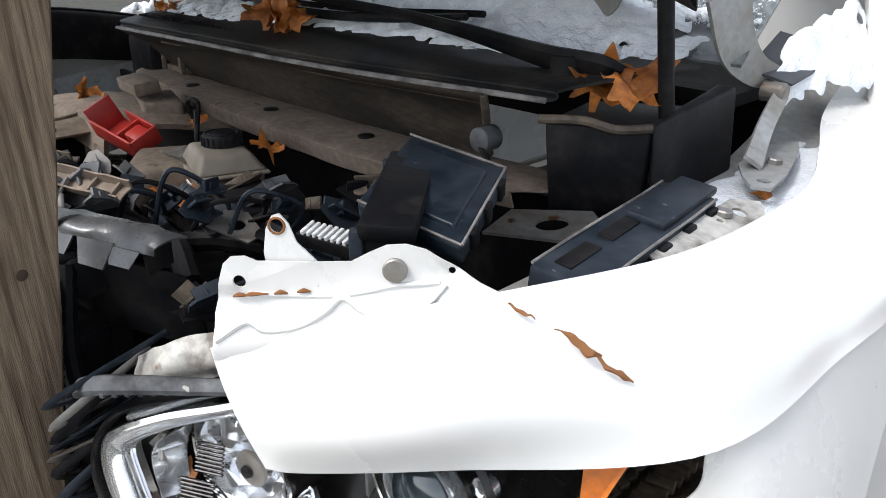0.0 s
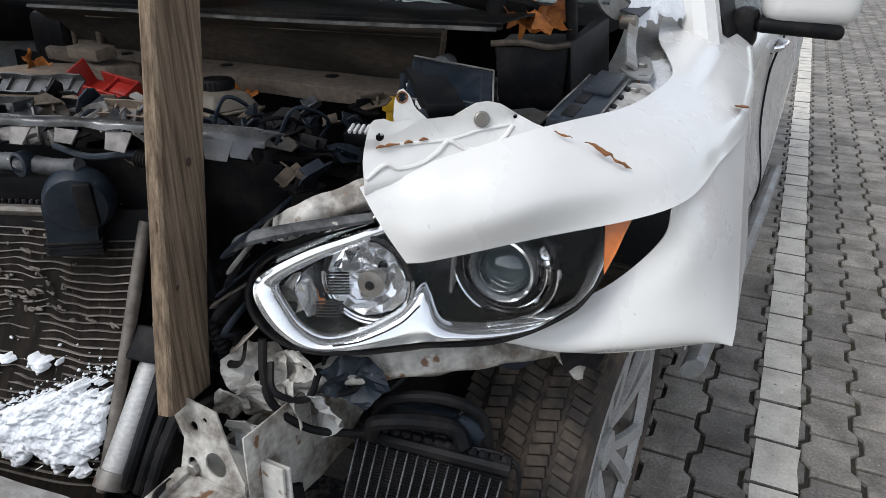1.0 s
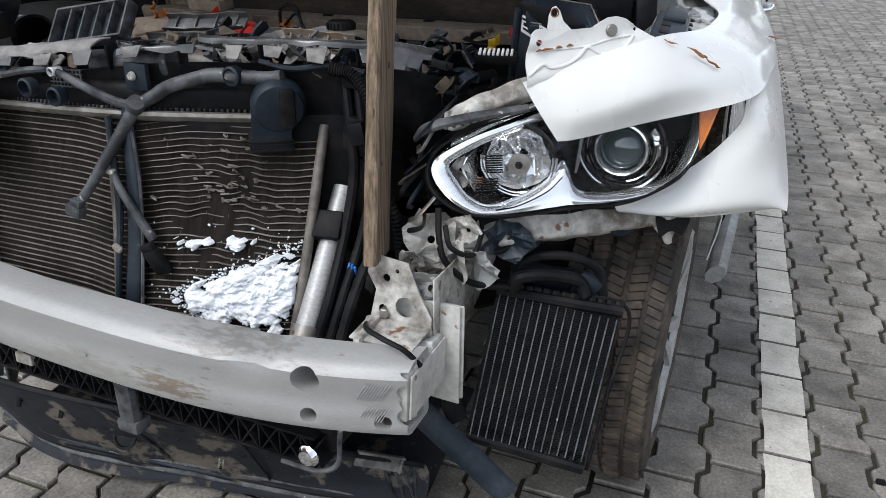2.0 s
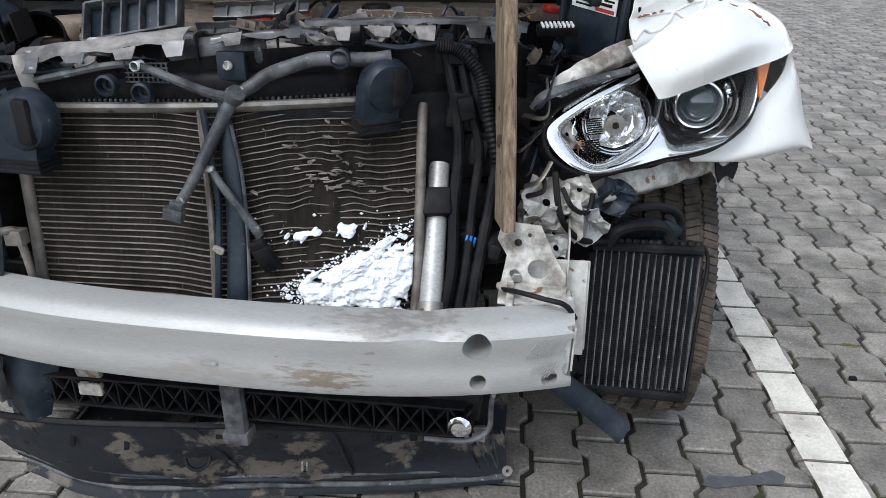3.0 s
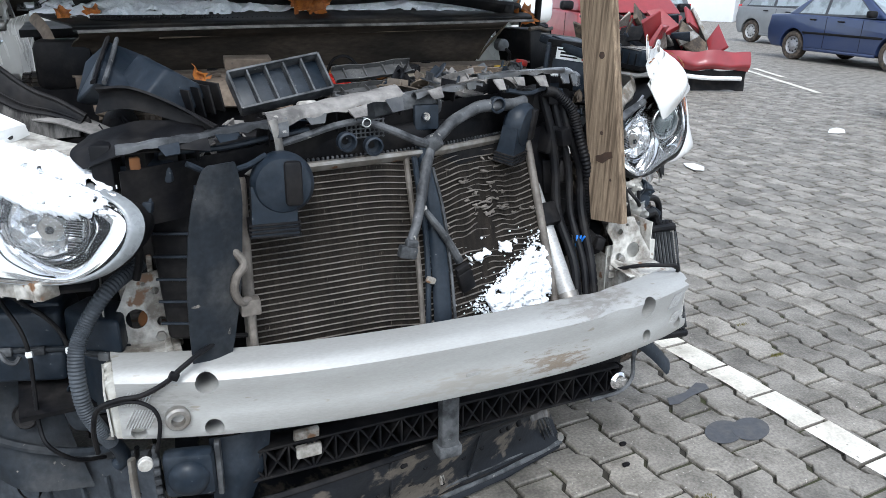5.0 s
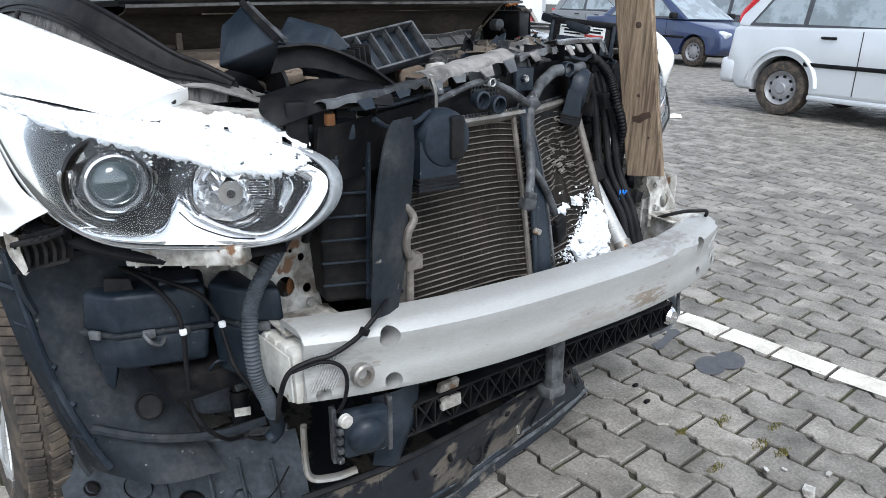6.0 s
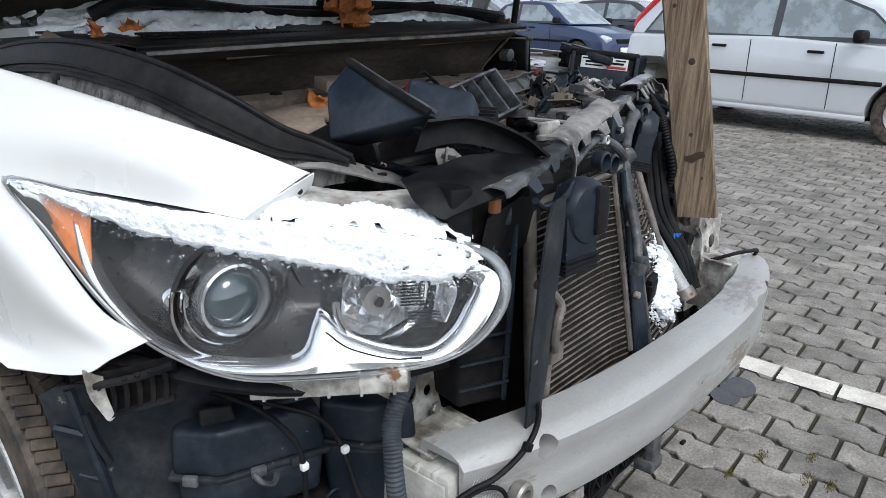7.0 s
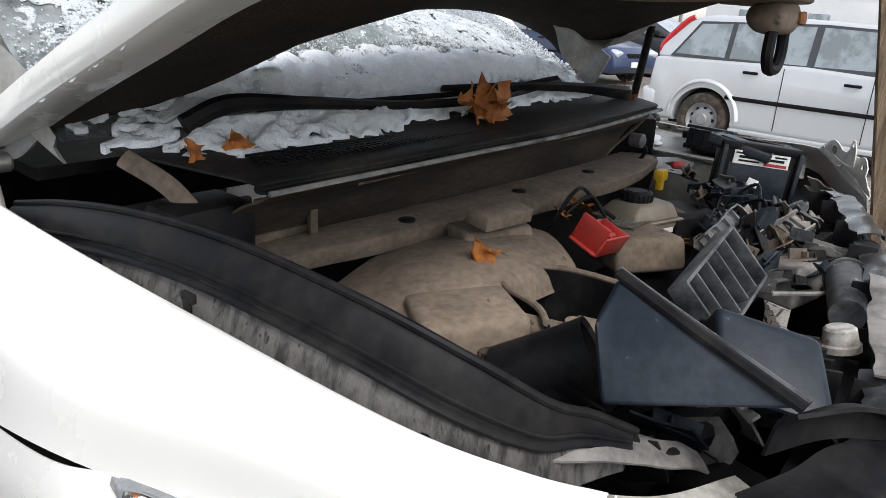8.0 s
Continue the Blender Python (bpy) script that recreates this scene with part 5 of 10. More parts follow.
for k in range(6):
    part("duct_fin", at(rbox(0.085, 0.006, 0.004, 0.001), -0.485, 0.112, 0.70 + 0.042 * k, 0, 0, -24), GREYPL, dbox)
part("duct_edge", tube([(-0.445, 0.092, 0.955), (-0.446, 0.096, 0.82), (-0.446, 0.104, 0.665)], 0.005, 6, 24), GREYPL, dbox)
part("duct_cap", at(rough_up(rbox(0.115, 0.085, 0.030, 0.006), 0.004, 20), -0.520, 0.130, 0.985, 6, 0, -22), GREYPL, dbox)
part("duct_plug", joined(at(rbox(0.030, 0.030, 0.046, 0.004), -0.528, 0.092, 0.925, 0, 8, -20), at(rbox(0.018, 0.018, 0.018, 0.003), -0.524, 0.078, 0.930, 0, 8, -20)), GREYPL, dbox)
part("duct_hose", tube([(-0.545, 0.105, 0.955), (-0.552, 0.100, 0.90), (-0.545, 0.110, 0.84), (-0.555, 0.130, 0.79)], 0.007, 8, 30), BLACK, dbox)
for k in range(3):
    part("lamp_mount", at(rbox(0.035, 0.05, 0.10, 0.006), -0.575 + 0.05 * k, 0.10 + 0.01 * k, 0.985 - 0.01 * k, 0, 0, -20), BLACK, car)
part("orange_clip", at(rbox(0.016, 0.012, 0.020, 0.003), -0.535, 0.062, 1.005), RUST, car, "orange clip")
# refrigerant pipe
part("coolant_pipe", tube([(-0.372, 0.075, 0.60), (-0.376, 0.07, 0.70), (-0.378, 0.062, 0.745), (-0.395, 0.045, 0.752), (-0.405, 0.04, 0.775), (-0.40, 0.04, 0.80), (-0.385, 0.045, 0.822), (-0.405, 0.055, 0.85), (-0.43, 0.06, 0.865)], 0.0075, 10, 60), TUBE, car, "bent metal refrigerant pipe")
part("pipe_block", at(rbox(0.035, 0.025, 0.03, 0.003), -0.378, 0.062, 0.735), TUBE, car)
# drier bottle on the other side
dry = part("receiver_drier", tube([(0.366, 0.162, 0.590), (0.364, 0.21, 0.650), (0.358, 0.335, 0.815)], 0.022, 18, 12), ALU, car, "aluminium receiver bottle")
part("clamp", put(rbox(0.062, 0.055, 0.055, 0.006), axes((0.358, 0.275, 0.755), (1, 0.2, 0), (0, 0.6, 0.8))), BLACK, dry, "black clamp")
part("drier_foot", tube([(0.367, 0.150, 0.575), (0.366, 0.166, 0.596)], 0.026, 16, 4), STEEL, dry)
for k, (x0, r0) in enumerate(((0.402, 0.011), (0.428, 0.009), (0.450, 0.012))):
    part("harness_hose", tube([(x0 - 0.01, 0.16, 0.58), (x0, 0.20, 0.66), (x0 - 0.005 + 0.01 * k, 0.27, 0.76), (x0 + 0.012 * k, 0.30, 0.86), (x0 - 0.01, 0.31, 0.95), (x0 - 0.03, 0.33, 1.04)], r0, 10, 50, ribs=0.12 if k == 2 else 0.0), BLACK, car)
part("corrugated_hose", tube([(0.50, 0.30, 0.70), (0.495, 0.29, 0.78), (0.475, 0.27, 0.86), (0.455, 0.285, 0.94), (0.44, 0.30, 1.0), (0.40, 0.31, 1.04), (0.36, 0.30, 1.05)], 0.013, 12, 110, ribs=0.16), BLACK, car, "black corrugated hose")
for bx, by, bz, sx, sy, sz, a in ((0.405, 0.33, 0.93, 0.06, 0.05, 0.07, 12), (0.43, 0.36, 0.84, 0.07, 0.06, 0.09, -8), (0.46, 0.34, 0.74, 0.06, 0.05, 0.06, 20), (0.41, 0.30, 0.67, 0.05, 0.05, 0.09, 4), (0.475, 0.25, 0.68, 0.045, 0.05, 0.05, -15), (0.39, 0.36, 1.02, 0.08, 0.06, 0.05, 0)):
    b = part("connector_block", joined(at(rbox(sx, sy, sz, 0.006), bx, by, bz, 5, a, a), at(rbox(sx * 0.5, sy * 0.7, sz * 0.6, 0.004), bx + 0.01, by - 0.03, bz + 0.01, 0, -a, a)), BLACK, car)
for k in range(3):
    part("blue_clip", at(rbox(0.005, 0.005, 0.028, 0.002), 0.425 + 0.008 * k, 0.225, 0.70, 20 * k - 10, 12), BLUE, car, "small blue cable clip")
# torn wiring loom over the condenser
def loom_pts(*places):
    """Points a finger's width before the condenser, given x, z and how far off it."""
    return [(x, cond_y(x, z) - off, z) for x, z, off in places]


LJ = (0.018, 0.172, 0.974)
loom = part("wiring_loom", tube([(0.285, 0.262, 1.036), (0.248, 0.253, 1.031), (0.167, 0.233, 1.034), (0.128, 0.218, 1.027), (0.079, 0.199, 1.011), (0.049, 0.186, 0.992), LJ], [0.0125, 0.0135, 0.0135, 0.013, 0.013, 0.012], 12, 70, ribs=0.05), LIGHTPL, car, "torn grey wiring loom")
part("loom_branch", tube([LJ, (-0.002, 0.150, 0.930), (-0.024, 0.120, 0.880), (-0.045, 0.096, 0.835), (-0.066, 0.080, 0.802)], [0.013, 0.012, 0.010, 0.009], 12, 40, ribs=0.04), LIGHTPL, loom)
part("loom_branch", tube([LJ, (-0.015, 0.155, 0.985), (-0.068, 0.140, 1.010), (-0.110, 0.137, 1.027), (-0.148, 0.136, 1.038)], [0.010, 0.0085, 0.0075, 0.006], 10, 40), LIGHTPL, loom)
part("loom_branch", tube([(-0.150, 0.136, 1.036), (-0.20, 0.125, 1.030), (-0.26, 0.108, 1.018), (-0.30, 0.095, 1.012)], 0.0065, 8, 30), LIGHTPL, loom)
part("branch_tape", put(lathe([(0.0075, -0.012), (0.0085, -0.011), (0.0085, 0.011), (0.0075, 0.012)], 12), axes((-0.130, 0.1365, 1.033), (0, 1, 0), (0.2, 0.1, 1)) @ pose(0, 0, 0, 0, 90)), LABEL, loom, "white tape")
part("loom_branch", tube(loom_pts((-0.028, 0.958, 0.018), (-0.022, 0.90, 0.016), (-0.018, 0.862, 0.018), (-0.012, 0.80, 0.014), (-0.014, 0.715, 0.014), (-0.018, 0.66, 0.012), (-0.022, 0.59, 0.012)), 0.0062, 8, 60), GREYPL, loom)
part("loom_branch", tube(loom_pts((-0.020, 0.862, 0.022), (0.000, 0.832, 0.030), (0.022, 0.802, 0.034), (0.045, 0.765, 0.032), (0.062, 0.735, 0.026)), [0.006, 0.008, 0.009, 0.0095], 10, 40, ribs=0.04), LIGHTPL, loom)
part("plug", put(joined(rbox(0.034, 0.018, 0.052, 0.004), at(rbox(0.030, 0.014, 0.016, 0.003), 0, 0, 0.032)), axes((0.073, cond_y(0.073, 0.69) - 0.022, 0.695), (1, 0.05, 0.42), (0, 1, 0.25))), BLACK, loom, "black plug")
part("plug", put(joined(rbox(0.036, 0.020, 0.024, 0.004), at(rbox(0.024, 0.016, 0.014, 0.003), 0.004, 0, 0.018)), axes((-0.072, 0.075, 0.789), (1, 0, -0.25), (0, 1, 0))), LIGHTPL, loom)
part("loom_joint", at(lathe([(0, -0.022), (0.015, -0.022), (0.018, -0.008), (0.018, 0.008), (0.015, 0.022), (0, 0.022)], 14), *LJ, 30, 50), LIGHTPL, loom)
part("tie_clip", at(rbox(0.022, 0.010, 0.014, 0.004), -0.012, cond_y(-0.012, 0.712) - 0.022, 0.712, 0, 25), PRIMER, loom)
part("tie_clip", at(rbox(0.018, 0.012, 0.012, 0.004), -0.020, cond_y(-0.02, 0.858) - 0.024, 0.858), PRIMER, loom)
# sensor bracket where the loom crosses the support
part("sensor_bracket", joined(at(rbox(0.052, 0.012, 0.050, 0.003), 0.016, 0.190, 1.026), at(rod(0.008, 0.01, 6), 0.010, 0.184, 1.028, 90)), GREYPL, car)
part("bracket_bolt", at(lathe([(0, 0.008), (0.006, 0.008), (0.0085, 0.004), (0.0085, 0.0), (0, 0.0)], 12), 0.012, 0.182, 1.028, 90), PRIMER, car)

# crushed sheet metal under the left lamp
apron = rough_up(loft([[(0.66, 0.33, 0.79), (0.70, 0.36, 0.80), (0.82, 0.46, 0.80), (0.95, 0.58, 0.80)], [(0.60, 0.27, 0.755), (0.70, 0.335, 0.765), (0.82, 0.44, 0.765), (0.95, 0.565, 0.765)], [(0.61, 0.30, 0.735), (0.70, 0.36, 0.745), (0.82, 0.465, 0.745), (0.95, 0.59, 0.75)]], 70, 20), 0.006, 22, 2.0)
ap = part("crushed_apron", thick(apron, 0.0025), PRIMER, car, "crushed dirty white inner panel")
part("dark_flap", thick(rough_up(loft([[(0.925, 0.535, 0.800), (0.955, 0.560, 0.800), (0.985, 0.585, 0.800)], [(0.928, 0.530, 0.770), (0.957, 0.555, 0.768), (0.985, 0.580, 0.772)], [(0.938, 0.530, 0.738), (0.955, 0.545, 0.748), (0.975, 0.562, 0.735)]], 12, 10), 0.003, 30), 0.003), BLACK, ap, "black plastic flap")
crush = random.Random(5)


def crumple(o, size, mt, seed):
    """Torn sheet metal: a ragged outline with a hole, folded over."""
    r = random.Random(seed)
    out = [((0.65 + 0.55 * r.random()) * size * math.cos(a), (0.55 + 0.5 * r.random()) * size * math.sin(a)) for a in [0.52 * k + r.uniform(-0.12, 0.12) for k in range(12)]]
    bm = plate(out, 0.002, [(r.uniform(-0.2, 0.2) * size, r.uniform(-0.2, 0.2) * size, 0.14 * size)])
    bmesh.ops.subdivide_edges(bm, edges=list(bm.edges), cuts=3, use_grid_fill=True)
    ang = r.uniform(0, 3.1)
    for v in bm.verts:
        d = (v.co.x * math.cos(ang) + v.co.y * math.sin(ang)) / size
        v.co.z += size * (0.5 * abs(d) + 0.35 * noise.noise(v.co * (1.6 / size) + Vector((seed, 0, 0))) + 0.12 * noise.noise(v.co * (5 / size)))
    return part("torn_sheet", put(bm, pose(*o, r.uniform(50, 120), r.uniform(-35, 35), r.uniform(-30, 60))), mt, ap, angle=25)


for k, (x, y, z, sz) in enumerate(((0.565, 0.285, 0.775, 0.05), (0.60, 0.285, 0.735, 0.055), (0.655, 0.315, 0.725, 0.05), (0.69, 0.335, 0.765, 0.05), (0.63, 0.30, 0.79, 0.04), (0.54, 0.25, 0.735, 0.035), (0.585, 0.23, 0.70, 0.035), (0.57, 0.33, 0.84, 0.035), (0.60, 0.34, 0.88, 0.03))):
    crumple((x, y, z), sz, (PRIMER, PRIMER, GREYPAINT, GREYPL)[k % 4], k + 3)
for k in range(7):
    x = 0.60 + 0.045 * k
    part("cable", tube([(x, 0.27 + 0.06 * k, 0.80), (x + 0.02, 0.25 + 0.06 * k, 0.77 - 0.02 * (k % 3)), (x + 0.05, 0.28 + 0.06 * k, 0.75), (x + 0.06, 0.30 + 0.06 * k, 0.79)], 0.005, 7, 24), BLACK, ap)
part("torn_tab", thick(rough_up(loft([[(0.905, 0.52, 0.80), (0.95, 0.55, 0.795), (0.985, 0.57, 0.80)], [(0.915, 0.535, 0.765), (0.945, 0.555, 0.76), (0.96, 0.57, 0.775)], [(0.945, 0.55, 0.715), (0.95, 0.555, 0.712), (0.957, 0.56, 0.714)]], 12, 10), 0.008, 25, 4), 0.003), PRIMER, ap, "torn white plastic tab")
part("dark_flap", thick(loft([[(0.835, 0.475, 0.80), (0.865, 0.50, 0.80), (0.905, 0.535, 0.795)], [(0.845, 0.48, 0.755), (0.87, 0.50, 0.74), (0.895, 0.53, 0.75)]], 8, 5), 0.003), GREYPL, ap)
# upper apron brace along the lamp
brace = rough_up(loft([[(0.565, 0.335, 0.985), (0.62, 0.37, 1.02), (0.70, 0.42, 1.045), (0.76, 0.50, 1.06)], [(0.575, 0.325, 0.96), (0.63, 0.355, 0.99), (0.71, 0.41, 1.02), (0.77, 0.49, 1.035)], [(0.60, 0.345, 0.955), (0.66, 0.38, 0.985), (0.73, 0.44, 1.015), (0.78, 0.51, 1.03)]], 60, 18), 0.010, 24, 3)
part("apron_brace", thick(brace, 0.0025), PRIMER, ap, "bent white brace")
part("lamp_top_rail", tube([(0.535, 0.285, 0.945), (0.56, 0.285, 0.968), (0.62, 0.315, 0.985), (0.71, 0.37, 1.00)], [0.006, 0.011, 0.010, 0.008], 8, 30, flat=0.7), LIGHTPL, ap, "grey plastic rail over the lamp")
teeth2 = [at(rbox(0.006, 0.006, 0.006, 0.001, 1), 0.59 + 0.012 * k, 0.292 + 0.0075 * k, 0.970 + 0.003 * k, 0, 0, 30) for k in range(9)]
part("rail_teeth", joined(*teeth2), LIGHTPL, ap)
# bent brush of metal in the gap right of the board
for k in range(9):
    a = 0.9 * k
    part("torn_strip", tube([(0.52 + 0.012 * math.sin(a), 0.26 + 0.01 * k, 0.78 + 0.02 * k), (0.545 + 0.02 * math.cos(a), 0.25, 0.80 + 0.02 * k), (0.56 + 0.02 * math.sin(2 * a), 0.27 + 0.012 * k, 0.83 + 0.022 * k)], 0.0055, 6, 16, flat=0.4), (BLACK, STEEL, GREYPL)[k % 3], ap)

# transmission cooler leaning on the tyre
def cooler():
    a, b, c, d = Vector((0.666, 0.374, 0.640)), Vector((0.898, 0.430, 0.618)), Vector((0.876, 0.308, 0.334)), Vector((0.655, 0.258, 0.378))
    nrm = (b - a).cross(d - a).normalized()
    if nrm.y > 0:
        nrm = -nrm
    core = loft([[a, b], [d, c]], 12, 12)
    bm = thick(core, 0.035)
    body = part("oil_cooler", bm, BLACK, car, "black finned oil cooler hanging before the tyre")
    for k in range(15):
        u = (k + 0.5) / 15
        part("cooler_tube", put(rbox(0.0024, 1.0, 0.006, 0), axes((a.lerp(b, u) + d.lerp(c, u)) / 2 + nrm * 0.020, nrm.cross(d.lerp(c, u) - a.lerp(b, u)), d.lerp(c, u) - a.lerp(b, u)) @ Matrix.Diagonal((1, (d - a).length * 0.97, 1, 1))), LIGHTPL, body)
        fins = [put(rbox(0.0115, 0.0010, 0.003, 0, 1), axes(a.lerp(b, (k + 1.0) / 15).lerp(d.lerp(c, (k + 1.0) / 15), (j + 0.5) / 64) + nrm * 0.0165, nrm.cross(d - a), d - a)) for j in range(64)] if k < 14 else []
        if fins:
            part("fin_strip", joined(*fins), BLACK, body)
    for p, q, r in ((a, b, 0.013), (d, c, 0.012)):
        part("cooler_tank", tube([p + nrm * 0.008, q + nrm * 0.008], r, 10, 6), BLACK, body)
        for k in range(14):
            part("tank_knuckle", put(rod(0.0095, 0.022, 8, 0.002), axes(p.lerp(q, (k + 0.5) / 14) + nrm * 0.006, (d - a).cross(nrm), d - a) @ pose(0, -0.02, 0, -90)), BLACK, body)
    part("cooler_hose", tube([(0.70, 0.36, 0.655), (0.72, 0.35, 0.69), (0.775, 0.38, 0.69), (0.815, 0.41, 0.672), (0.83, 0.41, 0.645)], 0.013, 10, 40), BLACK, body)
    part("cooler_bracket", joined(at(rbox(0.13, 0.02, 0.05, 0.008), 0.745, 0.42, 0.665, 10, 4, 14), at(rbox(0.05, 0.02, 0.06, 0.008), 0.825, 0.43, 0.655, 10, 30, 14)), GREYPL, body)
    part("cooler_arm", tube([(0.585, 0.20, 0.445), (0.63, 0.205, 0.405), (0.70, 0.215, 0.345), (0.755, 0.225, 0.290)], 0.025, 10, 20, flat=0.35), GREYPL, body)
    part("cooler_frame", tube([(0.62, 0.26, 0.60), (0.635, 0.25, 0.54), (0.630, 0.235, 0.47), (0.645, 0.24, 0.42)], 0.020, 8, 24, flat=0.4), BLACK, body)
    part("cooler_hose", tube([(0.70, 0.375, 0.66), (0.72, 0.37, 0.715), (0.79, 0.40, 0.725), (0.845, 0.43, 0.695), (0.86, 0.435, 0.635)], 0.009, 10, 40), BLACK, body)
    part("edge_plate", tube([a + nrm * 0.004, a.lerp(b, 0.5) + nrm * 0.004 + Vector((0, 0, 0.012)), b + Vector((0.010, 0, 0.006)), b.lerp(c, 0.5) + Vector((0.012, 0, 0)), c + Vector((0.008, 0, -0.004))], 0.004, 6, 40), BLACK, body)
    part("cooler_pipe", tube([(0.585, 0.275, 0.83), (0.592, 0.262, 0.78), (0.605, 0.262, 0.735), (0.640, 0.290, 0.690), (0.685, 0.335, 0.668), (0.71, 0.36, 0.664)], 0.0062, 8, 50), BLACK, body)
    part("can_cable", tube([(0.50, 0.155, 0.640), (0.53, 0.105, 0.662), (0.575, 0.085, 0.662), (0.612, 0.080, 0.655), (0.632, 0.100, 0.620)], 0.0048, 8, 50), BLACK, body)
    return body


cooler()
# lower valance: lattice crossbar, strut, undertray
lat = part("lower_crossbar", at(rbox(0.93, 0.006, 0.068, 0.002), -0.02, 0.098, 0.411), BLACK, car, "black plastic lattice crossbar")
for z in (0.442, 0.380):
    part("crossbar_flange", at(rbox(0.93, 0.05, 0.006, 0.002), -0.02, 0.075, z), BLACK, lat)
for k in range(20):
    x = -0.47 + 0.0465 * k
    for a in (35, -35):
        part("lattice_rib", at(rbox(0.004, 0.045, 0.072, 0.001), x + 0.023, 0.074, 0.411, 0, a), BLACK, lat)
    part("lattice_post", at(rbox(0.004, 0.045, 0.058, 0.001), x, 0.074, 0.411), BLACK, lat)
part("centre_strut", joined(at(rbox(0.045, 0.03, 0.16, 0.012), 0.004, 0.045, 0.415), at(rbox(0.055, 0.045, 0.03, 0.008), 0.004, 0.05, 0.345)), LIGHTPL, lat)
part("white_bracket", joined(at(rbox(0.050, 0.012, 0.028, 0.003), -0.294, 0.058, 0.452, 12), at(rbox(0.050, 0.012, 0.026, 0.003), -0.292, 0.052, 0.420, -4)), PRIMER, lat)
part("end_bolt", at(lathe([(0, 0), (0.020, 0), (0.022, 0.005), (0.017, 0.010), (0.015, 0.014), (0.006, 0.016), (0, 0.016)], 18), 0.437, 0.045, 0.412, 90), CHROME, lat)
part("end_wire", tube([(0.37, 0.05, 0.372), (0.45, 0.05, 0.376), (0.488, 0.055, 0.40), (0.492, 0.06, 0.45), (0.50, 0.06, 0.51)], 0.005, 8, 40), LIGHTPL, lat)
part("end_box", at(rbox(0.11, 0.07, 0.06, 0.006), 0.415, 0.11, 0.43), BLACK, lat)
part("upper_bar", at(rbox(0.75, 0.04, 0.05, 0.01), -0.05, 0.10, 0.485), BLACK, lat)
tray_rows = [[(-0.62, 0.075, 0.330), (-0.38, 0.055, 0.335), (0.0, 0.105, 0.325), (0.28, 0.235, 0.245), (0.490, 0.415, 0.125)],
             [(-0.61, 0.095, 0.270), (-0.37, 0.075, 0.270), (0.0, 0.160, 0.230), (0.29, 0.275, 0.175), (0.500, 0.410, 0.100)],
             [(-0.59, 0.115, 0.215), (-0.36, 0.095, 0.195), (0.0, 0.205, 0.140), (0.30, 0.300, 0.105), (0.508, 0.390, 0.065)],
             [(-0.57, 0.145, 0.150), (-0.35, 0.130, 0.105), (0.0, 0.232, 0.060), (0.31, 0.295, 0.050), (0.515, 0.365, 0.032)],
             [(-0.55, 0.180, 0.125), (-0.33, 0.170, 0.075), (0.0, 0.270, 0.040), (0.31, 0.330, 0.036), (0.500, 0.390, 0.028)],
             [(-0.50, 0.70, 0.20), (-0.30, 0.70, 0.19), (0.0, 0.70, 0.18), (0.30, 0.70, 0.17), (0.50, 0.70, 0.16)]]


def tray_at(u, v, out=0.0):
    """A place on the undertray's face: u along it, v down it, 0 to 1 each."""
    p = curve_pts([curve_pts(r, 41)[int(40 * u)] for r in tray_rows[:4]], 41)[int(40 * v)]
    return p + Vector((0, -0.85, 0.3)) * out


tray = part("undertray", thick(rough_up(loft(tray_rows, 70, 40), 0.006, 10, 3), 0.004), TRAYMAT, car, "hanging black undertray caked with mud")
for v_, r_, mt in ((1.0, 0.008, LIGHTPL), (0.93, 0.0045, BLACK), (0.87, 0.004, LIGHTPL), (0.03, 0.007, BLACK)):
    part("tray_lip", tube([tray_at(k / 12, v_, 0.004) for k in range(13)], r_, 8, 60, flat=0.6), mt, tray)
hm = axes(tray_at(0.40, 0.55, 0.004), (1, 0.25, 0), (0, 0.5, 0.9))
part("tray_hole", put(lathe([(0, 0), (0.021, 0), (0.023, 0.004), (0.029, 0.004), (0.030, 0), (0.024, -0.004)], 24), hm), BLACK, tray)
for u_, v_ in ((0.50, 0.35), (0.60, 0.45), (0.66, 0.40), (0.30, 0.5), (0.22, 0.65), (0.80, 0.55), (0.13, 0.45)):
    part("tray_hole", put(lathe([(0, 0.0015), (0.006, 0.0015), (0.008, 0.0), (0, -0.001)], 12), axes(tray_at(u_, v_, 0.004), (1, 0.3, 0), (0, 0.5, 0.9))), BLACK, tray)
part("tray_clip", put(lathe([(0.004, 0), (0.013, 0), (0.013, 0.006), (0.004, 0.006)], 16), axes(tray_at(1.0, 0.9, 0.006), (1, 0.4, 0), (0, 0.5, 0.9))), STEEL, tray)
for u_, v_, w_, h_, mt in ((0.55, 0.62, 0.014, 0.050, PRIMER), (0.57, 0.62, 0.010, 0.055, BLACK), (0.70, 0.14, 0.016, 0.030, BLACK), (0.73, 0.14, 0.010, 0.030, BLACK), (0.78, 0.14, 0.016, 0.030, BLACK), (0.54, 0.16, 0.020, 0.018, BLACK), (0.47, 0.18, 0.018, 0.018, BLACK), (0.34, 0.30, 0.010, 0.040, BLACK), (0.26, 0.25, 0.010, 0.050, BLACK)):
    part("tray_slot", put(rbox(w_, h_, 0.008, 0.002), axes(tray_at(u_, v_, 0.002), (1, 0.45, -0.15), (0, 0.45, 0.9))), mt, tray)
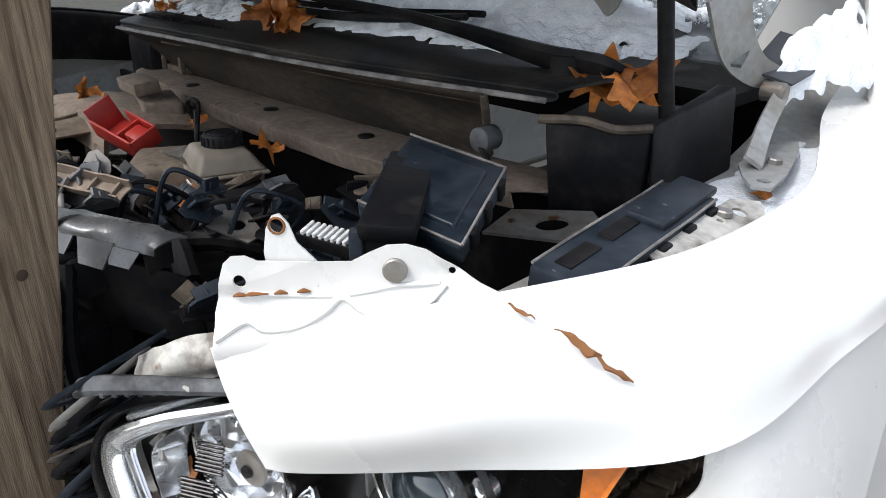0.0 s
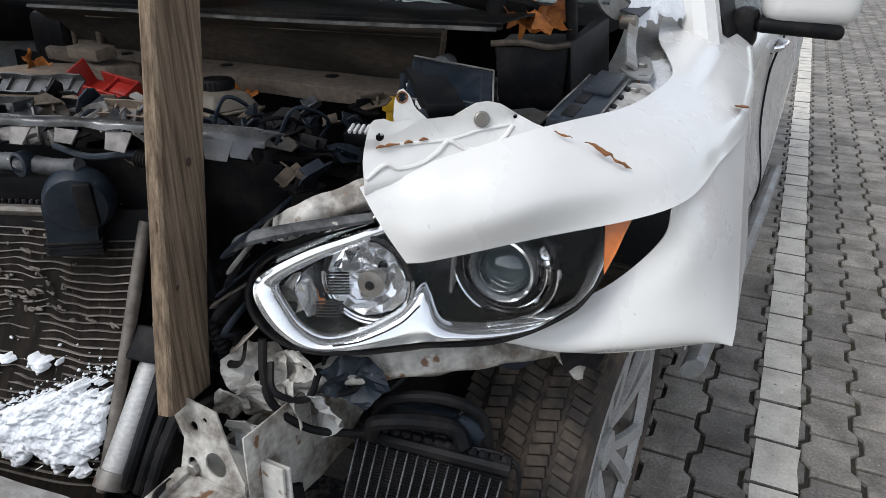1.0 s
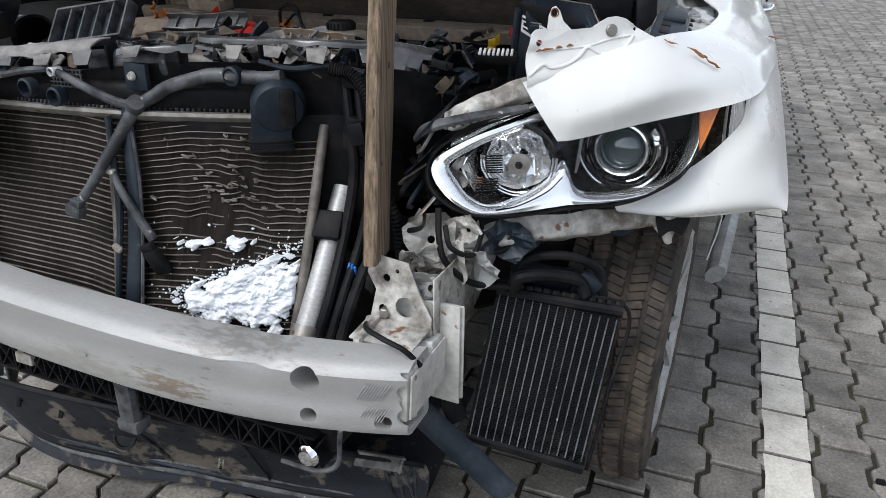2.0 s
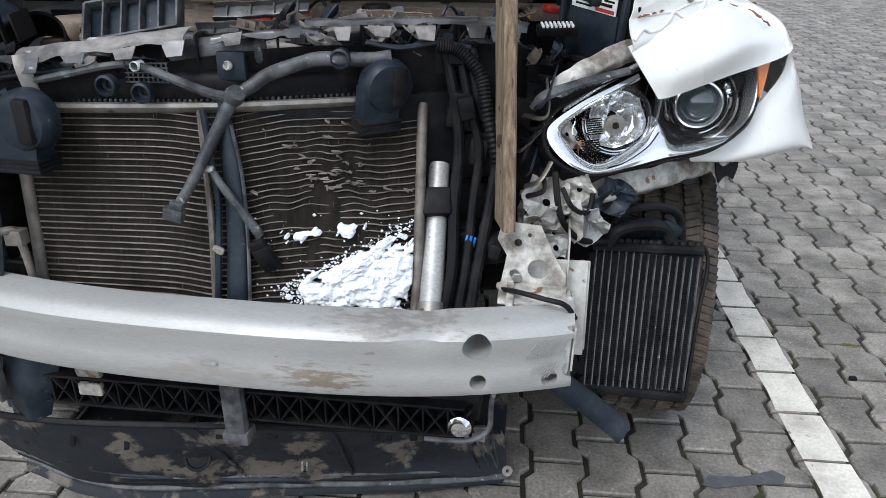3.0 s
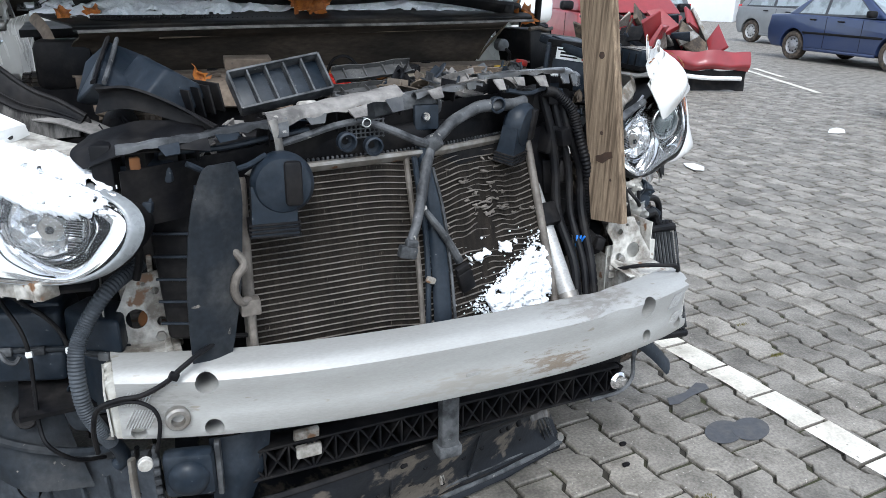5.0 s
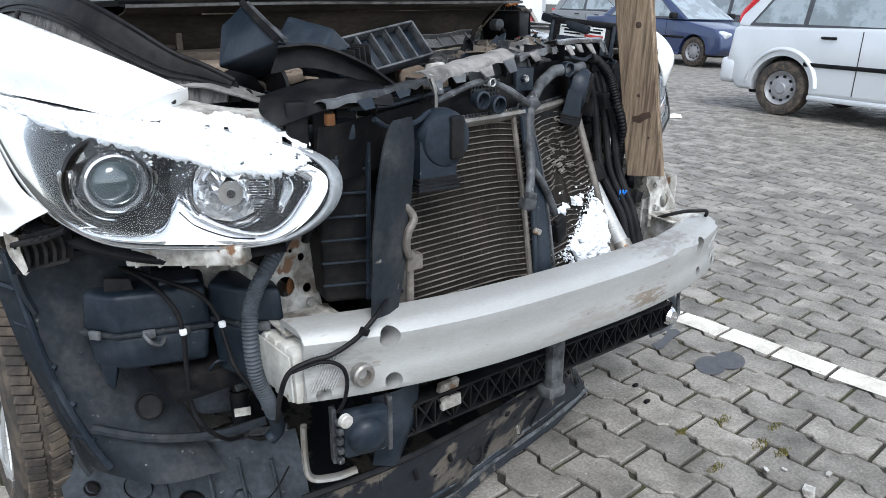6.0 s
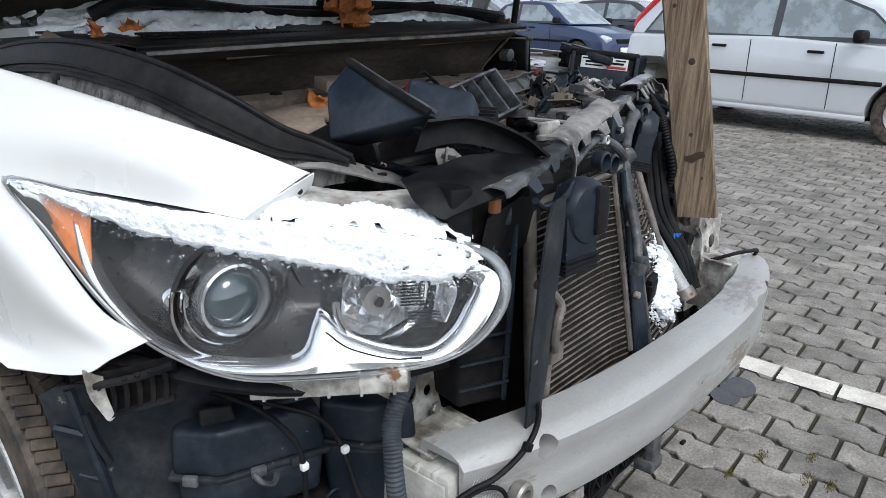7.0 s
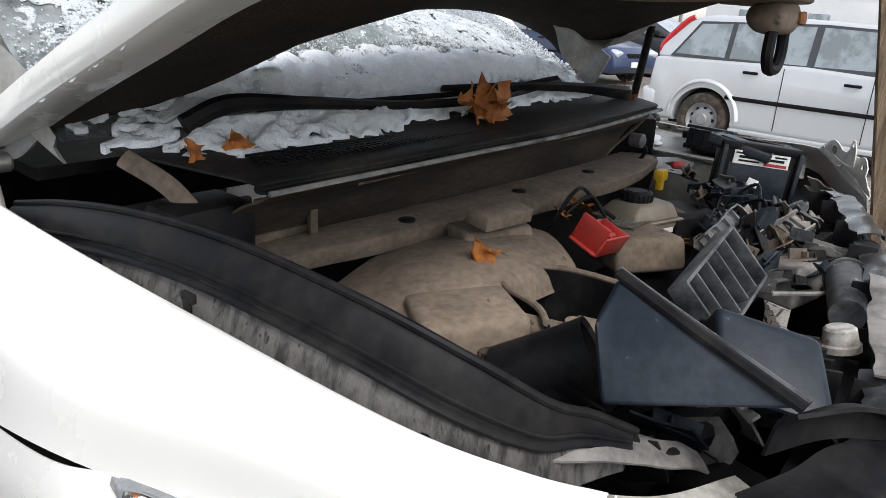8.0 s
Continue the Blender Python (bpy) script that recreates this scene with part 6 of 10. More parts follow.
part("tray_bracket", put(rough_up(joined(rbox(0.115, 0.035, 0.006, 0.002), at(rbox(0.115, 0.006, 0.018, 0.002), 0, 0.016, 0.006), at(rbox(0.006, 0.035, 0.018, 0.002), 0.05, 0, 0.006)), 0.003, 30), axes(tray_at(0.90, 0.12, 0.008), tray_at(1.0, 0.15) - tray_at(0.8, 0.15), (0, 0.5, 0.9))), GREYDUST, tray, "pale grey end bracket")
for k in range(5):  # stiffening ribs that fan out at the end and along the face
    part("tray_rib", tube([tray_at(0.90 + 0.022 * k, 0.10, 0.003), tray_at(0.93 + 0.015 * k, 0.90, 0.003)], 0.0032, 6, 8), LIGHTPL, tray)
for u_ in (0.06, 0.11, 0.18, 0.44, 0.63):
    part("tray_rib", tube([tray_at(u_, 0.08, 0.003), tray_at(u_ + 0.01, 0.85, 0.003)], 0.004, 6, 8), TRAYMAT, tray)
part("tray_gutter", tube([tray_at(0.18, 0.70, 0.004), tray_at(0.28, 0.80, 0.004), tray_at(0.40, 0.88, 0.004), tray_at(0.55, 0.93, 0.004)], 0.006, 8, 30, flat=0.6), GREYPL, tray)


# ---- right lower corner: liner, resonator box, pump, sensor ----
liner = part("wheel_liner", thick(rough_up(loft([
    [(-0.985, 0.47, 0.76), (-0.96, 0.43, 0.78), (-0.88, 0.36, 0.78), (-0.76, 0.34, 0.77)],
    [(-0.970, 0.43, 0.60), (-0.94, 0.40, 0.60), (-0.86, 0.37, 0.60), (-0.74, 0.36, 0.60)],
    [(-0.935, 0.42, 0.45), (-0.91, 0.38, 0.45), (-0.84, 0.35, 0.44), (-0.72, 0.35, 0.43)],
    [(-0.895, 0.40, 0.34), (-0.87, 0.36, 0.33), (-0.80, 0.28, 0.32), (-0.68, 0.26, 0.31)],
    ], 30, 24), 0.006, 7), 0.003), LINER, car, "muddy black wheel-arch liner")
part("liner_edge", tube([(-0.965, 0.43, 0.775), (-0.950, 0.405, 0.65), (-0.928, 0.388, 0.52), (-0.895, 0.362, 0.41), (-0.87, 0.35, 0.35)], 0.007, 8, 40), GREYPL, liner)
for k in range(5):
    z = 0.72 - 0.075 * k
    part("liner_rung", tube([(-0.985 + 0.018 * k, 0.445 - 0.012 * k, z), (-0.960 + 0.018 * k, 0.415 - 0.014 * k, z - 0.01)], 0.006, 6, 6), GREYPL, liner)
part("lower_liner", thick(rough_up(loft([
    [(-0.945, 0.480, 0.345), (-0.86, 0.445, 0.335), (-0.76, 0.375, 0.345), (-0.66, 0.290, 0.365), (-0.560, 0.200, 0.390)],
    [(-0.940, 0.470, 0.260), (-0.86, 0.430, 0.250), (-0.76, 0.355, 0.250), (-0.66, 0.265, 0.255), (-0.555, 0.175, 0.270)],
    [(-0.930, 0.465, 0.160), (-0.86, 0.425, 0.150), (-0.76, 0.345, 0.145), (-0.66, 0.255, 0.145), (-0.550, 0.165, 0.155)]], 36, 18), 0.005, 9, 2), 0.003), BLUEGREY, liner, "torn blue-grey lower liner with holes")
LN = Vector((-0.62, -0.77, 0.12)).normalized()
for x, y, z, r_ in ((-0.815, 0.396, 0.258, 0.022), (-0.735, 0.328, 0.222, 0.022), (-0.89, 0.442, 0.262, 0.012), (-0.655, 0.262, 0.24, 0.014)):
    part("liner_hole", put(lathe([(0, 0.0035), (r_, 0.0035), (r_ * 1.12, 0.006), (r_ * 1.3, 0.003), (r_ * 1.3, -0.004)], 20), axes(Vector((x, y, z)) + LN * 0.004, LN.cross(Vector((0, 0, 1))), (0, 0, 1))), BLACK, liner)
for x, y in ((-0.78, 0.362), (-0.71, 0.305), (-0.66, 0.262), (-0.61, 0.218)):
    part("liner_rib", tube([(x, y, 0.330), (x + 0.004, y - 0.014, 0.26), (x + 0.008, y - 0.018, 0.17)], 0.007, 6, 10, flat=0.5), BLUEGREY, liner)
part("liner_ledge", tube([(-0.945, 0.470, 0.352), (-0.86, 0.435, 0.342), (-0.76, 0.365, 0.352), (-0.66, 0.280, 0.372), (-0.575, 0.205, 0.395)], 0.008, 6, 40, flat=0.6), LIGHTPL, liner)
part("liner_wire", tube([(-0.60, 0.16, 0.34), (-0.63, 0.17, 0.29), (-0.67, 0.215, 0.22), (-0.70, 0.24, 0.15)], 0.002, 6, 20), BLACK, liner)
for k in range(4):  # upright ribs and a ledge pressed into the liner
    x0, y0 = -0.955 + 0.012 * k, 0.415 - 0.008 * k
    part("liner_rib", tube([(x0, y0, 0.74 - 0.11 * k), (x0 + 0.006, y0 - 0.008, 0.70 - 0.11 * k), (x0 + 0.018, y0 - 0.012, 0.665 - 0.11 * k)], 0.010, 6, 10, flat=0.5), LINER, liner)
part("liner_ledge", tube([(-0.89, 0.355, 0.44), (-0.80, 0.315, 0.405), (-0.70, 0.26, 0.40), (-0.62, 0.20, 0.43)], 0.009, 6, 30, flat=0.6), LINER, liner)
part("liner_hole", at(lathe([(0, 0), (0.020, 0), (0.024, 0.004), (0.027, 0), (0.024, -0.004)], 20), -0.79, 0.335, 0.46, 78, 0, -25), BLACK, liner)
# resonator box: two shells with a flange
def at_z(pts, z, grow=0.0):
    """An outline in plan lifted to a height, and swollen or drawn in about its middle."""
    cx, cy = sum(p[0] for p in pts) / len(pts), sum(p[1] for p in pts) / len(pts)
    return [(cx + (x - cx) * (1 + grow), cy + (y - cy) * (1 + grow), z) for x, y in pts]


BOX_PLAN = [(-0.880, 0.352), (-0.838, 0.294), (-0.690, 0.245), (-0.655, 0.350), (-0.800, 0.430)]
LOBE_PLAN = [(-0.690, 0.262), (-0.655, 0.192), (-0.592, 0.150), (-0.570, 0.250), (-0.640, 0.320)]
box = part("resonator_box", shell(at_z(BOX_PLAN, 0.704, -0.05), at_z(BOX_PLAN, 0.632), 0.010), GREYPL, car, "dark blue-grey plastic resonator box")
part("box_base", shell(at_z(BOX_PLAN, 0.626, -0.03), at_z(BOX_PLAN, 0.560, -0.10), 0.010), GREYPL, box)
part("box_foot", shell([(-0.868, 0.350, 0.600), (-0.838, 0.305, 0.600), (-0.822, 0.325, 0.600), (-0.845, 0.370, 0.600)], [(-0.858, 0.338, 0.525), (-0.848, 0.322, 0.516), (-0.840, 0.335, 0.525), (-0.850, 0.350, 0.530)], 0.004), GREYPL, box)
part("box_flange", shell(at_z(BOX_PLAN, 0.634, 0.05), at_z(BOX_PLAN, 0.625, 0.05), 0.003), LINER, box)
part("side_box", shell(at_z(LOBE_PLAN, 0.706, -0.06), at_z(LOBE_PLAN, 0.640), 0.010), GREYPL, box, "second lobe of the box")
part("lobe_base", shell(at_z(LOBE_PLAN, 0.634, -0.03), at_z(LOBE_PLAN, 0.505, -0.22), 0.010), GREYPL, box)
part("lobe_flange", shell(at_z(LOBE_PLAN, 0.642, 0.06), at_z(LOBE_PLAN, 0.633, 0.06), 0.003), LINER, box)
for x, y, yaw in ((-0.866, 0.326, -54), (-0.790, 0.274, -18), (-0.735, 0.256, -18), (-0.625, 0.166, -34)):
    part("box_clip", at(rbox(0.022, 0.010, 0.016, 0.003), x, y, 0.630 if x < -0.7 else 0.638, 0, 0, yaw), LIGHTPL, box)
part("box_hook", tube([(-0.800, 0.272, 0.632), (-0.792, 0.262, 0.618), (-0.778, 0.258, 0.612), (-0.768, 0.262, 0.622)], 0.0045, 6, 20), LIGHTPL, box)
part("box_handle", shell([(-0.840, 0.330, 0.728), (-0.800, 0.314, 0.724), (-0.796, 0.322, 0.724), (-0.836, 0.338, 0.728)], [(-0.842, 0.326, 0.700), (-0.796, 0.308, 0.700), (-0.790, 0.325, 0.700), (-0.836, 0.343, 0.700)], 0.003), BLACK, box)
part("box_hump", shell(at_z([(-0.760, 0.300), (-0.690, 0.275), (-0.675, 0.330), (-0.745, 0.355)], 0.712, -0.1), at_z([(-0.760, 0.300), (-0.690, 0.275), (-0.675, 0.330), (-0.745, 0.355)], 0.698), 0.005), GREYPL, box)
tank = part("washer_tank", shell(at_z([(-0.745, 0.300), (-0.660, 0.262), (-0.600, 0.270), (-0.62, 0.36), (-0.72, 0.38)], 0.545, -0.05), at_z([(-0.720, 0.300), (-0.650, 0.275), (-0.600, 0.280), (-0.62, 0.36), (-0.70, 0.37)], 0.415, -0.05), 0.025), BLUEGREY, car, "dark blue-grey washer tank")
part("tank_socket", put(lathe([(0.006, 0.004), (0.014, 0.004), (0.019, 0.002), (0.019, -0.004), (0, -0.004)], 18), axes((-0.699, 0.272, 0.522), (1, -0.3, 0), (0, 0.2, 1))), GREYPL, tank)
part("socket_cable", tube([(-0.699, 0.262, 0.530), (-0.698, 0.245, 0.548), (-0.688, 0.238, 0.560), (-0.672, 0.238, 0.556)], 0.0028, 6, 24), GREYPL, tank)
pump = part("washer_pump", joined(at(rod(0.017, 0.075, 18), -0.645, 0.262, 0.402), at(rbox(0.030, 0.028, 0.022, 0.005), -0.647, 0.258, 0.492)), BLACK, car, "small black washer pump")
part("pump_label", at(rbox(0.030, 0.002, 0.017, 0.0), -0.648, 0.2440, 0.437, 0, 0, -20), PRIMER, pump)
part("pump_plug", at(rbox(0.022, 0.018, 0.016, 0.003), -0.648, 0.244, 0.494), LIGHTPL, pump)
part("pump_tail", at(rbox(0.026, 0.024, 0.03, 0.004), -0.643, 0.265, 0.385), LIGHTPL, pump)
part("pump_pipe", tube([(-0.640, 0.262, 0.375), (-0.620, 0.235, 0.372), (-0.600, 0.200, 0.395), (-0.595, 0.180, 0.430)], 0.005, 8, 30), BLACK, pump)
part("corrugated_hose", tube([(-0.545, 0.21, 0.790), (-0.604, 0.152, 0.767), (-0.648, 0.146, 0.708), (-0.668, 0.128, 0.660), (-0.668, 0.118, 0.577), (-0.650, 0.120, 0.520), (-0.634, 0.135, 0.480)], 0.0145, 14, 150, ribs=0.10), HOSEGREY, car, "grey corrugated hose")
part("hose_elbow", tube([(-0.636, 0.133, 0.486), (-0.622, 0.150, 0.450), (-0.620, 0.160, 0.425), (-0.632, 0.165, 0.412)], 0.0135, 12, 20), GREYPL, car)
part("hose_clamp", at(lathe([(0.0155, -0.006), (0.0165, -0.005), (0.0165, 0.005), (0.0155, 0.006)], 20), -0.641, 0.128, 0.500, -25, 20), GREYDUST, car)
for pts in ([(-0.812, 0.372, 0.735), (-0.784, 0.280, 0.728), (-0.756, 0.236, 0.684), (-0.748, 0.225, 0.638), (-0.750, 0.222, 0.575), (-0.752, 0.210, 0.500), (-0.740, 0.190, 0.465), (-0.700, 0.200, 0.420), (-0.655, 0.240, 0.388)],
            [(-0.810, 0.372, 0.737), (-0.750, 0.285, 0.716), (-0.712, 0.240, 0.698), (-0.688, 0.225, 0.660), (-0.682, 0.205, 0.610), (-0.676, 0.190, 0.565), (-0.655, 0.165, 0.520), (-0.640, 0.150, 0.49)]):
    part("cable", tube(pts, 0.0042, 8, 70), BLACK, car)
for x, y, z in ((-0.748, 0.224, 0.640), (-0.683, 0.212, 0.641)):
    part("cable_clip", at(rbox(0.012, 0.010, 0.012, 0.003), x, y, z), LABEL, car)
part("cable", tube([(-0.655, 0.075, 0.50), (-0.655, 0.058, 0.555), (-0.642, 0.046, 0.600), (-0.608, 0.034, 0.616), (-0.573, 0.021, 0.623), (-0.535, 0.009, 0.644), (-0.507, 0.004, 0.668), (-0.470, 0.020, 0.684), (-0.425, 0.060, 0.684), (-0.385, 0.085, 0.670)], 0.0045, 8, 80), BLACK, car, "black cable draped over the beam")
part("cable", tube([(-0.640, 0.046, 0.600), (-0.591, 0.028, 0.612), (-0.561, 0.018, 0.599), (-0.551, 0.014, 0.572), (-0.556, 0.016, 0.535), (-0.562, 0.03, 0.505)], 0.0036, 8, 50), BLACK, car)
part("cable_clip", at(rbox(0.016, 0.012, 0.014, 0.003), -0.520, 0.004, 0.656, 0, 30), BLACK, car)
part("rusty_bore", put(lathe([(0, 0.0), (0.010, 0.001), (0.017, 0.004), (0.019, 0.006)], 20), axes((-0.548, 0.214, 0.682), (0.85, 0.5, 0), (0, 0, 1)) @ pose(0, 0, 0.0)), RUST, car, "rusty bore of the rail")
# distance sensor under the beam
sens = part("radar_sensor", at(rbox(0.088, 0.035, 0.092, 0.012), -0.512, 0.028, 0.452, 4, 0, -14), GREYPL, car, "square dark distance sensor")
part("sensor_dome", at(lathe([(0.036, 0), (0.034, 0.008), (0.026, 0.016), (0.014, 0.021), (0, 0.022)], 24), -0.516, 0.012, 0.450, 94, 0, -14), GREYPL, sens)
for dx, dy in ((-0.052, 0.012), (0.050, -0.012)):
    part("sensor_frame", at(rbox(0.010, 0.02, 0.11, 0.003), -0.512 + dx, 0.035 + dy, 0.452, 0, 0, -14), LIGHTPL, sens)
for k in range(5):
    part("sensor_tooth", at(rbox(0.012, 0.014, 0.012, 0.003), -0.566, 0.022, 0.49 - 0.019 * k), LIGHTPL, sens)
part("sensor_bolt", at(rod(0.012, 0.012, 14), -0.582, -0.022, 0.523, 90), PRIMER, sens, "dirty white cap")
part("sensor_bracket", tube([(-0.605, 0.080, 0.470), (-0.606, 0.078, 0.400), (-0.600, 0.070, 0.365), (-0.560, 0.055, 0.358), (-0.520, 0.045, 0.362)], 0.0085, 8, 40, flat=0.7), STEEL, sens)
part("fog_duct", thick(rough_up(loft([[(-0.47, 0.06, 0.49), (-0.41, 0.05, 0.49), (-0.36, 0.07, 0.485)], [(-0.475, 0.05, 0.42), (-0.42, 0.035, 0.42), (-0.37, 0.06, 0.42)], [(-0.48, 0.06, 0.34), (-0.44, 0.045, 0.335), (-0.40, 0.06, 0.34)]], 14, 12), 0.008, 12), 0.004), GREYPL, car, "dark bent duct under the beam")
# bracket under the lamp
lb = part("lamp_bracket", joined(put(rbox(0.205, 0.035, 0.030, 0.003), axes((-0.748, 0.158, 0.800), (-0.63, 0.78, -0.09), (0.78, 0.63, 0)))), PRIMER, car, "grey-white lamp bracket")
for k in range(5):
    part("bracket_rib", put(rbox(0.004, 0.037, 0.034, 0.001), axes(Vector((-0.748, 0.158, 0.800)) + (k - 2) * 0.042 * Vector((-0.63, 0.78, -0.09)).normalized(), (-0.63, 0.78, -0.09), (0.78, 0.63, 0))), PRIMER, lb)
part("lamp_shelf", tube([(-0.93, 0.37, 0.83), (-0.84, 0.24, 0.802), (-0.74, 0.15, 0.793), (-0.62, 0.07, 0.812)], 0.012, 8, 30, flat=0.6), BLACK, lb)
def ladder(p, q, w, rungs):
    """A broken clip: two thin rails with rungs between them."""
    P, Q, W = Vector(p), Vector(q), Vector(w)
    clip = part("wing_clip", tube([P, P.lerp(Q, 0.5) + Vector((0.004, 0, -0.004)), Q], 0.006, 6, 12, flat=0.6), BLACK, car, "broken black bumper clip")
    part("lower_rail", tube([P + W, (P + W).lerp(Q + W, 0.5), Q + W], 0.005, 6, 12, flat=0.6), BLACK, clip)
    for k in range(rungs):
        a = P.lerp(Q, (k + 0.3) / rungs)
        part("rung", tube([a, a + W * 0.5 + Vector((0.004, 0.004, 0)), a + W], 0.0038, 6, 6), BLACK, clip)
    return clip


clipb = ladder((-0.962, 0.352, 0.808), (-0.895, 0.276, 0.838), (0.004, 0.012, -0.052), 6)
part("clip_back", thick(rough_up(loft([[(-0.965, 0.372, 0.815), (-0.93, 0.335, 0.828), (-0.885, 0.285, 0.842)], [(-0.958, 0.378, 0.755), (-0.925, 0.345, 0.762), (-0.885, 0.300, 0.785)]], 12, 8), 0.004, 30), 0.003), BLACK, clipb)
part("torn_tab", thick(rough_up(loft([[(-0.972, 0.364, 0.825), (-0.962, 0.352, 0.822), (-0.952, 0.345, 0.818)], [(-0.966, 0.358, 0.795), (-0.958, 0.350, 0.790), (-0.950, 0.345, 0.795)], [(-0.956, 0.350, 0.757), (-0.952, 0.348, 0.754), (-0.947, 0.345, 0.760)]], 10, 10), 0.006, 25, 7), 0.003), PRIMER, car, "torn white plastic")
# white inner wing tray behind the right lamp
part("lamp_tray", thick(loft([[(-0.70, 0.30, 1.03), (-0.62, 0.235, 1.012), (-0.53, 0.195, 1.008)], [(-0.72, 0.25, 1.022), (-0.64, 0.19, 1.005), (-0.54, 0.15, 1.000)], [(-0.71, 0.235, 1.010), (-0.63, 0.175, 0.993), (-0.53, 0.135, 0.990)]], 20, 10), 0.003), PRIMER, car, "white lamp carrier")
part("tray_leg", at(rbox(0.004, 0.05, 0.07, 0.002), -0.535, 0.17, 0.97), PRIMER, car)

# ---- engine bay ----
part("engine_bay_floor", thick(loft([[(-0.78, 0.20, 0.52), (0.0, 0.24, 0.52), (0.50, 0.40, 0.52)], [(-0.80, 0.6, 0.60), (0.0, 0.6, 0.60), (0.78, 0.6, 0.60)], [(-0.80, 0.88, 0.80), (0.0, 0.88, 0.80), (0.82, 0.9, 0.80)], [(-0.80, 0.90, 1.04), (0.0, 0.90, 1.04), (0.84, 0.93, 1.03)]], 20, 20), 0.01), BLACK, car, "black oily engine bay")
for s in (-1, 1):
    part("inner_wing", thick(loft([[(s * 0.79, 0.30 + 0.15 * (s > 0), 1.0 if s < 0 else 0.94), (s * 0.80, 0.6, 1.02), (s * 0.82, 0.9, 1.05), (s * 0.84, 1.25, 1.08)], [(s * 0.77, 0.32 + 0.15 * (s > 0), 0.75), (s * 0.74, 0.6, 0.80), (s * 0.76, 0.9, 0.85), (s * 0.78, 1.25, 0.9)]], 24, 8), 0.004), GREYPAINT, car, "grey inner wing")
part("wing_bed", thick(loft([[(0.80, 0.52, 1.045), (0.80, 0.75, 1.05), (0.79, 1.0, 1.06), (0.77, 1.25, 1.10), (0.74, 1.50, 1.20)], [(0.88, 0.54, 1.045), (0.88, 0.75, 1.05), (0.88, 1.0, 1.06), (0.85, 1.25, 1.085), (0.83, 1.55, 1.17)], [(0.945, 0.56, 1.085), (0.955, 0.75, 1.08), (0.965, 1.0, 1.09), (0.93, 1.25, 1.105), (0.90, 1.58, 1.15)]], 34, 10), 0.003), GREYPAINT, car, "frosty grey wing channel")
# right side: rubber seal and its dusty panel
SEAL = [(-0.600, 0.270, 1.050), (-0.642, 0.296, 1.072), (-0.690, 0.314, 1.092), (-0.745, 0.36, 1.134), (-0.790, 0.45, 1.174), (-0.815, 0.60, 1.194), (-0.830, 0.75, 1.191), (-0.840, 0.90, 1.172), (-0.850, 1.02, 1.150)]
TAPER = [0.3, 0.55, 0.8, 1, 1, 1, 1, 1, 0.9]


def seal_row(dx, dz):
    return [(x + dx * t, y, z + dz * t) for (x, y, z), t in zip(SEAL, TAPER)]


seal = part("bonnet_seal", thick(loft([seal_row(-0.016, -0.028), seal_row(-0.013, -0.018), seal_row(-0.007, -0.003), seal_row(0.003, 0.007), seal_row(0.016, 0.006), seal_row(0.026, -0.008), seal_row(0.034, -0.034), seal_row(0.042, -0.11)], 70, 30), 0.004), BLACK, car, "black rubber bonnet seal")
part("seal_bead", tube(seal_row(0.008, 0.010), 0.0045, 8, 70), BLACK, seal)
part("seal_groove", tube(seal_row(-0.015, -0.020), 0.0022, 6, 70), BLACK, seal)
part("seal_ledge", tube(seal_row(-0.019, -0.031), 0.0055, 8, 70, flat=0.6), BLACK, seal, "lower bead under the lip")
part("wing_panel", thick(rough_up(loft([seal_row(-0.044, -0.110), seal_row(-0.032, -0.070), seal_row(-0.016, -0.028)], 50, 14), 0.0015, 22), 0.003), STREAKED, car, "dusty grey wing side panel with streaks")
for y, x, z in ((0.60, -0.853, 1.152), (0.75, -0.868, 1.151), (0.90, -0.878, 1.134)):
    part("seal_clip", joined(at(rbox(0.006, 0.020, 0.010, 0.002), x, y, z + 0.008), at(rbox(0.006, 0.010, 0.024, 0.003), x - 0.002, y, z - 0.004)), BLACK, seal)
strip = part("lock_strip", thick(rough_up(loft([[(-0.700, 0.32, 1.052), (-0.64, 0.27, 1.042), (-0.585, 0.235, 1.022), (-0.540, 0.215, 1.006)], [(-0.665, 0.35, 1.058), (-0.615, 0.30, 1.052), (-0.560, 0.26, 1.030), (-0.522, 0.235, 1.010)]], 30, 8), 0.006, 24, 2), 0.003), GREYDUST, car, "broken grey plastic strip")
for f in (0.35, 0.5, 0.62, 0.78):
    p = Vector((-0.685, 0.335, 1.058)).lerp(Vector((-0.535, 0.228, 1.012)), f)
    part("strip_slot", at(rbox(0.03, 0.010, 0.004, 0.002), p.x, p.y, p.z + 0.0025, 0, 0, -32), BLACK, strip)
for x, y, z in ((-0.800, 0.35, 1.103), (-0.838, 0.50, 1.126), (-0.866, 0.76, 1.150)):
    part("wing_bolt", at(rod(0.007, 0.007, 12), x - 0.008, y, z - 0.003), BLACK, wingR)
tip = [Vector((-0.692, 0.240, 1.048)), Vector((-0.725, 0.233, 1.041)), Vector((-0.760, 0.232, 1.030)), Vector((-0.787, 0.234, 1.020)), Vector((-0.803, 0.240, 1.009))]
fold = thick(loft([[p_ + Vector((0, 0, 0.0015)) for p_ in tip], [p_ + Vector((0.002, 0.004, -0.006)) for p_ in tip], [p_ + Vector((0.004, 0.012, -0.024 + 0.006 * (i in (0, 4)))) for i, p_ in enumerate(tip)]], 30, 9), 0.0018)
fl_ = part("tip_flange", fold, WHITE, wingR, "folded white wing tip with bolt holes")
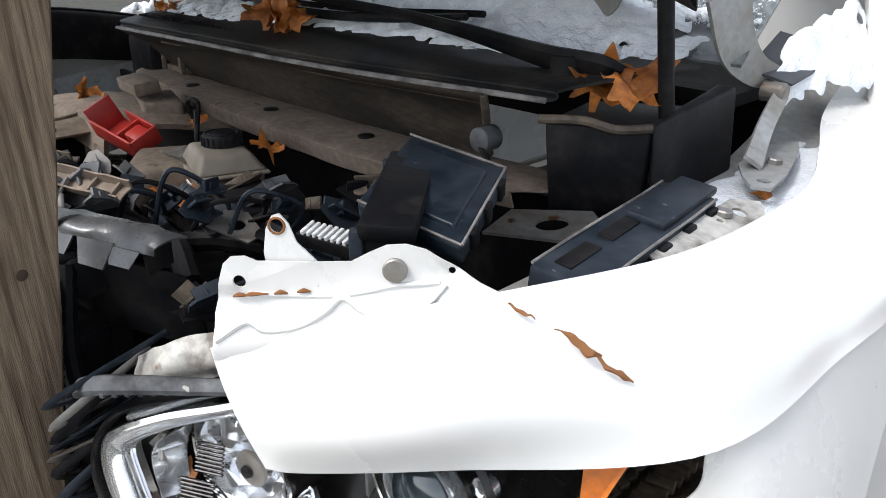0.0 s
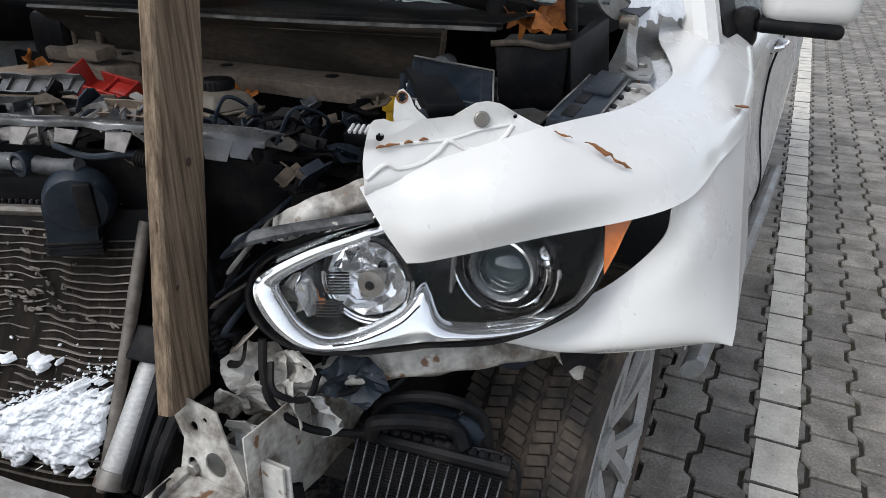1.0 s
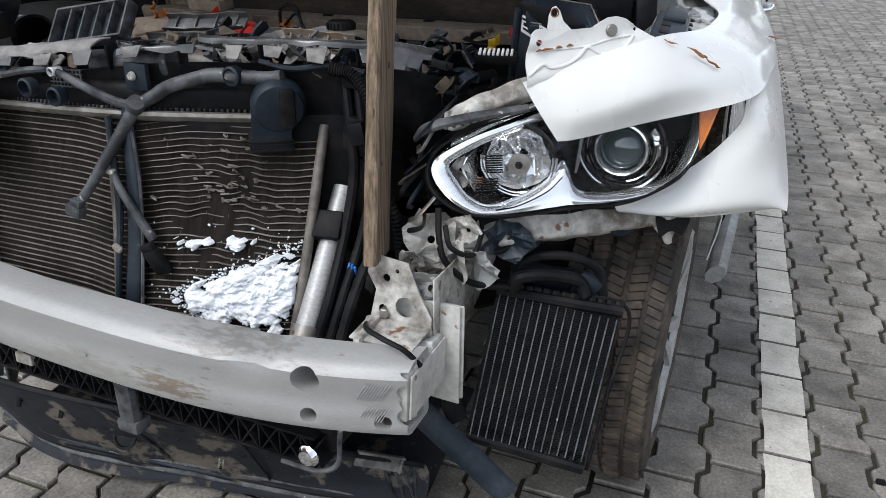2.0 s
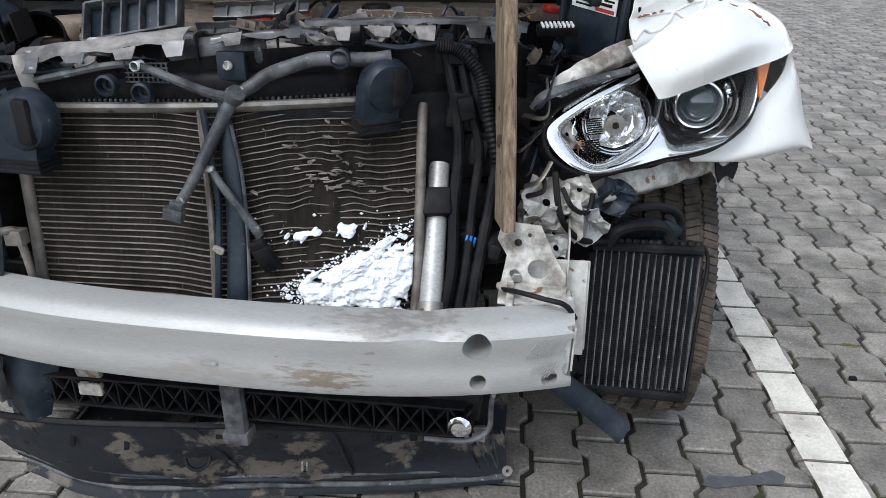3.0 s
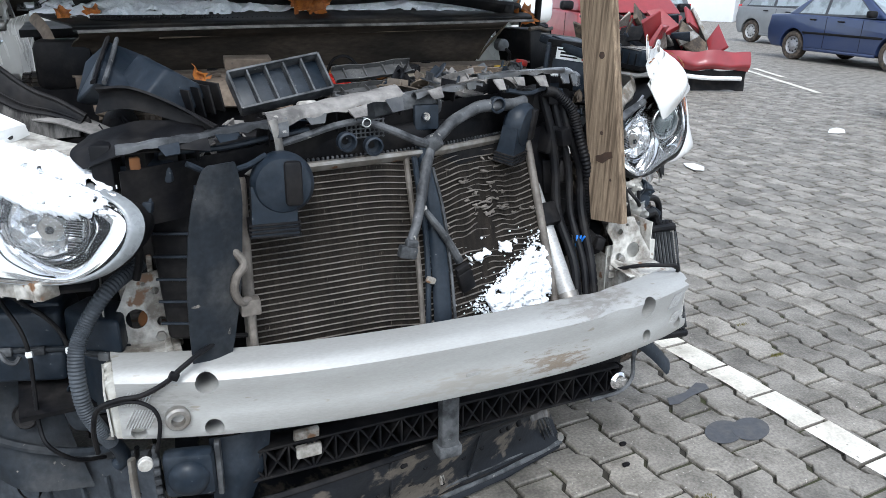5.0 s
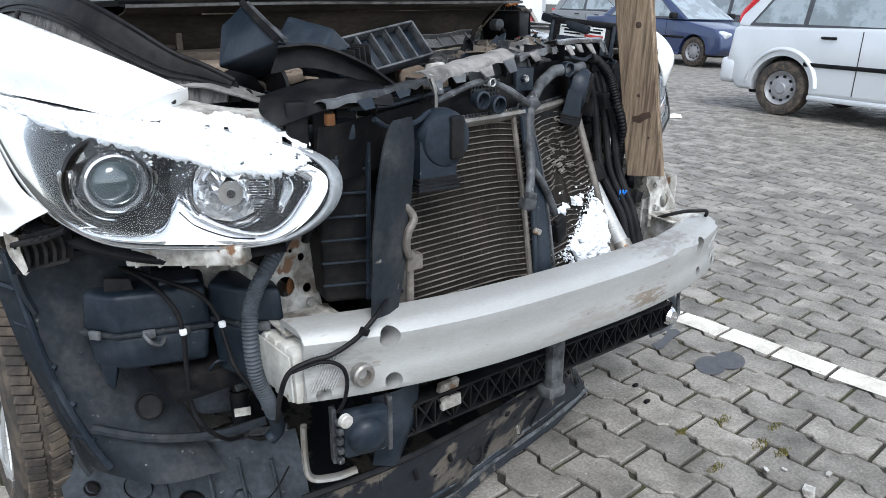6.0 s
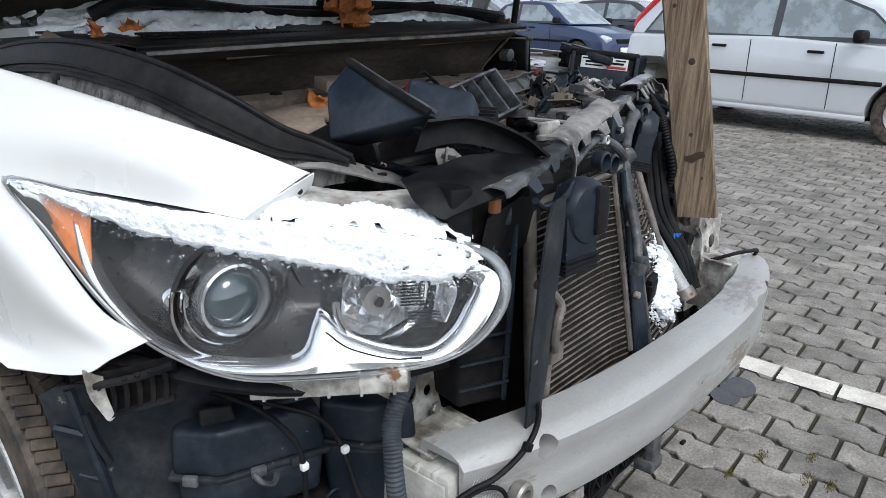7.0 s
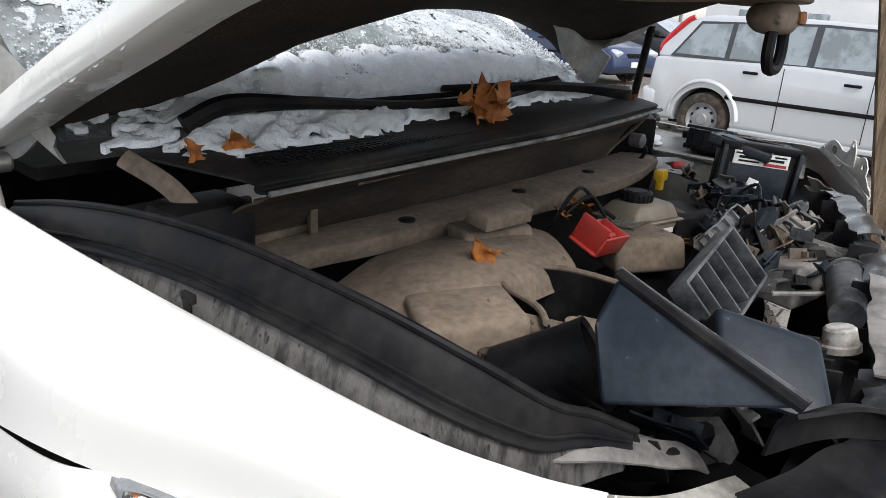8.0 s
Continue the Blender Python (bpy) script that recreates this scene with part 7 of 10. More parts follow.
for k, f in enumerate((0.22, 0.42, 0.66)):
    c = curve_pts(tip, 50)[int(49 * f)] + Vector((0.003, 0.0055, -0.0135))
    part("tip_hole", put(lathe([(0, 0.0006), (0.0042, 0.0006), (0.0046, 0.0), (0, -0.001)], 14), axes(c, (0.97, -0.05, 0.25), (0.0, 0.3, 1.0)) @ pose(0, 0, 0.0)), BLACK, fl_)

# intake resonator: the big dark scoop, and its broken second half
duct = part("intake_duct", shell([(-0.545, 0.332, 1.176), (-0.590, 0.330, 1.142), (-0.612, 0.302, 1.072), (-0.576, 0.140, 1.122)], [(-0.470, 0.372, 1.140), (-0.500, 0.372, 1.095), (-0.515, 0.350, 1.045), (-0.480, 0.175, 1.090)], 0.006), GREYPL, car, "large blue-grey plastic intake duct, broken off")
part("duct_rim", tube([(-0.545, 0.334, 1.180), (-0.562, 0.240, 1.152), (-0.578, 0.140, 1.124)], 0.006, 6, 30, flat=0.6), BLACK, duct)
part("duct_rim", tube([(-0.530, 0.340, 1.178), (-0.545, 0.245, 1.150), (-0.562, 0.140, 1.122)], 0.004, 6, 30), LIGHTPL, duct)
part("duct_half", shell([(-0.502, 0.250, 1.160), (-0.560, 0.215, 1.100), (-0.520, 0.120, 1.085), (-0.462, 0.160, 1.140)], [(-0.430, 0.285, 1.110), (-0.470, 0.250, 1.060), (-0.440, 0.160, 1.050), (-0.390, 0.200, 1.095)], 0.008), GREYPL, duct)
for k in range(4):
    part("duct_rib", put(rbox(0.004, 0.12, 0.05, 0.001), axes((-0.40 - 0.018 * k, 0.235 - 0.012 * k, 1.085 - 0.002 * k), (1, 0.4, 0.2), (-0.4, 1, 0))), BLACK, duct)
part("duct_lip", thick(loft([[(-0.575, 0.145, 1.115), (-0.525, 0.105, 1.118), (-0.46, 0.075, 1.090), (-0.41, 0.06, 1.055)], [(-0.570, 0.160, 1.100), (-0.52, 0.125, 1.110), (-0.455, 0.10, 1.082), (-0.40, 0.085, 1.052)], [(-0.58, 0.165, 1.070), (-0.53, 0.13, 1.080), (-0.46, 0.10, 1.060), (-0.40, 0.08, 1.035)]], 26, 12), 0.004), BLACK, duct)
part("duct_throat", at(lathe([(0.045, -0.06), (0.045, 0.05), (0.05, 0.055), (0.05, 0.03), (0.055, -0.06)], 28), -0.50, 0.42, 1.02, 60, 0, 30), BLACK, duct)
part("grey_cover", thick(rough_up(loft([[(-0.60, 0.17, 1.035), (-0.52, 0.13, 1.062), (-0.42, 0.10, 1.058)], [(-0.62, 0.12, 1.015), (-0.54, 0.075, 1.042), (-0.42, 0.055, 1.04)], [(-0.61, 0.085, 1.00), (-0.54, 0.05, 1.02), (-0.42, 0.045, 1.022)]], 24, 14), 0.010, 16, 6), 0.003), BLACK, car, "torn dark plastic cover with dirt")

# engine: dusty covers, oil cap, rail
eng = part("engine_cover", thick(loft([[(-0.50, 0.83, 1.00), (-0.35, 0.845, 1.03), (-0.15, 0.84, 1.03), (-0.05, 0.82, 1.02)], [(-0.54, 0.70, 1.035), (-0.38, 0.72, 1.062), (-0.20, 0.71, 1.062), (-0.10, 0.70, 1.045)], [(-0.57, 0.60, 1.035), (-0.42, 0.60, 1.058), (-0.26, 0.60, 1.056), (-0.16, 0.61, 1.035)], [(-0.58, 0.57, 1.00), (-0.42, 0.565, 1.015), (-0.26, 0.57, 1.012), (-0.15, 0.585, 0.99)]], 30, 18), 0.01), DUST, car, "engine cover thick with brown dust")
part("front_lip", shell(quad(-0.595, 0.545, -0.465, 0.475, 0.07, 0.10, 1.062), quad(-0.590, 0.540, -0.470, 0.475, 0.07, 0.10, 1.010), 0.012), DUST, eng)
part("lip_brush", at(rbox(0.09, 0.03, 0.045, 0.006), -0.50, 0.505, 0.995, 0, 0, -30), BLACK, eng)
part("cover_step", shell(quad(-0.30, 0.72, -0.17, 0.68, 0.03, 0.07, 1.075), quad(-0.30, 0.715, -0.165, 0.675, 0.03, 0.07, 1.03), 0.008), DUST, eng)
ARC = [(-0.445, 0.470), (-0.415, 0.500), (-0.398, 0.535), (-0.388, 0.570), (-0.365, 0.600), (-0.325, 0.612), (-0.285, 0.600), (-0.258, 0.568), (-0.248, 0.520), (-0.250, 0.455)]
cup = part("intake_cup", thick(loft([[(x, y, 1.048) for x, y in ARC], [(x, y, 1.02) for x, y in ARC], [(x * 0.98 - 0.006, y * 0.99, 0.92) for x, y in ARC]], 50, 12), 0.005), BLACK, car, "deep dark curved intake wall")
part("cup_rim", tube([(x, y, 1.050) for x, y in ARC], 0.005, 8, 60), DUST, cup)
part("cup_collar", thick(loft([[(x, y, 1.050) for x, y in ARC[3:]], [(x + 0.02 * (k > 3), y + (0.02 if k < 5 else 0.008), 1.047) for k, (x, y) in enumerate(ARC[3:])], [(x + 0.05 * (k > 2), y + (0.05 if k < 5 else 0.015), 1.030) for k, (x, y) in enumerate(ARC[3:])]], 40, 10), 0.005), DUST, cup, "dusty collar")
part("cup_floor", at(rbox(0.30, 0.24, 0.02, 0.005), -0.36, 0.48, 0.925), BLACK, cup)
part("coil_bracket", put(joined(rbox(0.035, 0.15, 0.014, 0.004), at(rod(0.014, 0.016, 14), 0.0, -0.055, 0.004), at(rod(0.010, 0.02, 14), 0.0, 0.05, 0.004), at(rbox(0.05, 0.03, 0.02, 0.005), 0.005, -0.07, 0.006)), axes((-0.435, 0.50, 1.035), (1, 0.5, 0.1), (-0.5, 1, 0.12))), DUST, car, "dusty metal bracket")
part("coil_arm", tube([(-0.45, 0.46, 1.0), (-0.42, 0.43, 0.985), (-0.38, 0.40, 0.965)], 0.018, 10, 12), DUST, car)
for x, y, r in ((-0.505, 0.505, 0.028), (-0.490, 0.440, 0.026)):
    c = part("filler_cap", at(lathe([(0, 0.026), (r * 0.8, 0.026), (r, 0.022), (r, 0.0), (r * 1.15, -0.004), (r * 1.15, -0.02), (0, -0.02)], 24), x, y, 1.005), DUSTY, car, "round dusty filler cap")
    for k in range(14):
        a = 2 * math.pi * k / 14
        part("grip", at(rbox(0.004, 0.004, 0.020, 0.001, 1), x + r * math.cos(a), y + r * math.sin(a), 1.016), DUSTY, c)
for pts, r in (([(-0.55, 0.40, 0.97), (-0.45, 0.36, 0.98), (-0.36, 0.33, 0.975), (-0.28, 0.29, 0.985)], 0.02), ([(-0.50, 0.30, 0.98), (-0.42, 0.27, 0.965), (-0.33, 0.25, 0.975), (-0.2, 0.26, 0.98)], 0.016), ([(-0.35, 0.45, 0.97), (-0.25, 0.40, 0.985), (-0.1, 0.38, 0.975), (0.05, 0.42, 0.98)], 0.014), ([(0.25, 0.50, 0.96), (0.35, 0.55, 0.985), (0.45, 0.62, 0.975), (0.52, 0.72, 0.98)], 0.015), ([(0.10, 0.42, 1.0), (0.22, 0.44, 1.02), (0.33, 0.47, 1.01), (0.42, 0.45, 0.98)], 0.012), ([(0.30, 0.36, 0.95), (0.36, 0.42, 1.0), (0.42, 0.45, 1.03), (0.48, 0.44, 1.0)], 0.016)):
    part("engine_hose", tube(pts, r, 10, 40), BLACK, car, "black rubber hose")
for sx, sy, sz, bx, by, bz in ((0.62, 0.24, 0.30, -0.12, 0.50, 0.80), (0.40, 0.20, 0.20, 0.25, 0.62, 0.82), (0.5, 0.10, 0.16, -0.25, 0.33, 0.84)):
    part("engine_block", at(rbox(sx, sy, sz, 0.03), bx, by, bz), BLACK, car, "black oily engine block")
RDM = axes((-0.078, 0.612, 1.040), (0.20, 0.03, -0.035), (-0.03, 0.2, 0.10))
redbox = part("red_terminal_cover", put(joined(at(rbox(0.125, 0.055, 0.006, 0.002), 0, 0, 0), at(rbox(0.125, 0.005, 0.036, 0.002), 0, -0.028, 0.016), at(rbox(0.090, 0.005, 0.030, 0.002), 0.012, 0.028, 0.013), at(rbox(0.005, 0.055, 0.034, 0.002), 0.062, 0, 0.015), at(rbox(0.005, 0.055, 0.052, 0.002), -0.060, 0, 0.026, 0, -14), at(rbox(0.004, 0.055, 0.026, 0.001), 0.008, 0, 0.012)), RDM), RED, car, "open red plastic terminal cover")
part("cover_tongue", put(at(rbox(0.045, 0.035, 0.022, 0.006), 0.035, 0.004, 0.012), RDM), RED, redbox)
part("dusty_cover", shell(quad(-0.02, 0.60, 0.10, 0.52, 0.05, 0.10, 1.035), quad(-0.02, 0.59, 0.10, 0.51, 0.06, 0.11, 0.97), 0.012), DUST, car, "dusty engine-side cover")
part("perforated_shield", joined(*[at(rbox(0.0016, 0.075, 0.0016, 0), 0.055 + 0.005 * k, 0.645, 1.040, 0, 0, 12) for k in range(16)], *[at(rbox(0.082, 0.0016, 0.0016, 0), 0.092, 0.613 + 0.005 * k, 1.041, 0, 0, 12) for k in range(14)]), STEEL, car, "perforated steel shield")
# fluid reservoir
res = part("fluid_reservoir", shell(quad(0.118, 0.628, 0.212, 0.602, 0.020, 0.072, 1.066), quad(0.092, 0.622, 0.222, 0.586, 0.028, 0.106, 1.034), 0.008), CREAM, car, "yellowed fluid reservoir with black cap")
part("reservoir_seam", shell(quad(0.088, 0.619, 0.226, 0.582, 0.029, 0.112, 1.035), quad(0.088, 0.619, 0.226, 0.582, 0.029, 0.112, 1.030), 0.002), CREAM, res)
part("reservoir_base", shell(quad(0.094, 0.622, 0.220, 0.588, 0.028, 0.104, 1.031), quad(0.108, 0.626, 0.206, 0.600, 0.022, 0.088, 0.985), 0.008), CREAM, res)
cap = part("reservoir_cap", at(lathe([(0, 0.022), (0.020, 0.022), (0.022, 0.020), (0.025, 0.022), (0.029, 0.021), (0.031, 0.018), (0.031, 0.0), (0.027, -0.004), (0, -0.004)], 28), 0.168, 0.662, 1.064), BLACK, res, "ribbed black cap")
for k in range(20):
    a = 2 * math.pi * k / 20
    part("grip", at(rbox(0.003, 0.003, 0.015, 0.0008, 1), 0.168 + 0.0315 * math.cos(a), 0.662 + 0.0315 * math.sin(a), 1.074), BLACK, cap)
part("reservoir_label", at(rbox(0.030, 0.001, 0.010, 0), 0.180, 0.5925, 1.016, 0, 0, -14), LABEL, res)
part("dark_module", shell(quad(0.24, 0.60, 0.36, 0.56, 0.04, 0.11, 1.030), quad(0.23, 0.59, 0.37, 0.545, 0.05, 0.12, 0.96), 0.01), BLACK, car, "black control module")
part("yellow_cap", joined(at(rbox(0.030, 0.026, 0.026, 0.005), 0.497, 0.762, 1.052), at(rbox(0.018, 0.016, 0.03, 0.003), 0.497, 0.762, 1.03)), YELLOW, car, "yellow plastic cap")
part("red_cap", at(rbox(0.035, 0.03, 0.02, 0.006), 0.56, 0.75, 1.07, 0, 10, 30), RED, car, "red cable cap")
part("strut_plate", put(plate([(-0.07, -0.04), (0.06, -0.05), (0.08, 0.0), (0.05, 0.05), (-0.06, 0.04)], 0.004, [(0.01, 0.0, 0.022), (-0.045, 0.0, 0.006)]), pose(0.70, 0.82, 1.035, 4, -6, 20)), STEEL, car, "steel strut-top plate with a hole")
part("wire_bracket", tube([(-0.04, 0.72, 1.05), (-0.02, 0.70, 1.10), (0.02, 0.70, 1.105), (0.05, 0.68, 1.07), (0.08, 0.66, 1.045)], 0.004, 6, 40), BLACK, car)
part("wire_bracket", tube([(-0.02, 0.71, 1.06), (0.03, 0.69, 1.09), (0.06, 0.67, 1.05)], 0.0035, 6, 30), BLACK, car)
part("silver_bracket", at(rbox(0.11, 0.05, 0.025, 0.003), -0.235, 0.705, 1.10, 8, 0, -6), DUST, car, "dusty metal bracket")
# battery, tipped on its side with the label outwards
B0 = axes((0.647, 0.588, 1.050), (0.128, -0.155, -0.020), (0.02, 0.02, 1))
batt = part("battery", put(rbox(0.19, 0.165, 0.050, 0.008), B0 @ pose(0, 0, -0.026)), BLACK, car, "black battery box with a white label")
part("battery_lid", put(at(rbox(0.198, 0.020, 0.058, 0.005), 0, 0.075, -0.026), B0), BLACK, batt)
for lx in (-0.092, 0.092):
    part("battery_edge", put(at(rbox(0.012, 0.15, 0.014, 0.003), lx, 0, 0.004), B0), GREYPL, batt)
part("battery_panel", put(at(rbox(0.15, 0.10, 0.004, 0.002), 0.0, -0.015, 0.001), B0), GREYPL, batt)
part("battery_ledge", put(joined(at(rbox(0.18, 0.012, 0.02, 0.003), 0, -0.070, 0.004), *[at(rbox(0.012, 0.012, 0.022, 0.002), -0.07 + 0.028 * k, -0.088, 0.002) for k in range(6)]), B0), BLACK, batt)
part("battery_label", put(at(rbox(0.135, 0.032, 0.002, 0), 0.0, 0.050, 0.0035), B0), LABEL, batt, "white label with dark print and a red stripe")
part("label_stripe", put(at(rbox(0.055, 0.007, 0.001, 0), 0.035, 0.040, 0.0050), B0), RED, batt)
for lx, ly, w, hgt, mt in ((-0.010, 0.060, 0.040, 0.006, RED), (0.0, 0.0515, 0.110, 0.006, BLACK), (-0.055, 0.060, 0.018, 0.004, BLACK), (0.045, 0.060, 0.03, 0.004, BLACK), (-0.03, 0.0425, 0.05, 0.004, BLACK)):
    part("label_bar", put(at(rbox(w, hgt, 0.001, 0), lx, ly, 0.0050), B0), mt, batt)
LID = [Vector(p) for p in ((0.785, 0.580, 1.100), (0.725, 0.712, 1.140), (0.585, 0.692, 1.156), (0.645, 0.560, 1.116))]
LDN = (LID[1] - LID[0]).cross(LID[2] - LID[0]).normalized()
lid = part("battery_cover", shell(LID, [p - 0.024 * LDN for p in LID], 0.006), GREYPL, car, "black plastic box lid lying tilted")
LDC = sum(LID, Vector()) / 4
part("lid_panel", shell([LDC + 0.70 * (p - LDC) + 0.004 * LDN for p in LID], [LDC + 0.74 * (p - LDC) - 0.002 * LDN for p in LID], 0.002), GREYPL, lid)
# pale tubes paint worn highlights along the lid's edges
for i in (0, 1, 3):
    part("worn_edge", tube([LDC + 0.975 * (q - LDC) + 0.001 * LDN for q in (LID[i], LID[i].lerp(LID[(i + 1) % 4], 0.5), LID[(i + 1) % 4])], 0.0016, 6, 20), GREYDUST, lid)
for f in (0.2, 0.5, 0.8):
    q = LID[0].lerp(LID[1], f) - 0.010 * LDN
    part("lid_clip", put(rbox(0.016, 0.010, 0.022, 0.002), axes(q, LID[1] - LID[0], LID[2] - LID[1])), BLACK, lid)
CST = axes((0.575, 0.575, 1.045), (1, 0.25, 0), (-0.25, 1, 0.3))
cst = part("connector_strip", put(rbox(0.085, 0.028, 0.02, 0.003), CST), BLACK, car, "ribbed connector strip")
for k in range(8):
    part("contact", put(at(rbox(0.005, 0.024, 0.006, 0.001), -0.032 + 0.009 * k, 0, 0.0115), CST), LABEL, cst)
part("steel_clip", put(plate([(-0.035, -0.02), (0.03, -0.024), (0.04, 0.0), (0.0, 0.028), (-0.03, 0.02)], 0.003, [(0.0, 0.0, 0.011)]), pose(0.40, 0.55, 1.02, 18, 12, 30)), STEEL, car, "loose steel clip plate")
# fuse box along the left wing
fb = part("fuse_box", put(rbox(0.270, 0.066, 0.056, 0.006), axes((0.881, 0.722, 1.085), (-0.03, 0.35, 0.020), (-1, -0.1, 0.12))), GREYPL, car, "long dark fuse box lid along the wing")
part("fuse_box_rim", put(rbox(0.280, 0.076, 0.014, 0.003), axes((0.881, 0.722, 1.062), (-0.03, 0.35, 0.020), (-1, -0.1, 0.12))), BLACK, fb)
for k in range(9):
    part("fuse_rib", put(rbox(0.006, 0.071, 0.044, 0.001), axes(Vector((0.881, 0.722, 1.080)) + (k - 4) * 0.029 * Vector((-0.03, 0.35, 0.020)).normalized(), (-0.03, 0.35, 0.020), (-1, -0.1, 0.12))), BLACK, fb)
FBM = axes((0.881, 0.722, 1.085), (-0.03, 0.35, 0.020), (-1, -0.1, 0.12))
# thin pale lines for wear and highlights on the long edges
for ly in (-0.0320, 0.0320):
    part("worn_edge", put(tube([(-0.13, ly, 0.0265), (-0.04, ly, 0.0280), (0.06, ly, 0.0265), (0.13, ly, 0.0275)], 0.0016, 6, 30), FBM), GREYDUST, fb)
for k in range(3):
    part("lid_slot", put(at(rbox(0.055, 0.018, 0.004, 0.001), -0.09 + 0.075 * k, 0.008, 0.0280), FBM), BLACK, fb)
for k in range(5):
    part("lid_clip", put(at(rbox(0.022, 0.010, 0.030, 0.003), -0.115 + 0.057 * k, -0.036, 0.008), FBM), BLACK, fb)
part("lid_step", put(at(rbox(0.13, 0.044, 0.010, 0.003), 0.08, -0.004, 0.031), FBM), GREYPL, fb)
part("fuse_latch", at(rbox(0.03, 0.02, 0.02, 0.004), 0.868, 0.865, 1.10, 0, 0, 10), BLACK, fb)
wf = part("wing_mount", put(plate([(-0.11, -0.018), (0.09, -0.022), (0.12, 0.0), (0.09, 0.022), (-0.10, 0.016)], 0.003, [(0.07, 0.0, 0.009), (0.03, 0.003, 0.004)]), axes((0.925, 0.80, 1.098), (0.0, 1, 0.02), (-1, 0, 0.25))), PRIMER, car, "white mounting strip with bolts")
part("mount_bolt", at(rod(0.009, 0.008, 6), 0.92, 0.845, 1.102), STEEL, wf)
# box section beside the scuttle on the left
lbx = part("scuttle_box", shell(quad(0.655, 0.862, 0.775, 0.935, -0.04, 0.16, 1.158), quad(0.665, 0.868, 0.765, 0.93, -0.03, 0.14, 1.035), 0.008), BLACK, car, "black plastic scuttle box")
part("scuttle_box_rim", tube([(0.650, 0.858, 1.160), (0.70, 0.885, 1.162), (0.74, 0.905, 1.154), (0.775, 0.930, 1.158)], 0.006, 8, 24), DUSTY, lbx)
part("scuttle_side", shell([(0.775, 0.93, 1.16), (0.79, 1.12, 1.19), (0.76, 1.12, 1.19), (0.76, 0.95, 1.16)], [(0.785, 0.93, 1.04), (0.80, 1.12, 1.07), (0.76, 1.12, 1.07), (0.76, 0.95, 1.04)], 0.006), BLACK, lbx)
gap_ = part("motor_plug", at(lathe([(0, 0), (0.018, 0), (0.018, 0.03), (0.012, 0.034), (0, 0.034)], 18), 0.555, 0.878, 1.115, 90), LIGHTPL, car, "grey motor plug with cable")
part("plug_cable", tube([(0.555, 0.85, 1.11), (0.575, 0.845, 1.09), (0.575, 0.86, 1.065), (0.55, 0.87, 1.06)], 0.005, 8, 24), BLACK, gap_)
# intake grille slats and wipers on the scuttle
slats = [at(rbox(0.66, 0.003, 0.004, 0), -0.24, 0.868 + 0.010 * k, 1.197 + 0.0012 * k, 8) for k in range(6)]
part("grille_slat", joined(*slats), BLACK, scuttle)
slats = [at(rbox(0.003, 0.060, 0.004, 0), -0.56 + 0.0125 * k, 0.893, 1.200, 2) for k in range(54)]
part("grille_mesh", joined(*slats), BLACK, scuttle)
wip = part("wiper", tube([(-0.60, 1.03, 1.235), (-0.53, 1.015, 1.262), (-0.40, 0.995, 1.258), (-0.2, 0.985, 1.242), (0.0, 0.975, 1.236), (0.2, 0.985, 1.243), (0.38, 1.00, 1.258)], [0.016, 0.016, 0.011, 0.009, 0.009, 0.008, 0.006], 8, 60), BLACK, car, "black wiper arm in the snow")
part("wiper_blade", tube([(-0.48, 1.01, 1.252), (-0.2, 1.0, 1.25), (0.1, 1.0, 1.25), (0.4, 1.02, 1.262)], 0.006, 6, 40), BLACK, wip)
wip2 = part("wiper", tube([(0.70, 1.02, 1.19), (0.66, 0.97, 1.215), (0.58, 0.945, 1.225), (0.40, 0.955, 1.245), (0.16, 0.98, 1.258), (-0.05, 1.00, 1.262)], [0.014, 0.022, 0.020, 0.014, 0.010, 0.008], 8, 60, flat=0.6), BLACK, car, "black wiper arm")
part("wiper_pivot", at(rod(0.022, 0.03, 20), 0.62, 0.95, 1.20), BLACK, wip2)
# left side of the scuttle as seen past the open edge: right end brackets
part("end_bracket", tube([(-0.70, 1.02, 1.20), (-0.675, 0.95, 1.17), (-0.66, 0.90, 1.13)], 0.014, 8, 16, flat=0.3), DUST, scuttle)
for sx, sz, x, y, z in ((0.16, 0.014, -0.50, 0.885, 1.140), (0.016, 0.08, -0.575, 0.915, 1.105), (0.016, 0.08, -0.46, 0.905, 1.105), (0.13, 0.014, -0.52, 0.925, 1.072)):
    part("end_frame", at(rbox(sx, 0.012, sz, 0.003), x, y, z), DUSTY, scuttle)
part("tub", at(rbox(0.13, 0.10, 0.12, 0.02), -0.64, 0.93, 1.09), BLACK, scuttle)
# ribbed tray lying behind the support, and the long bar beside it
TRM = axes((-0.238, 0.345, 1.080), (1, 0.10, 0.16), (-0.15, 0.62, 0.75))
rt = part("ribbed_tray", put(rbox(0.19, 0.085, 0.006, 0.002), TRM), GREYPL, car, "ribbed dark plastic tray")
for sx, sy, dx, dy in ((0.19, 0.005, 0, -0.042), (0.19, 0.005, 0, 0.042), (0.005, 0.085, -0.095, 0), (0.005, 0.085, 0.095, 0)):
    part("tray_wall", put(at(rbox(sx, sy, 0.03, 0.001), dx, dy, 0.012), TRM), LIGHTPL, rt)
for k in range(4):
    part("tray_rib", put(at(rbox(0.004, 0.085, 0.026, 0.001), -0.057 + 0.038 * k, 0, 0.011), axes((-0.238, 0.345, 1.080), (1, 0.10, 0.16), (-0.15, 0.62, 0.75))), LIGHTPL, rt)
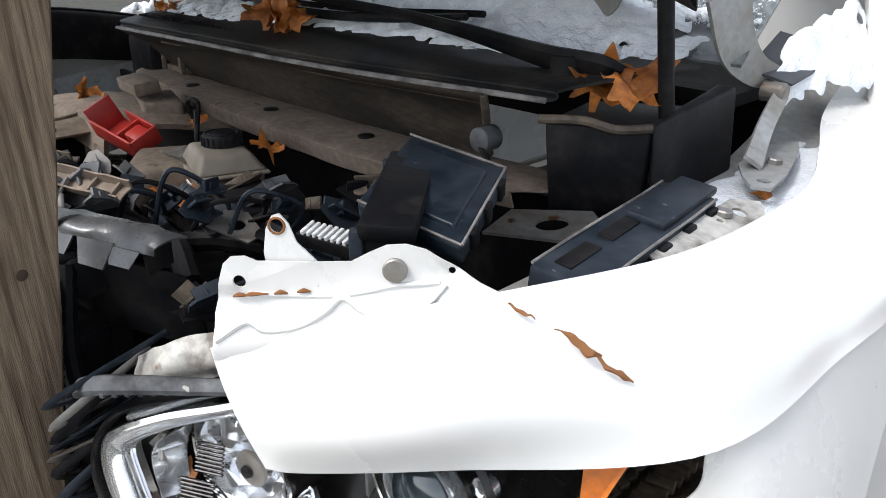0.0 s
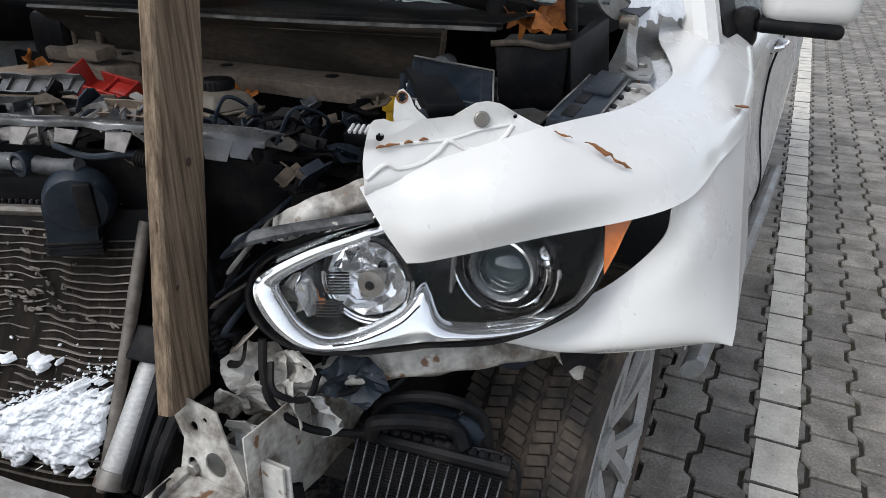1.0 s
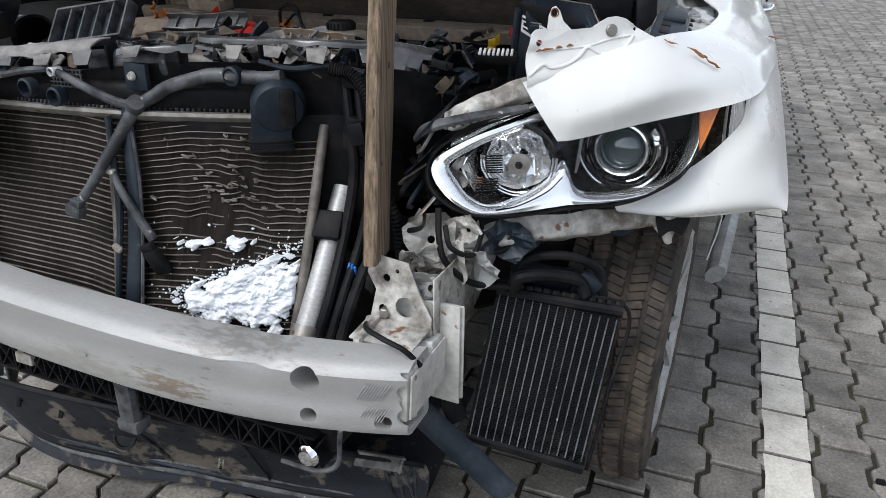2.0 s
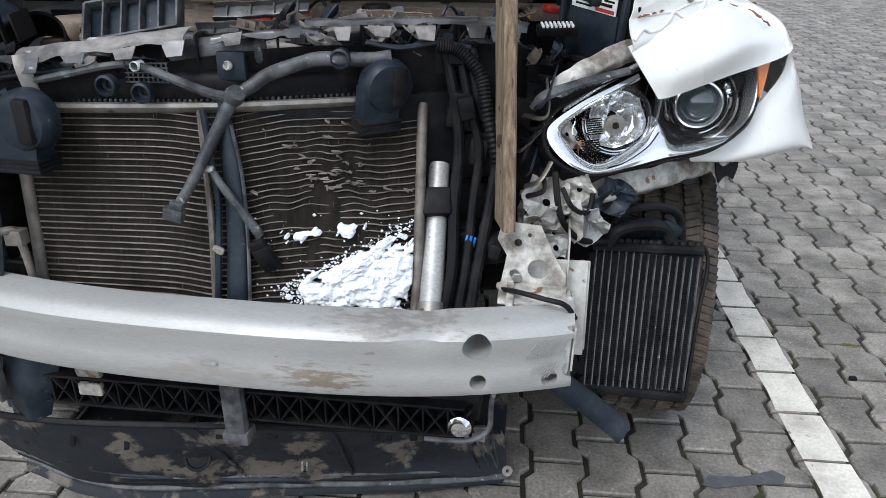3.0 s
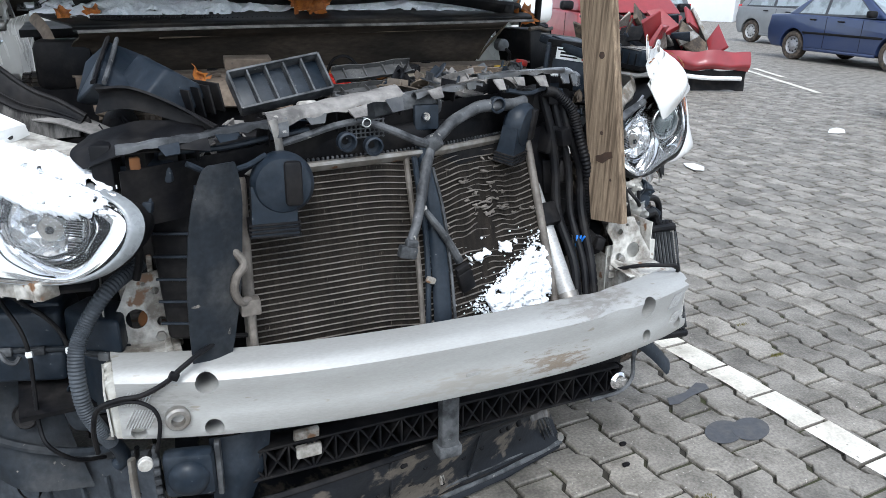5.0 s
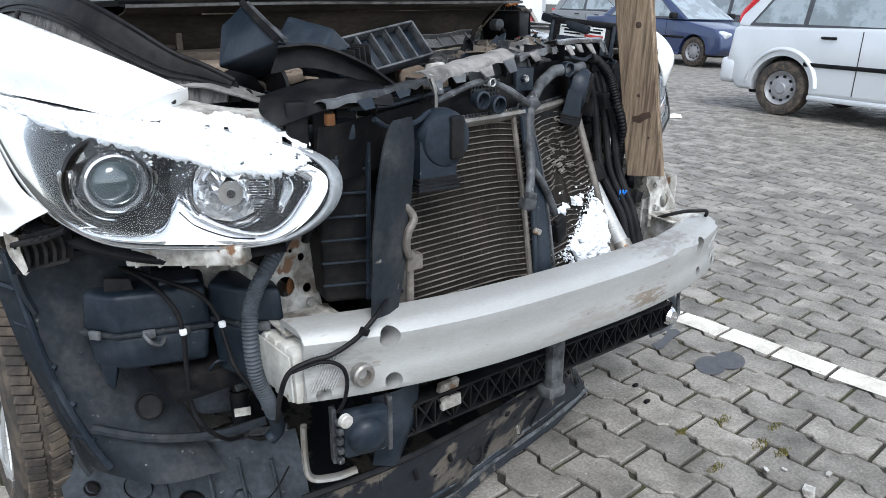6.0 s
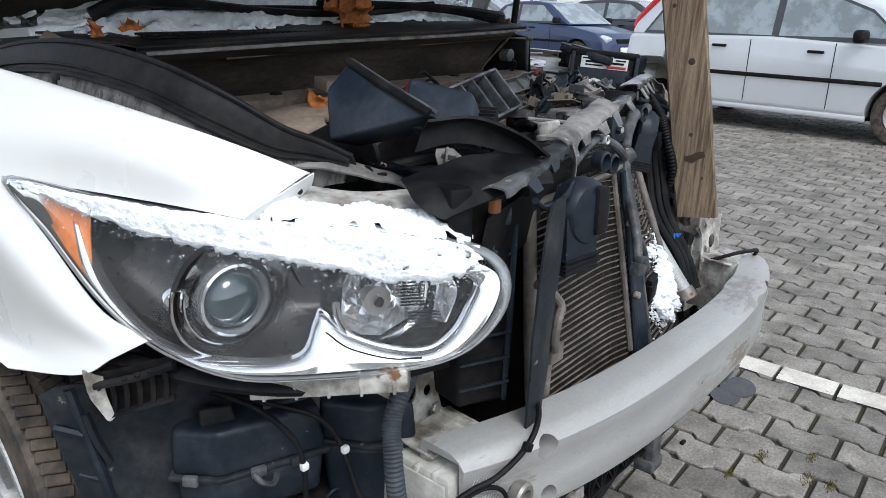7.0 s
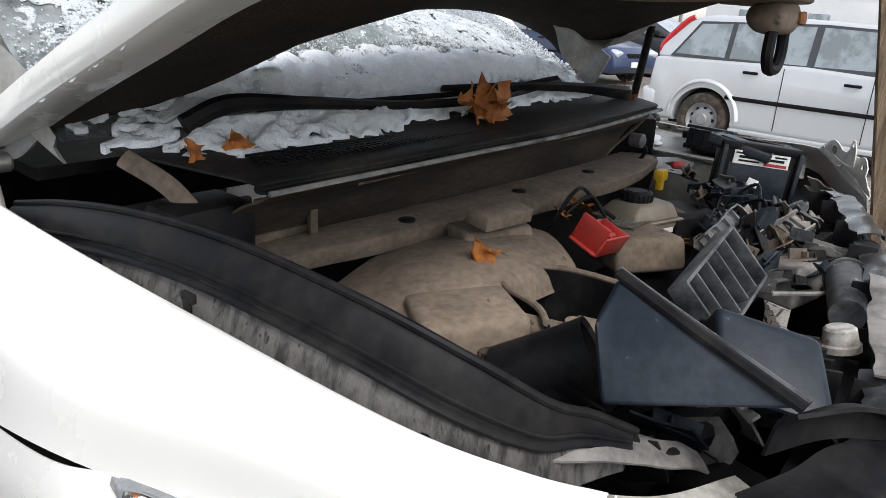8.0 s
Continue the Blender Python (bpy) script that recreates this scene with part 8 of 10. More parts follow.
def channel(p, q, w, up, mt, seed, label="chipped pale plastic rail"):
    """A broken length of moulded channel: one U-shaped strip with a ragged end and cross ribs as parts."""
    p, q = Vector(p), Vector(q)
    n = (q - p).length
    rows = [[(n * (f - 0.5) + 0.012 * noise.noise(Vector((seed, 9 * i, 7 * f))) * (f in (0, 1)), y, z) for f in (0, 0.25, 0.5, 0.75, 1)] for i, (y, z) in enumerate(((w / 2 + 0.001, 0.015), (w / 2, 0.002), (w / 2 - 0.002, 0), (0, 0.001), (-w / 2 + 0.002, 0), (-w / 2, 0.002), (-w / 2 - 0.001, 0.012)))]
    d = (q - p).normalized()
    m = axes((p + q) / 2, d, Vector(up).cross(d))
    rail_ = part("broken_rail", put(rough_up(thick(loft(rows, 24, 14), 0.0026), 0.003, 30, seed), m), mt, car, label)
    for k in range(4):
        part("cross_rib", put(at(rbox(0.003, w * 0.92, 0.009, 0.0005), n * (k / 4 - 0.36), 0, 0.0045), m), mt, rail_)


channel((-0.106, 0.412, 1.086), (0.083, 0.435, 1.098), 0.034, (0.1, -0.75, 0.8), SILVERPL, 1)
channel((-0.129, 0.368, 1.053), (0.109, 0.426, 1.062), 0.030, (0, -0.5, 1), SILVERPL, 2)
channel((-0.130, 0.372, 1.050), (-0.120, 0.300, 1.053), 0.036, (0.2, -0.3, 1), SILVERPL, 3)
channel((0.060, 0.400, 1.040), (0.215, 0.360, 1.078), 0.040, (0, -0.4, 1), GREYDUST, 4)
channel((0.205, 0.375, 1.082), (0.330, 0.440, 1.070), 0.028, (0, -0.6, 1), DUST, 5)
channel((0.085, 0.330, 1.072), (0.180, 0.270, 1.040), 0.022, (0.2, -0.4, 1), GREYDUST, 6)
part("thin_rod", tube([(-0.128, 0.300, 1.053), (-0.04, 0.262, 1.040), (0.035, 0.233, 1.030)], 0.0035, 6, 20), GREYDUST, car, "thin bent rod")
part("dark_box", shell(quad(0.02, 0.305, 0.115, 0.285, 0.02, 0.06, 1.050), quad(0.005, 0.300, 0.125, 0.275, 0.025, 0.075, 0.985), 0.006), GREYDUST, car, "dull square plastic box")
scrap = random.Random(11)


def shard(o, size, mt, seed, label="broken plastic bracket"):
    """A snapped-off moulding: a jagged plate with a rib on it."""
    r = random.Random(seed)
    out = [((0.6 + 0.5 * r.random()) * size * math.cos(a), (0.35 + 0.35 * r.random()) * size * math.sin(a)) for a in [0.7 * k + r.uniform(-0.2, 0.2) for k in range(9)]]
    bm = joined(plate(out, 0.003), at(rbox(size * 1.1, 0.004, 0.018, 0.001), 0, size * 0.12, 0.009), at(rbox(0.004, size * 0.5, 0.014, 0.001), size * 0.2, 0, 0.007))
    return part("broken_bracket", put(rough_up(bm, 0.12 * size, 20, seed), pose(*o, r.uniform(-60, 60), r.uniform(-50, 50), r.uniform(0, 360))), mt, car, label)


for k in range(30):  # along and behind the support
    f = scrap.random()
    x = -0.05 + 0.55 * f
    shard((x, 0.26 + 0.32 * f + scrap.uniform(-0.04, 0.12), scrap.uniform(1.02, 1.075)), scrap.uniform(0.022, 0.045), (GREYDUST, LIGHTPL, GREYPL, DUSTY, BLACK, GREYPL)[k % 6], k)
for k in range(26):  # heaped beside the battery
    shard((scrap.uniform(0.02, 0.34), scrap.uniform(0.30, 0.46), scrap.uniform(1.03, 1.085)), scrap.uniform(0.020, 0.042), (GREYDUST, BLACK, LIGHTPL, GREYPL, DUSTY)[k % 5], 140 + k)
for k in range(26):  # down in the bay on the left
    shard((scrap.uniform(0.18, 0.62), scrap.uniform(0.40, 0.66), scrap.uniform(0.94, 1.03)), scrap.uniform(0.022, 0.042), (GREYPL, BLACK, GREYPL, DUSTY)[k % 4], 60 + k)
for k in range(12):  # down in the bay on the right
    shard((scrap.uniform(-0.62, -0.2), scrap.uniform(0.20, 0.40), scrap.uniform(0.95, 1.01)), scrap.uniform(0.035, 0.06), (GREYPL, BLACK, GREYDUST)[k % 3], 100 + k)
for k in range(8):
    x = 0.10 + 0.045 * k
    part("loose_wire", tube([(x, 0.32 + 0.03 * k, 1.02), (x + 0.03, 0.34 + 0.03 * k, 1.06 + 0.02 * (k % 3)), (x + 0.05, 0.40 + 0.03 * k, 1.05), (x + 0.02, 0.46 + 0.02 * k, 1.0)], 0.0035, 6, 24), (BLACK, GREYPL)[k % 2], car)
part("round_cap", at(lathe([(0, 0.02), (0.016, 0.02), (0.019, 0.017), (0.021, 0.0), (0.024, -0.002), (0.024, -0.01), (0, -0.01)], 24), -0.225, 0.185, 1.050, -12), PRIMER, car, "pale round radiator cap")


# ---- rear body of the wrecked car, as seen past the left wing ----
def body_side(s):
    sd = part("body_side", thick(loft([
        [(s * 0.985, 1.45, 1.085), (s * 0.985, 2.4, 1.11), (s * 0.985, 3.4, 1.13), (s * 0.95, 4.6, 1.12)],
        [(s * 1.010, 1.45, 1.03), (s * 1.015, 2.4, 1.05), (s * 1.015, 3.4, 1.06), (s * 0.98, 4.6, 1.05)],
        [(s * 0.985, 1.45, 0.90), (s * 0.985, 2.4, 0.90), (s * 0.99, 3.4, 0.92), (s * 0.96, 4.6, 0.92)],
        [(s * 0.985, 1.45, 0.70), (s * 0.985, 2.4, 0.68), (s * 0.99, 3.0, 0.70), (s * 0.96, 4.6, 0.75)],
        [(s * 1.020, 1.40, 0.50), (s * 1.020, 2.4, 0.48), (s * 1.015, 3.0, 0.50), (s * 0.96, 4.6, 0.55)],
        [(s * 1.000, 1.35, 0.36), (s * 1.000, 2.4, 0.36), (s * 1.000, 3.0, 0.36), (s * 0.95, 4.6, 0.45)]], 40, 30), 0.004), WHITE, car, "white car doors and flank")
    part("sill", tube([(s * 1.03, 1.30, 0.34), (s * 1.035, 2.2, 0.33), (s * 1.035, 3.2, 0.34)], 0.035, 8, 20, flat=0.7), GREYPAINT, sd, "grey sill")
    for y in (1.56, 2.55):
        part("door_gap", tube([(s * 0.990, y, 1.09), (s * 1.017, y, 1.03), (s * 0.988, y, 0.88), (s * 0.990, y, 0.68), (s * 1.022, y, 0.48), (s * 1.004, y, 0.37)], 0.004, 6, 50), BLACK, sd)
    for y in (2.30, 3.30):
        h = part("door_handle", tube([(s * 1.008, y - 0.10, 1.005), (s * 1.036, y - 0.05, 1.008), (s * 1.036, y + 0.05, 1.010), (s * 1.008, y + 0.10, 1.012)], 0.014, 10, 24, flat=0.6), CHROME, sd, "chrome door handle")
        part("handle_cup", at(rbox(0.006, 0.10, 0.04, 0.003), s * 1.006, y, 1.005), BLACK, h)
    for y0, y1 in ((1.62, 2.52), (2.60, 3.5)):
        gl = part("side_window", thick(loft([[(s * 0.975, y0, 1.10), (s * 0.980, y1, 1.12)], [(s * 0.80, y0 + (0.35 if y0 < 2 else 0), 1.50 if y0 < 2 else 1.60), (s * 0.74, y1, 1.66)]], 10, 6), 0.004), SCREEN, sd)
    m = part("door_mirror", at(rbox(0.22, 0.12, 0.13, 0.045, 4), s * 1.12, 1.66, 1.205, 0, 0, s * 12), WHITE, car, "white door mirror with black base")
    part("mirror_base", joined(at(rbox(0.20, 0.11, 0.035, 0.015, 3), s * 1.10, 1.655, 1.135, 0, s * 4, s * 12), at(rbox(0.06, 0.09, 0.10, 0.02), s * 0.985, 1.62, 1.13)), BLACK, m)
    part("triangle_trim", thick(loft([[(s * 0.985, 1.47, 1.09), (s * 0.985, 1.62, 1.10)], [(s * 0.93, 1.50, 1.20), (s * 0.93, 1.62, 1.26)]], 6, 5), 0.008), BLACK, m)
    return sd


body_side(-1), body_side(1)
for s in (-1, 1):
    part("scuttle_corner", thick(loft([[(s * 0.762, 1.20, 1.200), (s * 0.79, 1.21, 1.195), (s * 0.825, 1.22, 1.185)], [(s * 0.75, 1.33, 1.245), (s * 0.79, 1.34, 1.235), (s * 0.84, 1.36, 1.215)]], 12, 6), 0.004), DARKTRIM, car, "dark trim at the foot of the pillar")
part("tail", thick(loft([[(-0.95, 4.6, 0.4), (0, 4.75, 0.4), (0.95, 4.6, 0.4)], [(-0.96, 4.62, 0.9), (0, 4.78, 0.9), (0.96, 4.62, 0.9)], [(-0.66, 4.55, 1.62), (0, 4.65, 1.65), (0.66, 4.55, 1.62)]], 16, 12), 0.01), WHITE, car)

# leaf scraps stuck to the left wing
for o, r in (((0.992, 0.975, 1.0895), 20), ((1.072, 1.02, 1.060), 70)):
    bm = rough_up(plate([(-0.028, -0.004), (-0.018, 0.006), (0.0, 0.005), (0.016, 0.009), (0.028, 0.002), (0.015, -0.006), (-0.01, -0.008)], 0.002), 0.002, 60)
    thing("leaf_scrap", at(bm, *o, 6, 10, r), RUST, "brown leaf scrap stuck to the white wing", "leaf", "leaf scraps")


# ---- the board that props the bonnet ----
SETTLE[0] = Matrix()


def board():
    base, top = Vector((0.495, 0.204, 0.748)), Vector((0.459, 0.338, 1.495))
    ax = (top - base).normalized()
    w, d = 0.100, 0.022
    M = axes(base, ax.cross(Vector((-0.974, -0.225, 0.0))), ax)
    n = 40
    L = (top - base).length
    bm = bmesh.new()
    rings = []
    for i in range(n + 1):
        v = L * i / n
        sec = []
        for x, z in ((-w / 2, -d / 2 + 0.004), (-w / 2 + 0.004, -d / 2), (w / 2 - 0.004, -d / 2), (w / 2, -d / 2 + 0.004), (w / 2, d / 2 - 0.004), (w / 2 - 0.004, d / 2), (-w / 2 + 0.004, d / 2), (-w / 2, d / 2 - 0.004)):
            j = 0.0016 * noise.noise((x * 40, v * 9, z * 40))
            end = -0.006 * (x / w) * (i == 0)
            sec.append(bm.verts.new((x + j, v + end, z + j)))
        rings.append(sec)
    for a, b in zip(rings, rings[1:]):
        for s in range(8):
            bm.faces.new((a[s], a[(s + 1) % 8], b[(s + 1) % 8], b[s]))
    bm.faces.new(rings[0][::-1])
    bm.faces.new(rings[-1])
    bmesh.ops.recalc_face_normals(bm, faces=bm.faces)
    rt = root("wooden_board", base, "weathered pine board propping up the bonnet", "board")
    b = part("plank", put(bm, M), WOOD, rt)
    for x, y, z, r in ((0.012, 0.385, d / 2, 0.009), (-0.020, 0.52, d / 2, 0.006), (0.02, 0.10, d / 2, 0.004), (-0.01, 0.33, -d / 2, 0.006), (0.025, 0.17, -d / 2, 0.004), (0.0, 0.21, d / 2, 0.005)):
        part("knot", put(at(lathe([(0, 0.0012), (r * 0.7, 0.0012), (r, 0), (r, -0.002), (0, -0.002)], 16), x, y, z, 0 if z > 0 else 180), M), KNOT, rt, "dark knot")
    part("stain", put(at(rough_up(plate([(-0.026, -0.010), (-0.010, -0.016), (0.006, -0.008), (0.022, -0.002), (0.020, 0.012), (0.002, 0.010), (-0.012, 0.004), (-0.028, 0.004)], 0.0008), 0.003, 60), 0.008, 0.155, d / 2 + 0.0002), M), KNOT, rt, "dark brown stain")
    return rt


board()
SETTLE[0] = pose(0.0087, -0.0125, -0.0036, -1.008, -0.941, -0.035)

# ---- fallen maple leaves ----
LEAF_SHAPE = [(0, -0.5), (0.08, -0.18), (0.38, -0.30), (0.30, -0.10), (0.55, 0.02), (0.40, 0.10), (0.46, 0.30), (0.24, 0.24), (0.16, 0.36), (0.0, 0.62), (-0.16, 0.36), (-0.26, 0.26), (-0.48, 0.32), (-0.40, 0.10), (-0.56, 0.0), (-0.30, -0.10), (-0.36, -0.30), (-0.08, -0.18)]


def leaf(o, size, rot, seed, curl=0.25, label="dry orange maple leaf lying curled"):
    rng = random.Random(seed)
    shape = [(x * (1 + rng.uniform(-0.22, 0.18)), y * (1 + rng.uniform(-0.22, 0.18))) for x, y in LEAF_SHAPE]
    bm = plate([(x * size, y * size) for x, y in shape], 0.0006)
    bmesh.ops.subdivide_edges(bm, edges=list(bm.edges), cuts=3, use_grid_fill=True)
    fold = rng.uniform(0.6, 1.4)
    for v in bm.verts:
        x, y = v.co.x / size, v.co.y / size
        r = math.hypot(x, y)
        z = curl * (1.5 * r * r * math.cos(3 * math.atan2(y, x) + seed) + 0.7 * noise.noise(Vector((x * 3, y * 3, seed))) + fold * abs(x) - 0.10 * abs(math.sin(9 * math.atan2(x, y + 0.5))))
        v.co = Vector((v.co.x * (1 - 0.9 * curl * r), v.co.y * (1 - 0.5 * curl * r), v.co.z + z * size))
    return thing("maple_leaf", at(bm, *o, *rot), LEAF, label, "leaf", "fallen leaves")


leaf((-0.060, 0.905, 1.235), 0.12, (62, 5, 10), 1, 0.4, "orange maple leaf caught under the wiper")
leaf((-0.025, 0.900, 1.230), 0.12, (58, 12, 100), 21, 0.45, "orange maple leaf caught under the wiper")
leaf((0.010, 0.905, 1.236), 0.10, (66, -10, 200), 22, 0.4, "orange maple leaf caught under the wiper")
leaf((-0.015, 0.912, 1.238), 0.10, (75, 70, -15), 3, 0.35, "orange maple leaf caught under the wiper")
leaf((0.668, 0.965, 1.190), 0.11, (55, 10, 25), 2, 0.4)
leaf((0.715, 0.985, 1.195), 0.11, (35, -15, 60), 5, 0.3)
leaf((0.17, 0.58, 0.990), 0.10, (10, 12, 70), 4, 0.2, "brown curled leaf between the engine hoses")
leaf((-0.345, 0.655, 1.060), 0.06, (60, 0, 30), 6, 0.3)
leaf((-0.02, 0.715, 1.060), 0.045, (30, 10, 10), 7, 0.2)
leaf((0.14, 0.76, 1.035), 0.075, (20, 10, 80), 8, 0.25)
leaf((-0.36, 0.64, 1.07), 0.06, (70, 20, 100), 9, 0.3)
leaf((-0.63, 0.955, 1.205), 0.05, (75, 0, 20), 10, 0.35)
leaf((-0.56, 0.955, 1.208), 0.055, (70, 0, -20), 11, 0.35)
leaf((0.90, 1.02, 1.075), 0.05, (10, 10, 20), 12, 0.2, "brown leaf frozen in the wing channel")
leaf((0.625, 0.345, 0.862), 0.035, (60, 0, 20), 13, 0.2, "small brown leaf in the lamp")


# ---- snow ----
def soften(bm):
    """Round off the steps along a torn rim; gives the rim's edges."""
    for _ in range(2):
        rim = [e for e in bm.edges if e.is_boundary]
        near = {}
        for e in rim:
            a, b = e.verts
            near.setdefault(a, []).append(b.co.copy())
            near.setdefault(b, []).append(a.co.copy())
        for v, cs in near.items():
            v.co = 0.4 * v.co + 0.6 * sum(cs, Vector()) / len(cs)
    return rim


def drop_islands(bm, least=30):
    """Take away specks of a few faces that hang in the air."""
    seen = set()
    for f in list(bm.faces):
        if f in seen:
            continue
        patch, todo = [], [f]
        seen.add(f)
        while todo:
            g = todo.pop()
            patch.append(g)
            for e in g.edges:
                for h in e.link_faces:
                    if h not in seen:
                        seen.add(h)
                        todo.append(h)
        if len(patch) < least:
            bmesh.ops.delete(bm, geom=patch, context="FACES")


def snow_sheet(curves, nu, nv, height, name, label, scale=14, edge=0.18, seed=0.0, holes=0.0, mat=None, up=Vector((0, 0, 1))):
    """Snow lying on a surface: a lumpy skin, torn at its edges and full of small holes where it melts."""
    base = loft(curves, nu, nv)
    src = [v.co.copy() for v in base.verts]
    base.free()
    bm = bmesh.new()
    V, keep = {}, {}
    for j in range(nv):
        for i in range(nu):
            p = src[j * nu + i]
            f = min(1.0, min(min(i, nu - 1 - i) / (nu - 1), min(j, nv - 1 - j) / (nv - 1)) / edge)
            q = p + Vector((seed, seed, 0))
            lump = noise.fractal(q * scale, 0.9, 2.0, 4)
            grit = noise.noise(q * (scale * 5.5))
            torn = noise.fractal(q * (scale * 2.6) + Vector((5, 3, 1)), 0.7, 2.0, 5)
            h = height * (f ** 0.5) * (0.60 + 0.60 * lump + 0.20 * grit) - (1 - f) * 0.003
            keep[i, j] = f + 0.75 * torn + 0.20 * grit > 0.30 and (not holes or 0.8 * torn + 0.5 * grit + 0.6 * f > holes - 0.25)
            V[i, j] = bm.verts.new(p + up * h + 0.10 * height * noise.noise_vector(q * scale * 3))
    for j in range(nv - 1):
        for i in range(nu - 1):
            ks = ((i, j), (i + 1, j), (i + 1, j + 1), (i, j + 1))
            if sum(keep[k] for k in ks) > 2:
                bm.faces.new([V[k] for k in ks])
    bmesh.ops.delete(bm, geom=[v for v in bm.verts if not v.link_faces], context="VERTS")
    drop_islands(bm)
    bmesh.ops.recalc_face_normals(bm, faces=bm.faces)
    rim = soften(bm)
    ext = bmesh.ops.extrude_edge_only(bm, edges=rim)
    for v in ext["geom"]:
        if isinstance(v, bmesh.types.BMVert):
            v.co -= up * (0.25 * height + 0.0015)
    return thing(name, bm, mat or SNOW, label, "snow", kind="stuff", angle=180)


# along the foot of the windscreen and over the scuttle
snow_sheet([[(-0.66, 0.945, 1.190), (-0.4, 0.90, 1.196), (-0.1, 0.945, 1.208), (0.4, 0.965, 1.206), (0.74, 1.05, 1.195)],
            [(-0.72, 1.05, 1.205), (-0.4, 1.03, 1.222), (0.0, 1.03, 1.228), (0.4, 1.04, 1.222), (0.76, 1.11, 1.205)],
            [(-0.75, 1.16, 1.235), (-0.4, 1.11, 1.256), (0.0, 1.10, 1.260), (0.4, 1.11, 1.256), (0.78, 1.18, 1.236)],
            [(-0.74, 1.30, 1.31), (-0.4, 1.22, 1.315), (0.0, 1.24, 1.335), (0.4, 1.20, 1.305), (0.76, 1.24, 1.27)]], 260, 80, 0.030, "windscreen_snow", "lumpy old snow along the windscreen foot", 16)
snow_sheet([[(-0.74, 1.28, 1.30), (-0.4, 1.20, 1.305), (0.0, 1.22, 1.325), (0.4, 1.18, 1.295), (0.74, 1.22, 1.26)],
            [(-0.72, 1.48, 1.414), (-0.35, 1.44, 1.440), (0.0, 1.36, 1.41), (0.35, 1.30, 1.37), (0.7, 1.32, 1.32)],
            [(-0.70, 1.62, 1.482), (-0.35, 1.55, 1.50), (0.0, 1.45, 1.462), (0.35, 1.36, 1.40), (0.7, 1.38, 1.35)]], 260, 90, 0.006, "windscreen_frost", "thin melting snow crust on the windscreen", 26, 0.1, 3, 0.55, SLUSH)
# on the bonnet edge and the right wing
snow_sheet([[(-0.815, 1.24, 1.20), (-0.812, 1.0, 1.29), (-0.81, 0.79, 1.365), (-0.80, 0.60, 1.44), (-0.77, 0.43, 1.474)], [(-0.79, 1.22, 1.215), (-0.79, 1.0, 1.302), (-0.79, 0.79, 1.376), (-0.78, 0.60, 1.446), (-0.75, 0.43, 1.48)], [(-0.70, 1.18, 1.27), (-0.70, 0.97, 1.35), (-0.70, 0.77, 1.41), (-0.70, 0.58, 1.46), (-0.68, 0.41, 1.482)]], 180, 40, 0.014, "bonnet_snow", "crusted snow on the bonnet edge", 22, 0.08, 5, 0.2)
snow_sheet([[(-0.865, 1.00, 1.165), (-0.870, 1.12, 1.170), (-0.875, 1.28, 1.176)], [(-0.90, 0.95, 1.172), (-0.905, 1.10, 1.178), (-0.91, 1.32, 1.184)], [(-0.955, 0.98, 1.118), (-0.960, 1.10, 1.122), (-0.965, 1.34, 1.125)]], 80, 60, 0.050, "wing_snow", "snow heap on the rear of the wing", 12, 0.3, 7)
# over the right headlamp
def knots(u, table):
    """A value read smoothly off a table of (place, value) pairs."""
    k = 0
    while k < len(table) - 2 and u > table[k + 1][0]:
        k += 1
    (u0, v0), (u1, v1) = table[k], table[k + 1]
    f = min(1.0, max(0.0, (u - u0) / (u1 - u0)))
    return v0 + (v1 - v0) * f * f * (3 - 2 * f) * 0.5 + (v1 - v0) * f * 0.5


def lamp_top(q):
    return knots(q, [(-0.392, 0.134), (-0.245, 0.112), (-0.150, 0.097), (-0.060, 0.084), (0.060, 0.068), (0.150, 0.054), (0.205, 0.038), (0.238, 0.016)])


def snow_foot(q):
    return knots(q, [(-0.392, 0.130), (-0.330, 0.113), (-0.255, 0.088), (-0.180, 0.066), (-0.080, 0.046), (0.030, 0.022), (0.100, 0.004), (0.170, 0.002), (0.205, 0.012), (0.238, 0.012)])


rows = []
for k in (-0.06, 0.2, 0.45, 0.72, 1.0):
    rows.append([FACE_R.point(q, lamp_top(q) + (snow_foot(q) - lamp_top(q)) * k, 0.012 if k > 0.1 else 0.002) for q in [-0.388 + 0.0365 * i for i in range(18)]])
snow_sheet(rows, 300, 110, 0.010, "headlamp_snow", "crusted snow over the headlamp", 34, 0.10, 9, 0.0, None, (FACE_R.F * 0.75 + Vector((0, 0, 0.6))).normalized())
rows = []
for lift, back in ((-0.004, -0.006), (0.014, 0.012), (0.018, 0.040), (0.004, 0.075)):
    rows.append([FACE_R.point(q, lamp_top(q) + lift, -back) for q in [-0.085 + 0.030 * i for i in range(11)]])
snow_sheet(rows, 190, 60, 0.013, "lamp_top_snow", "snow heaped between lamp and wing", 30, 0.20, 2, 0.05)


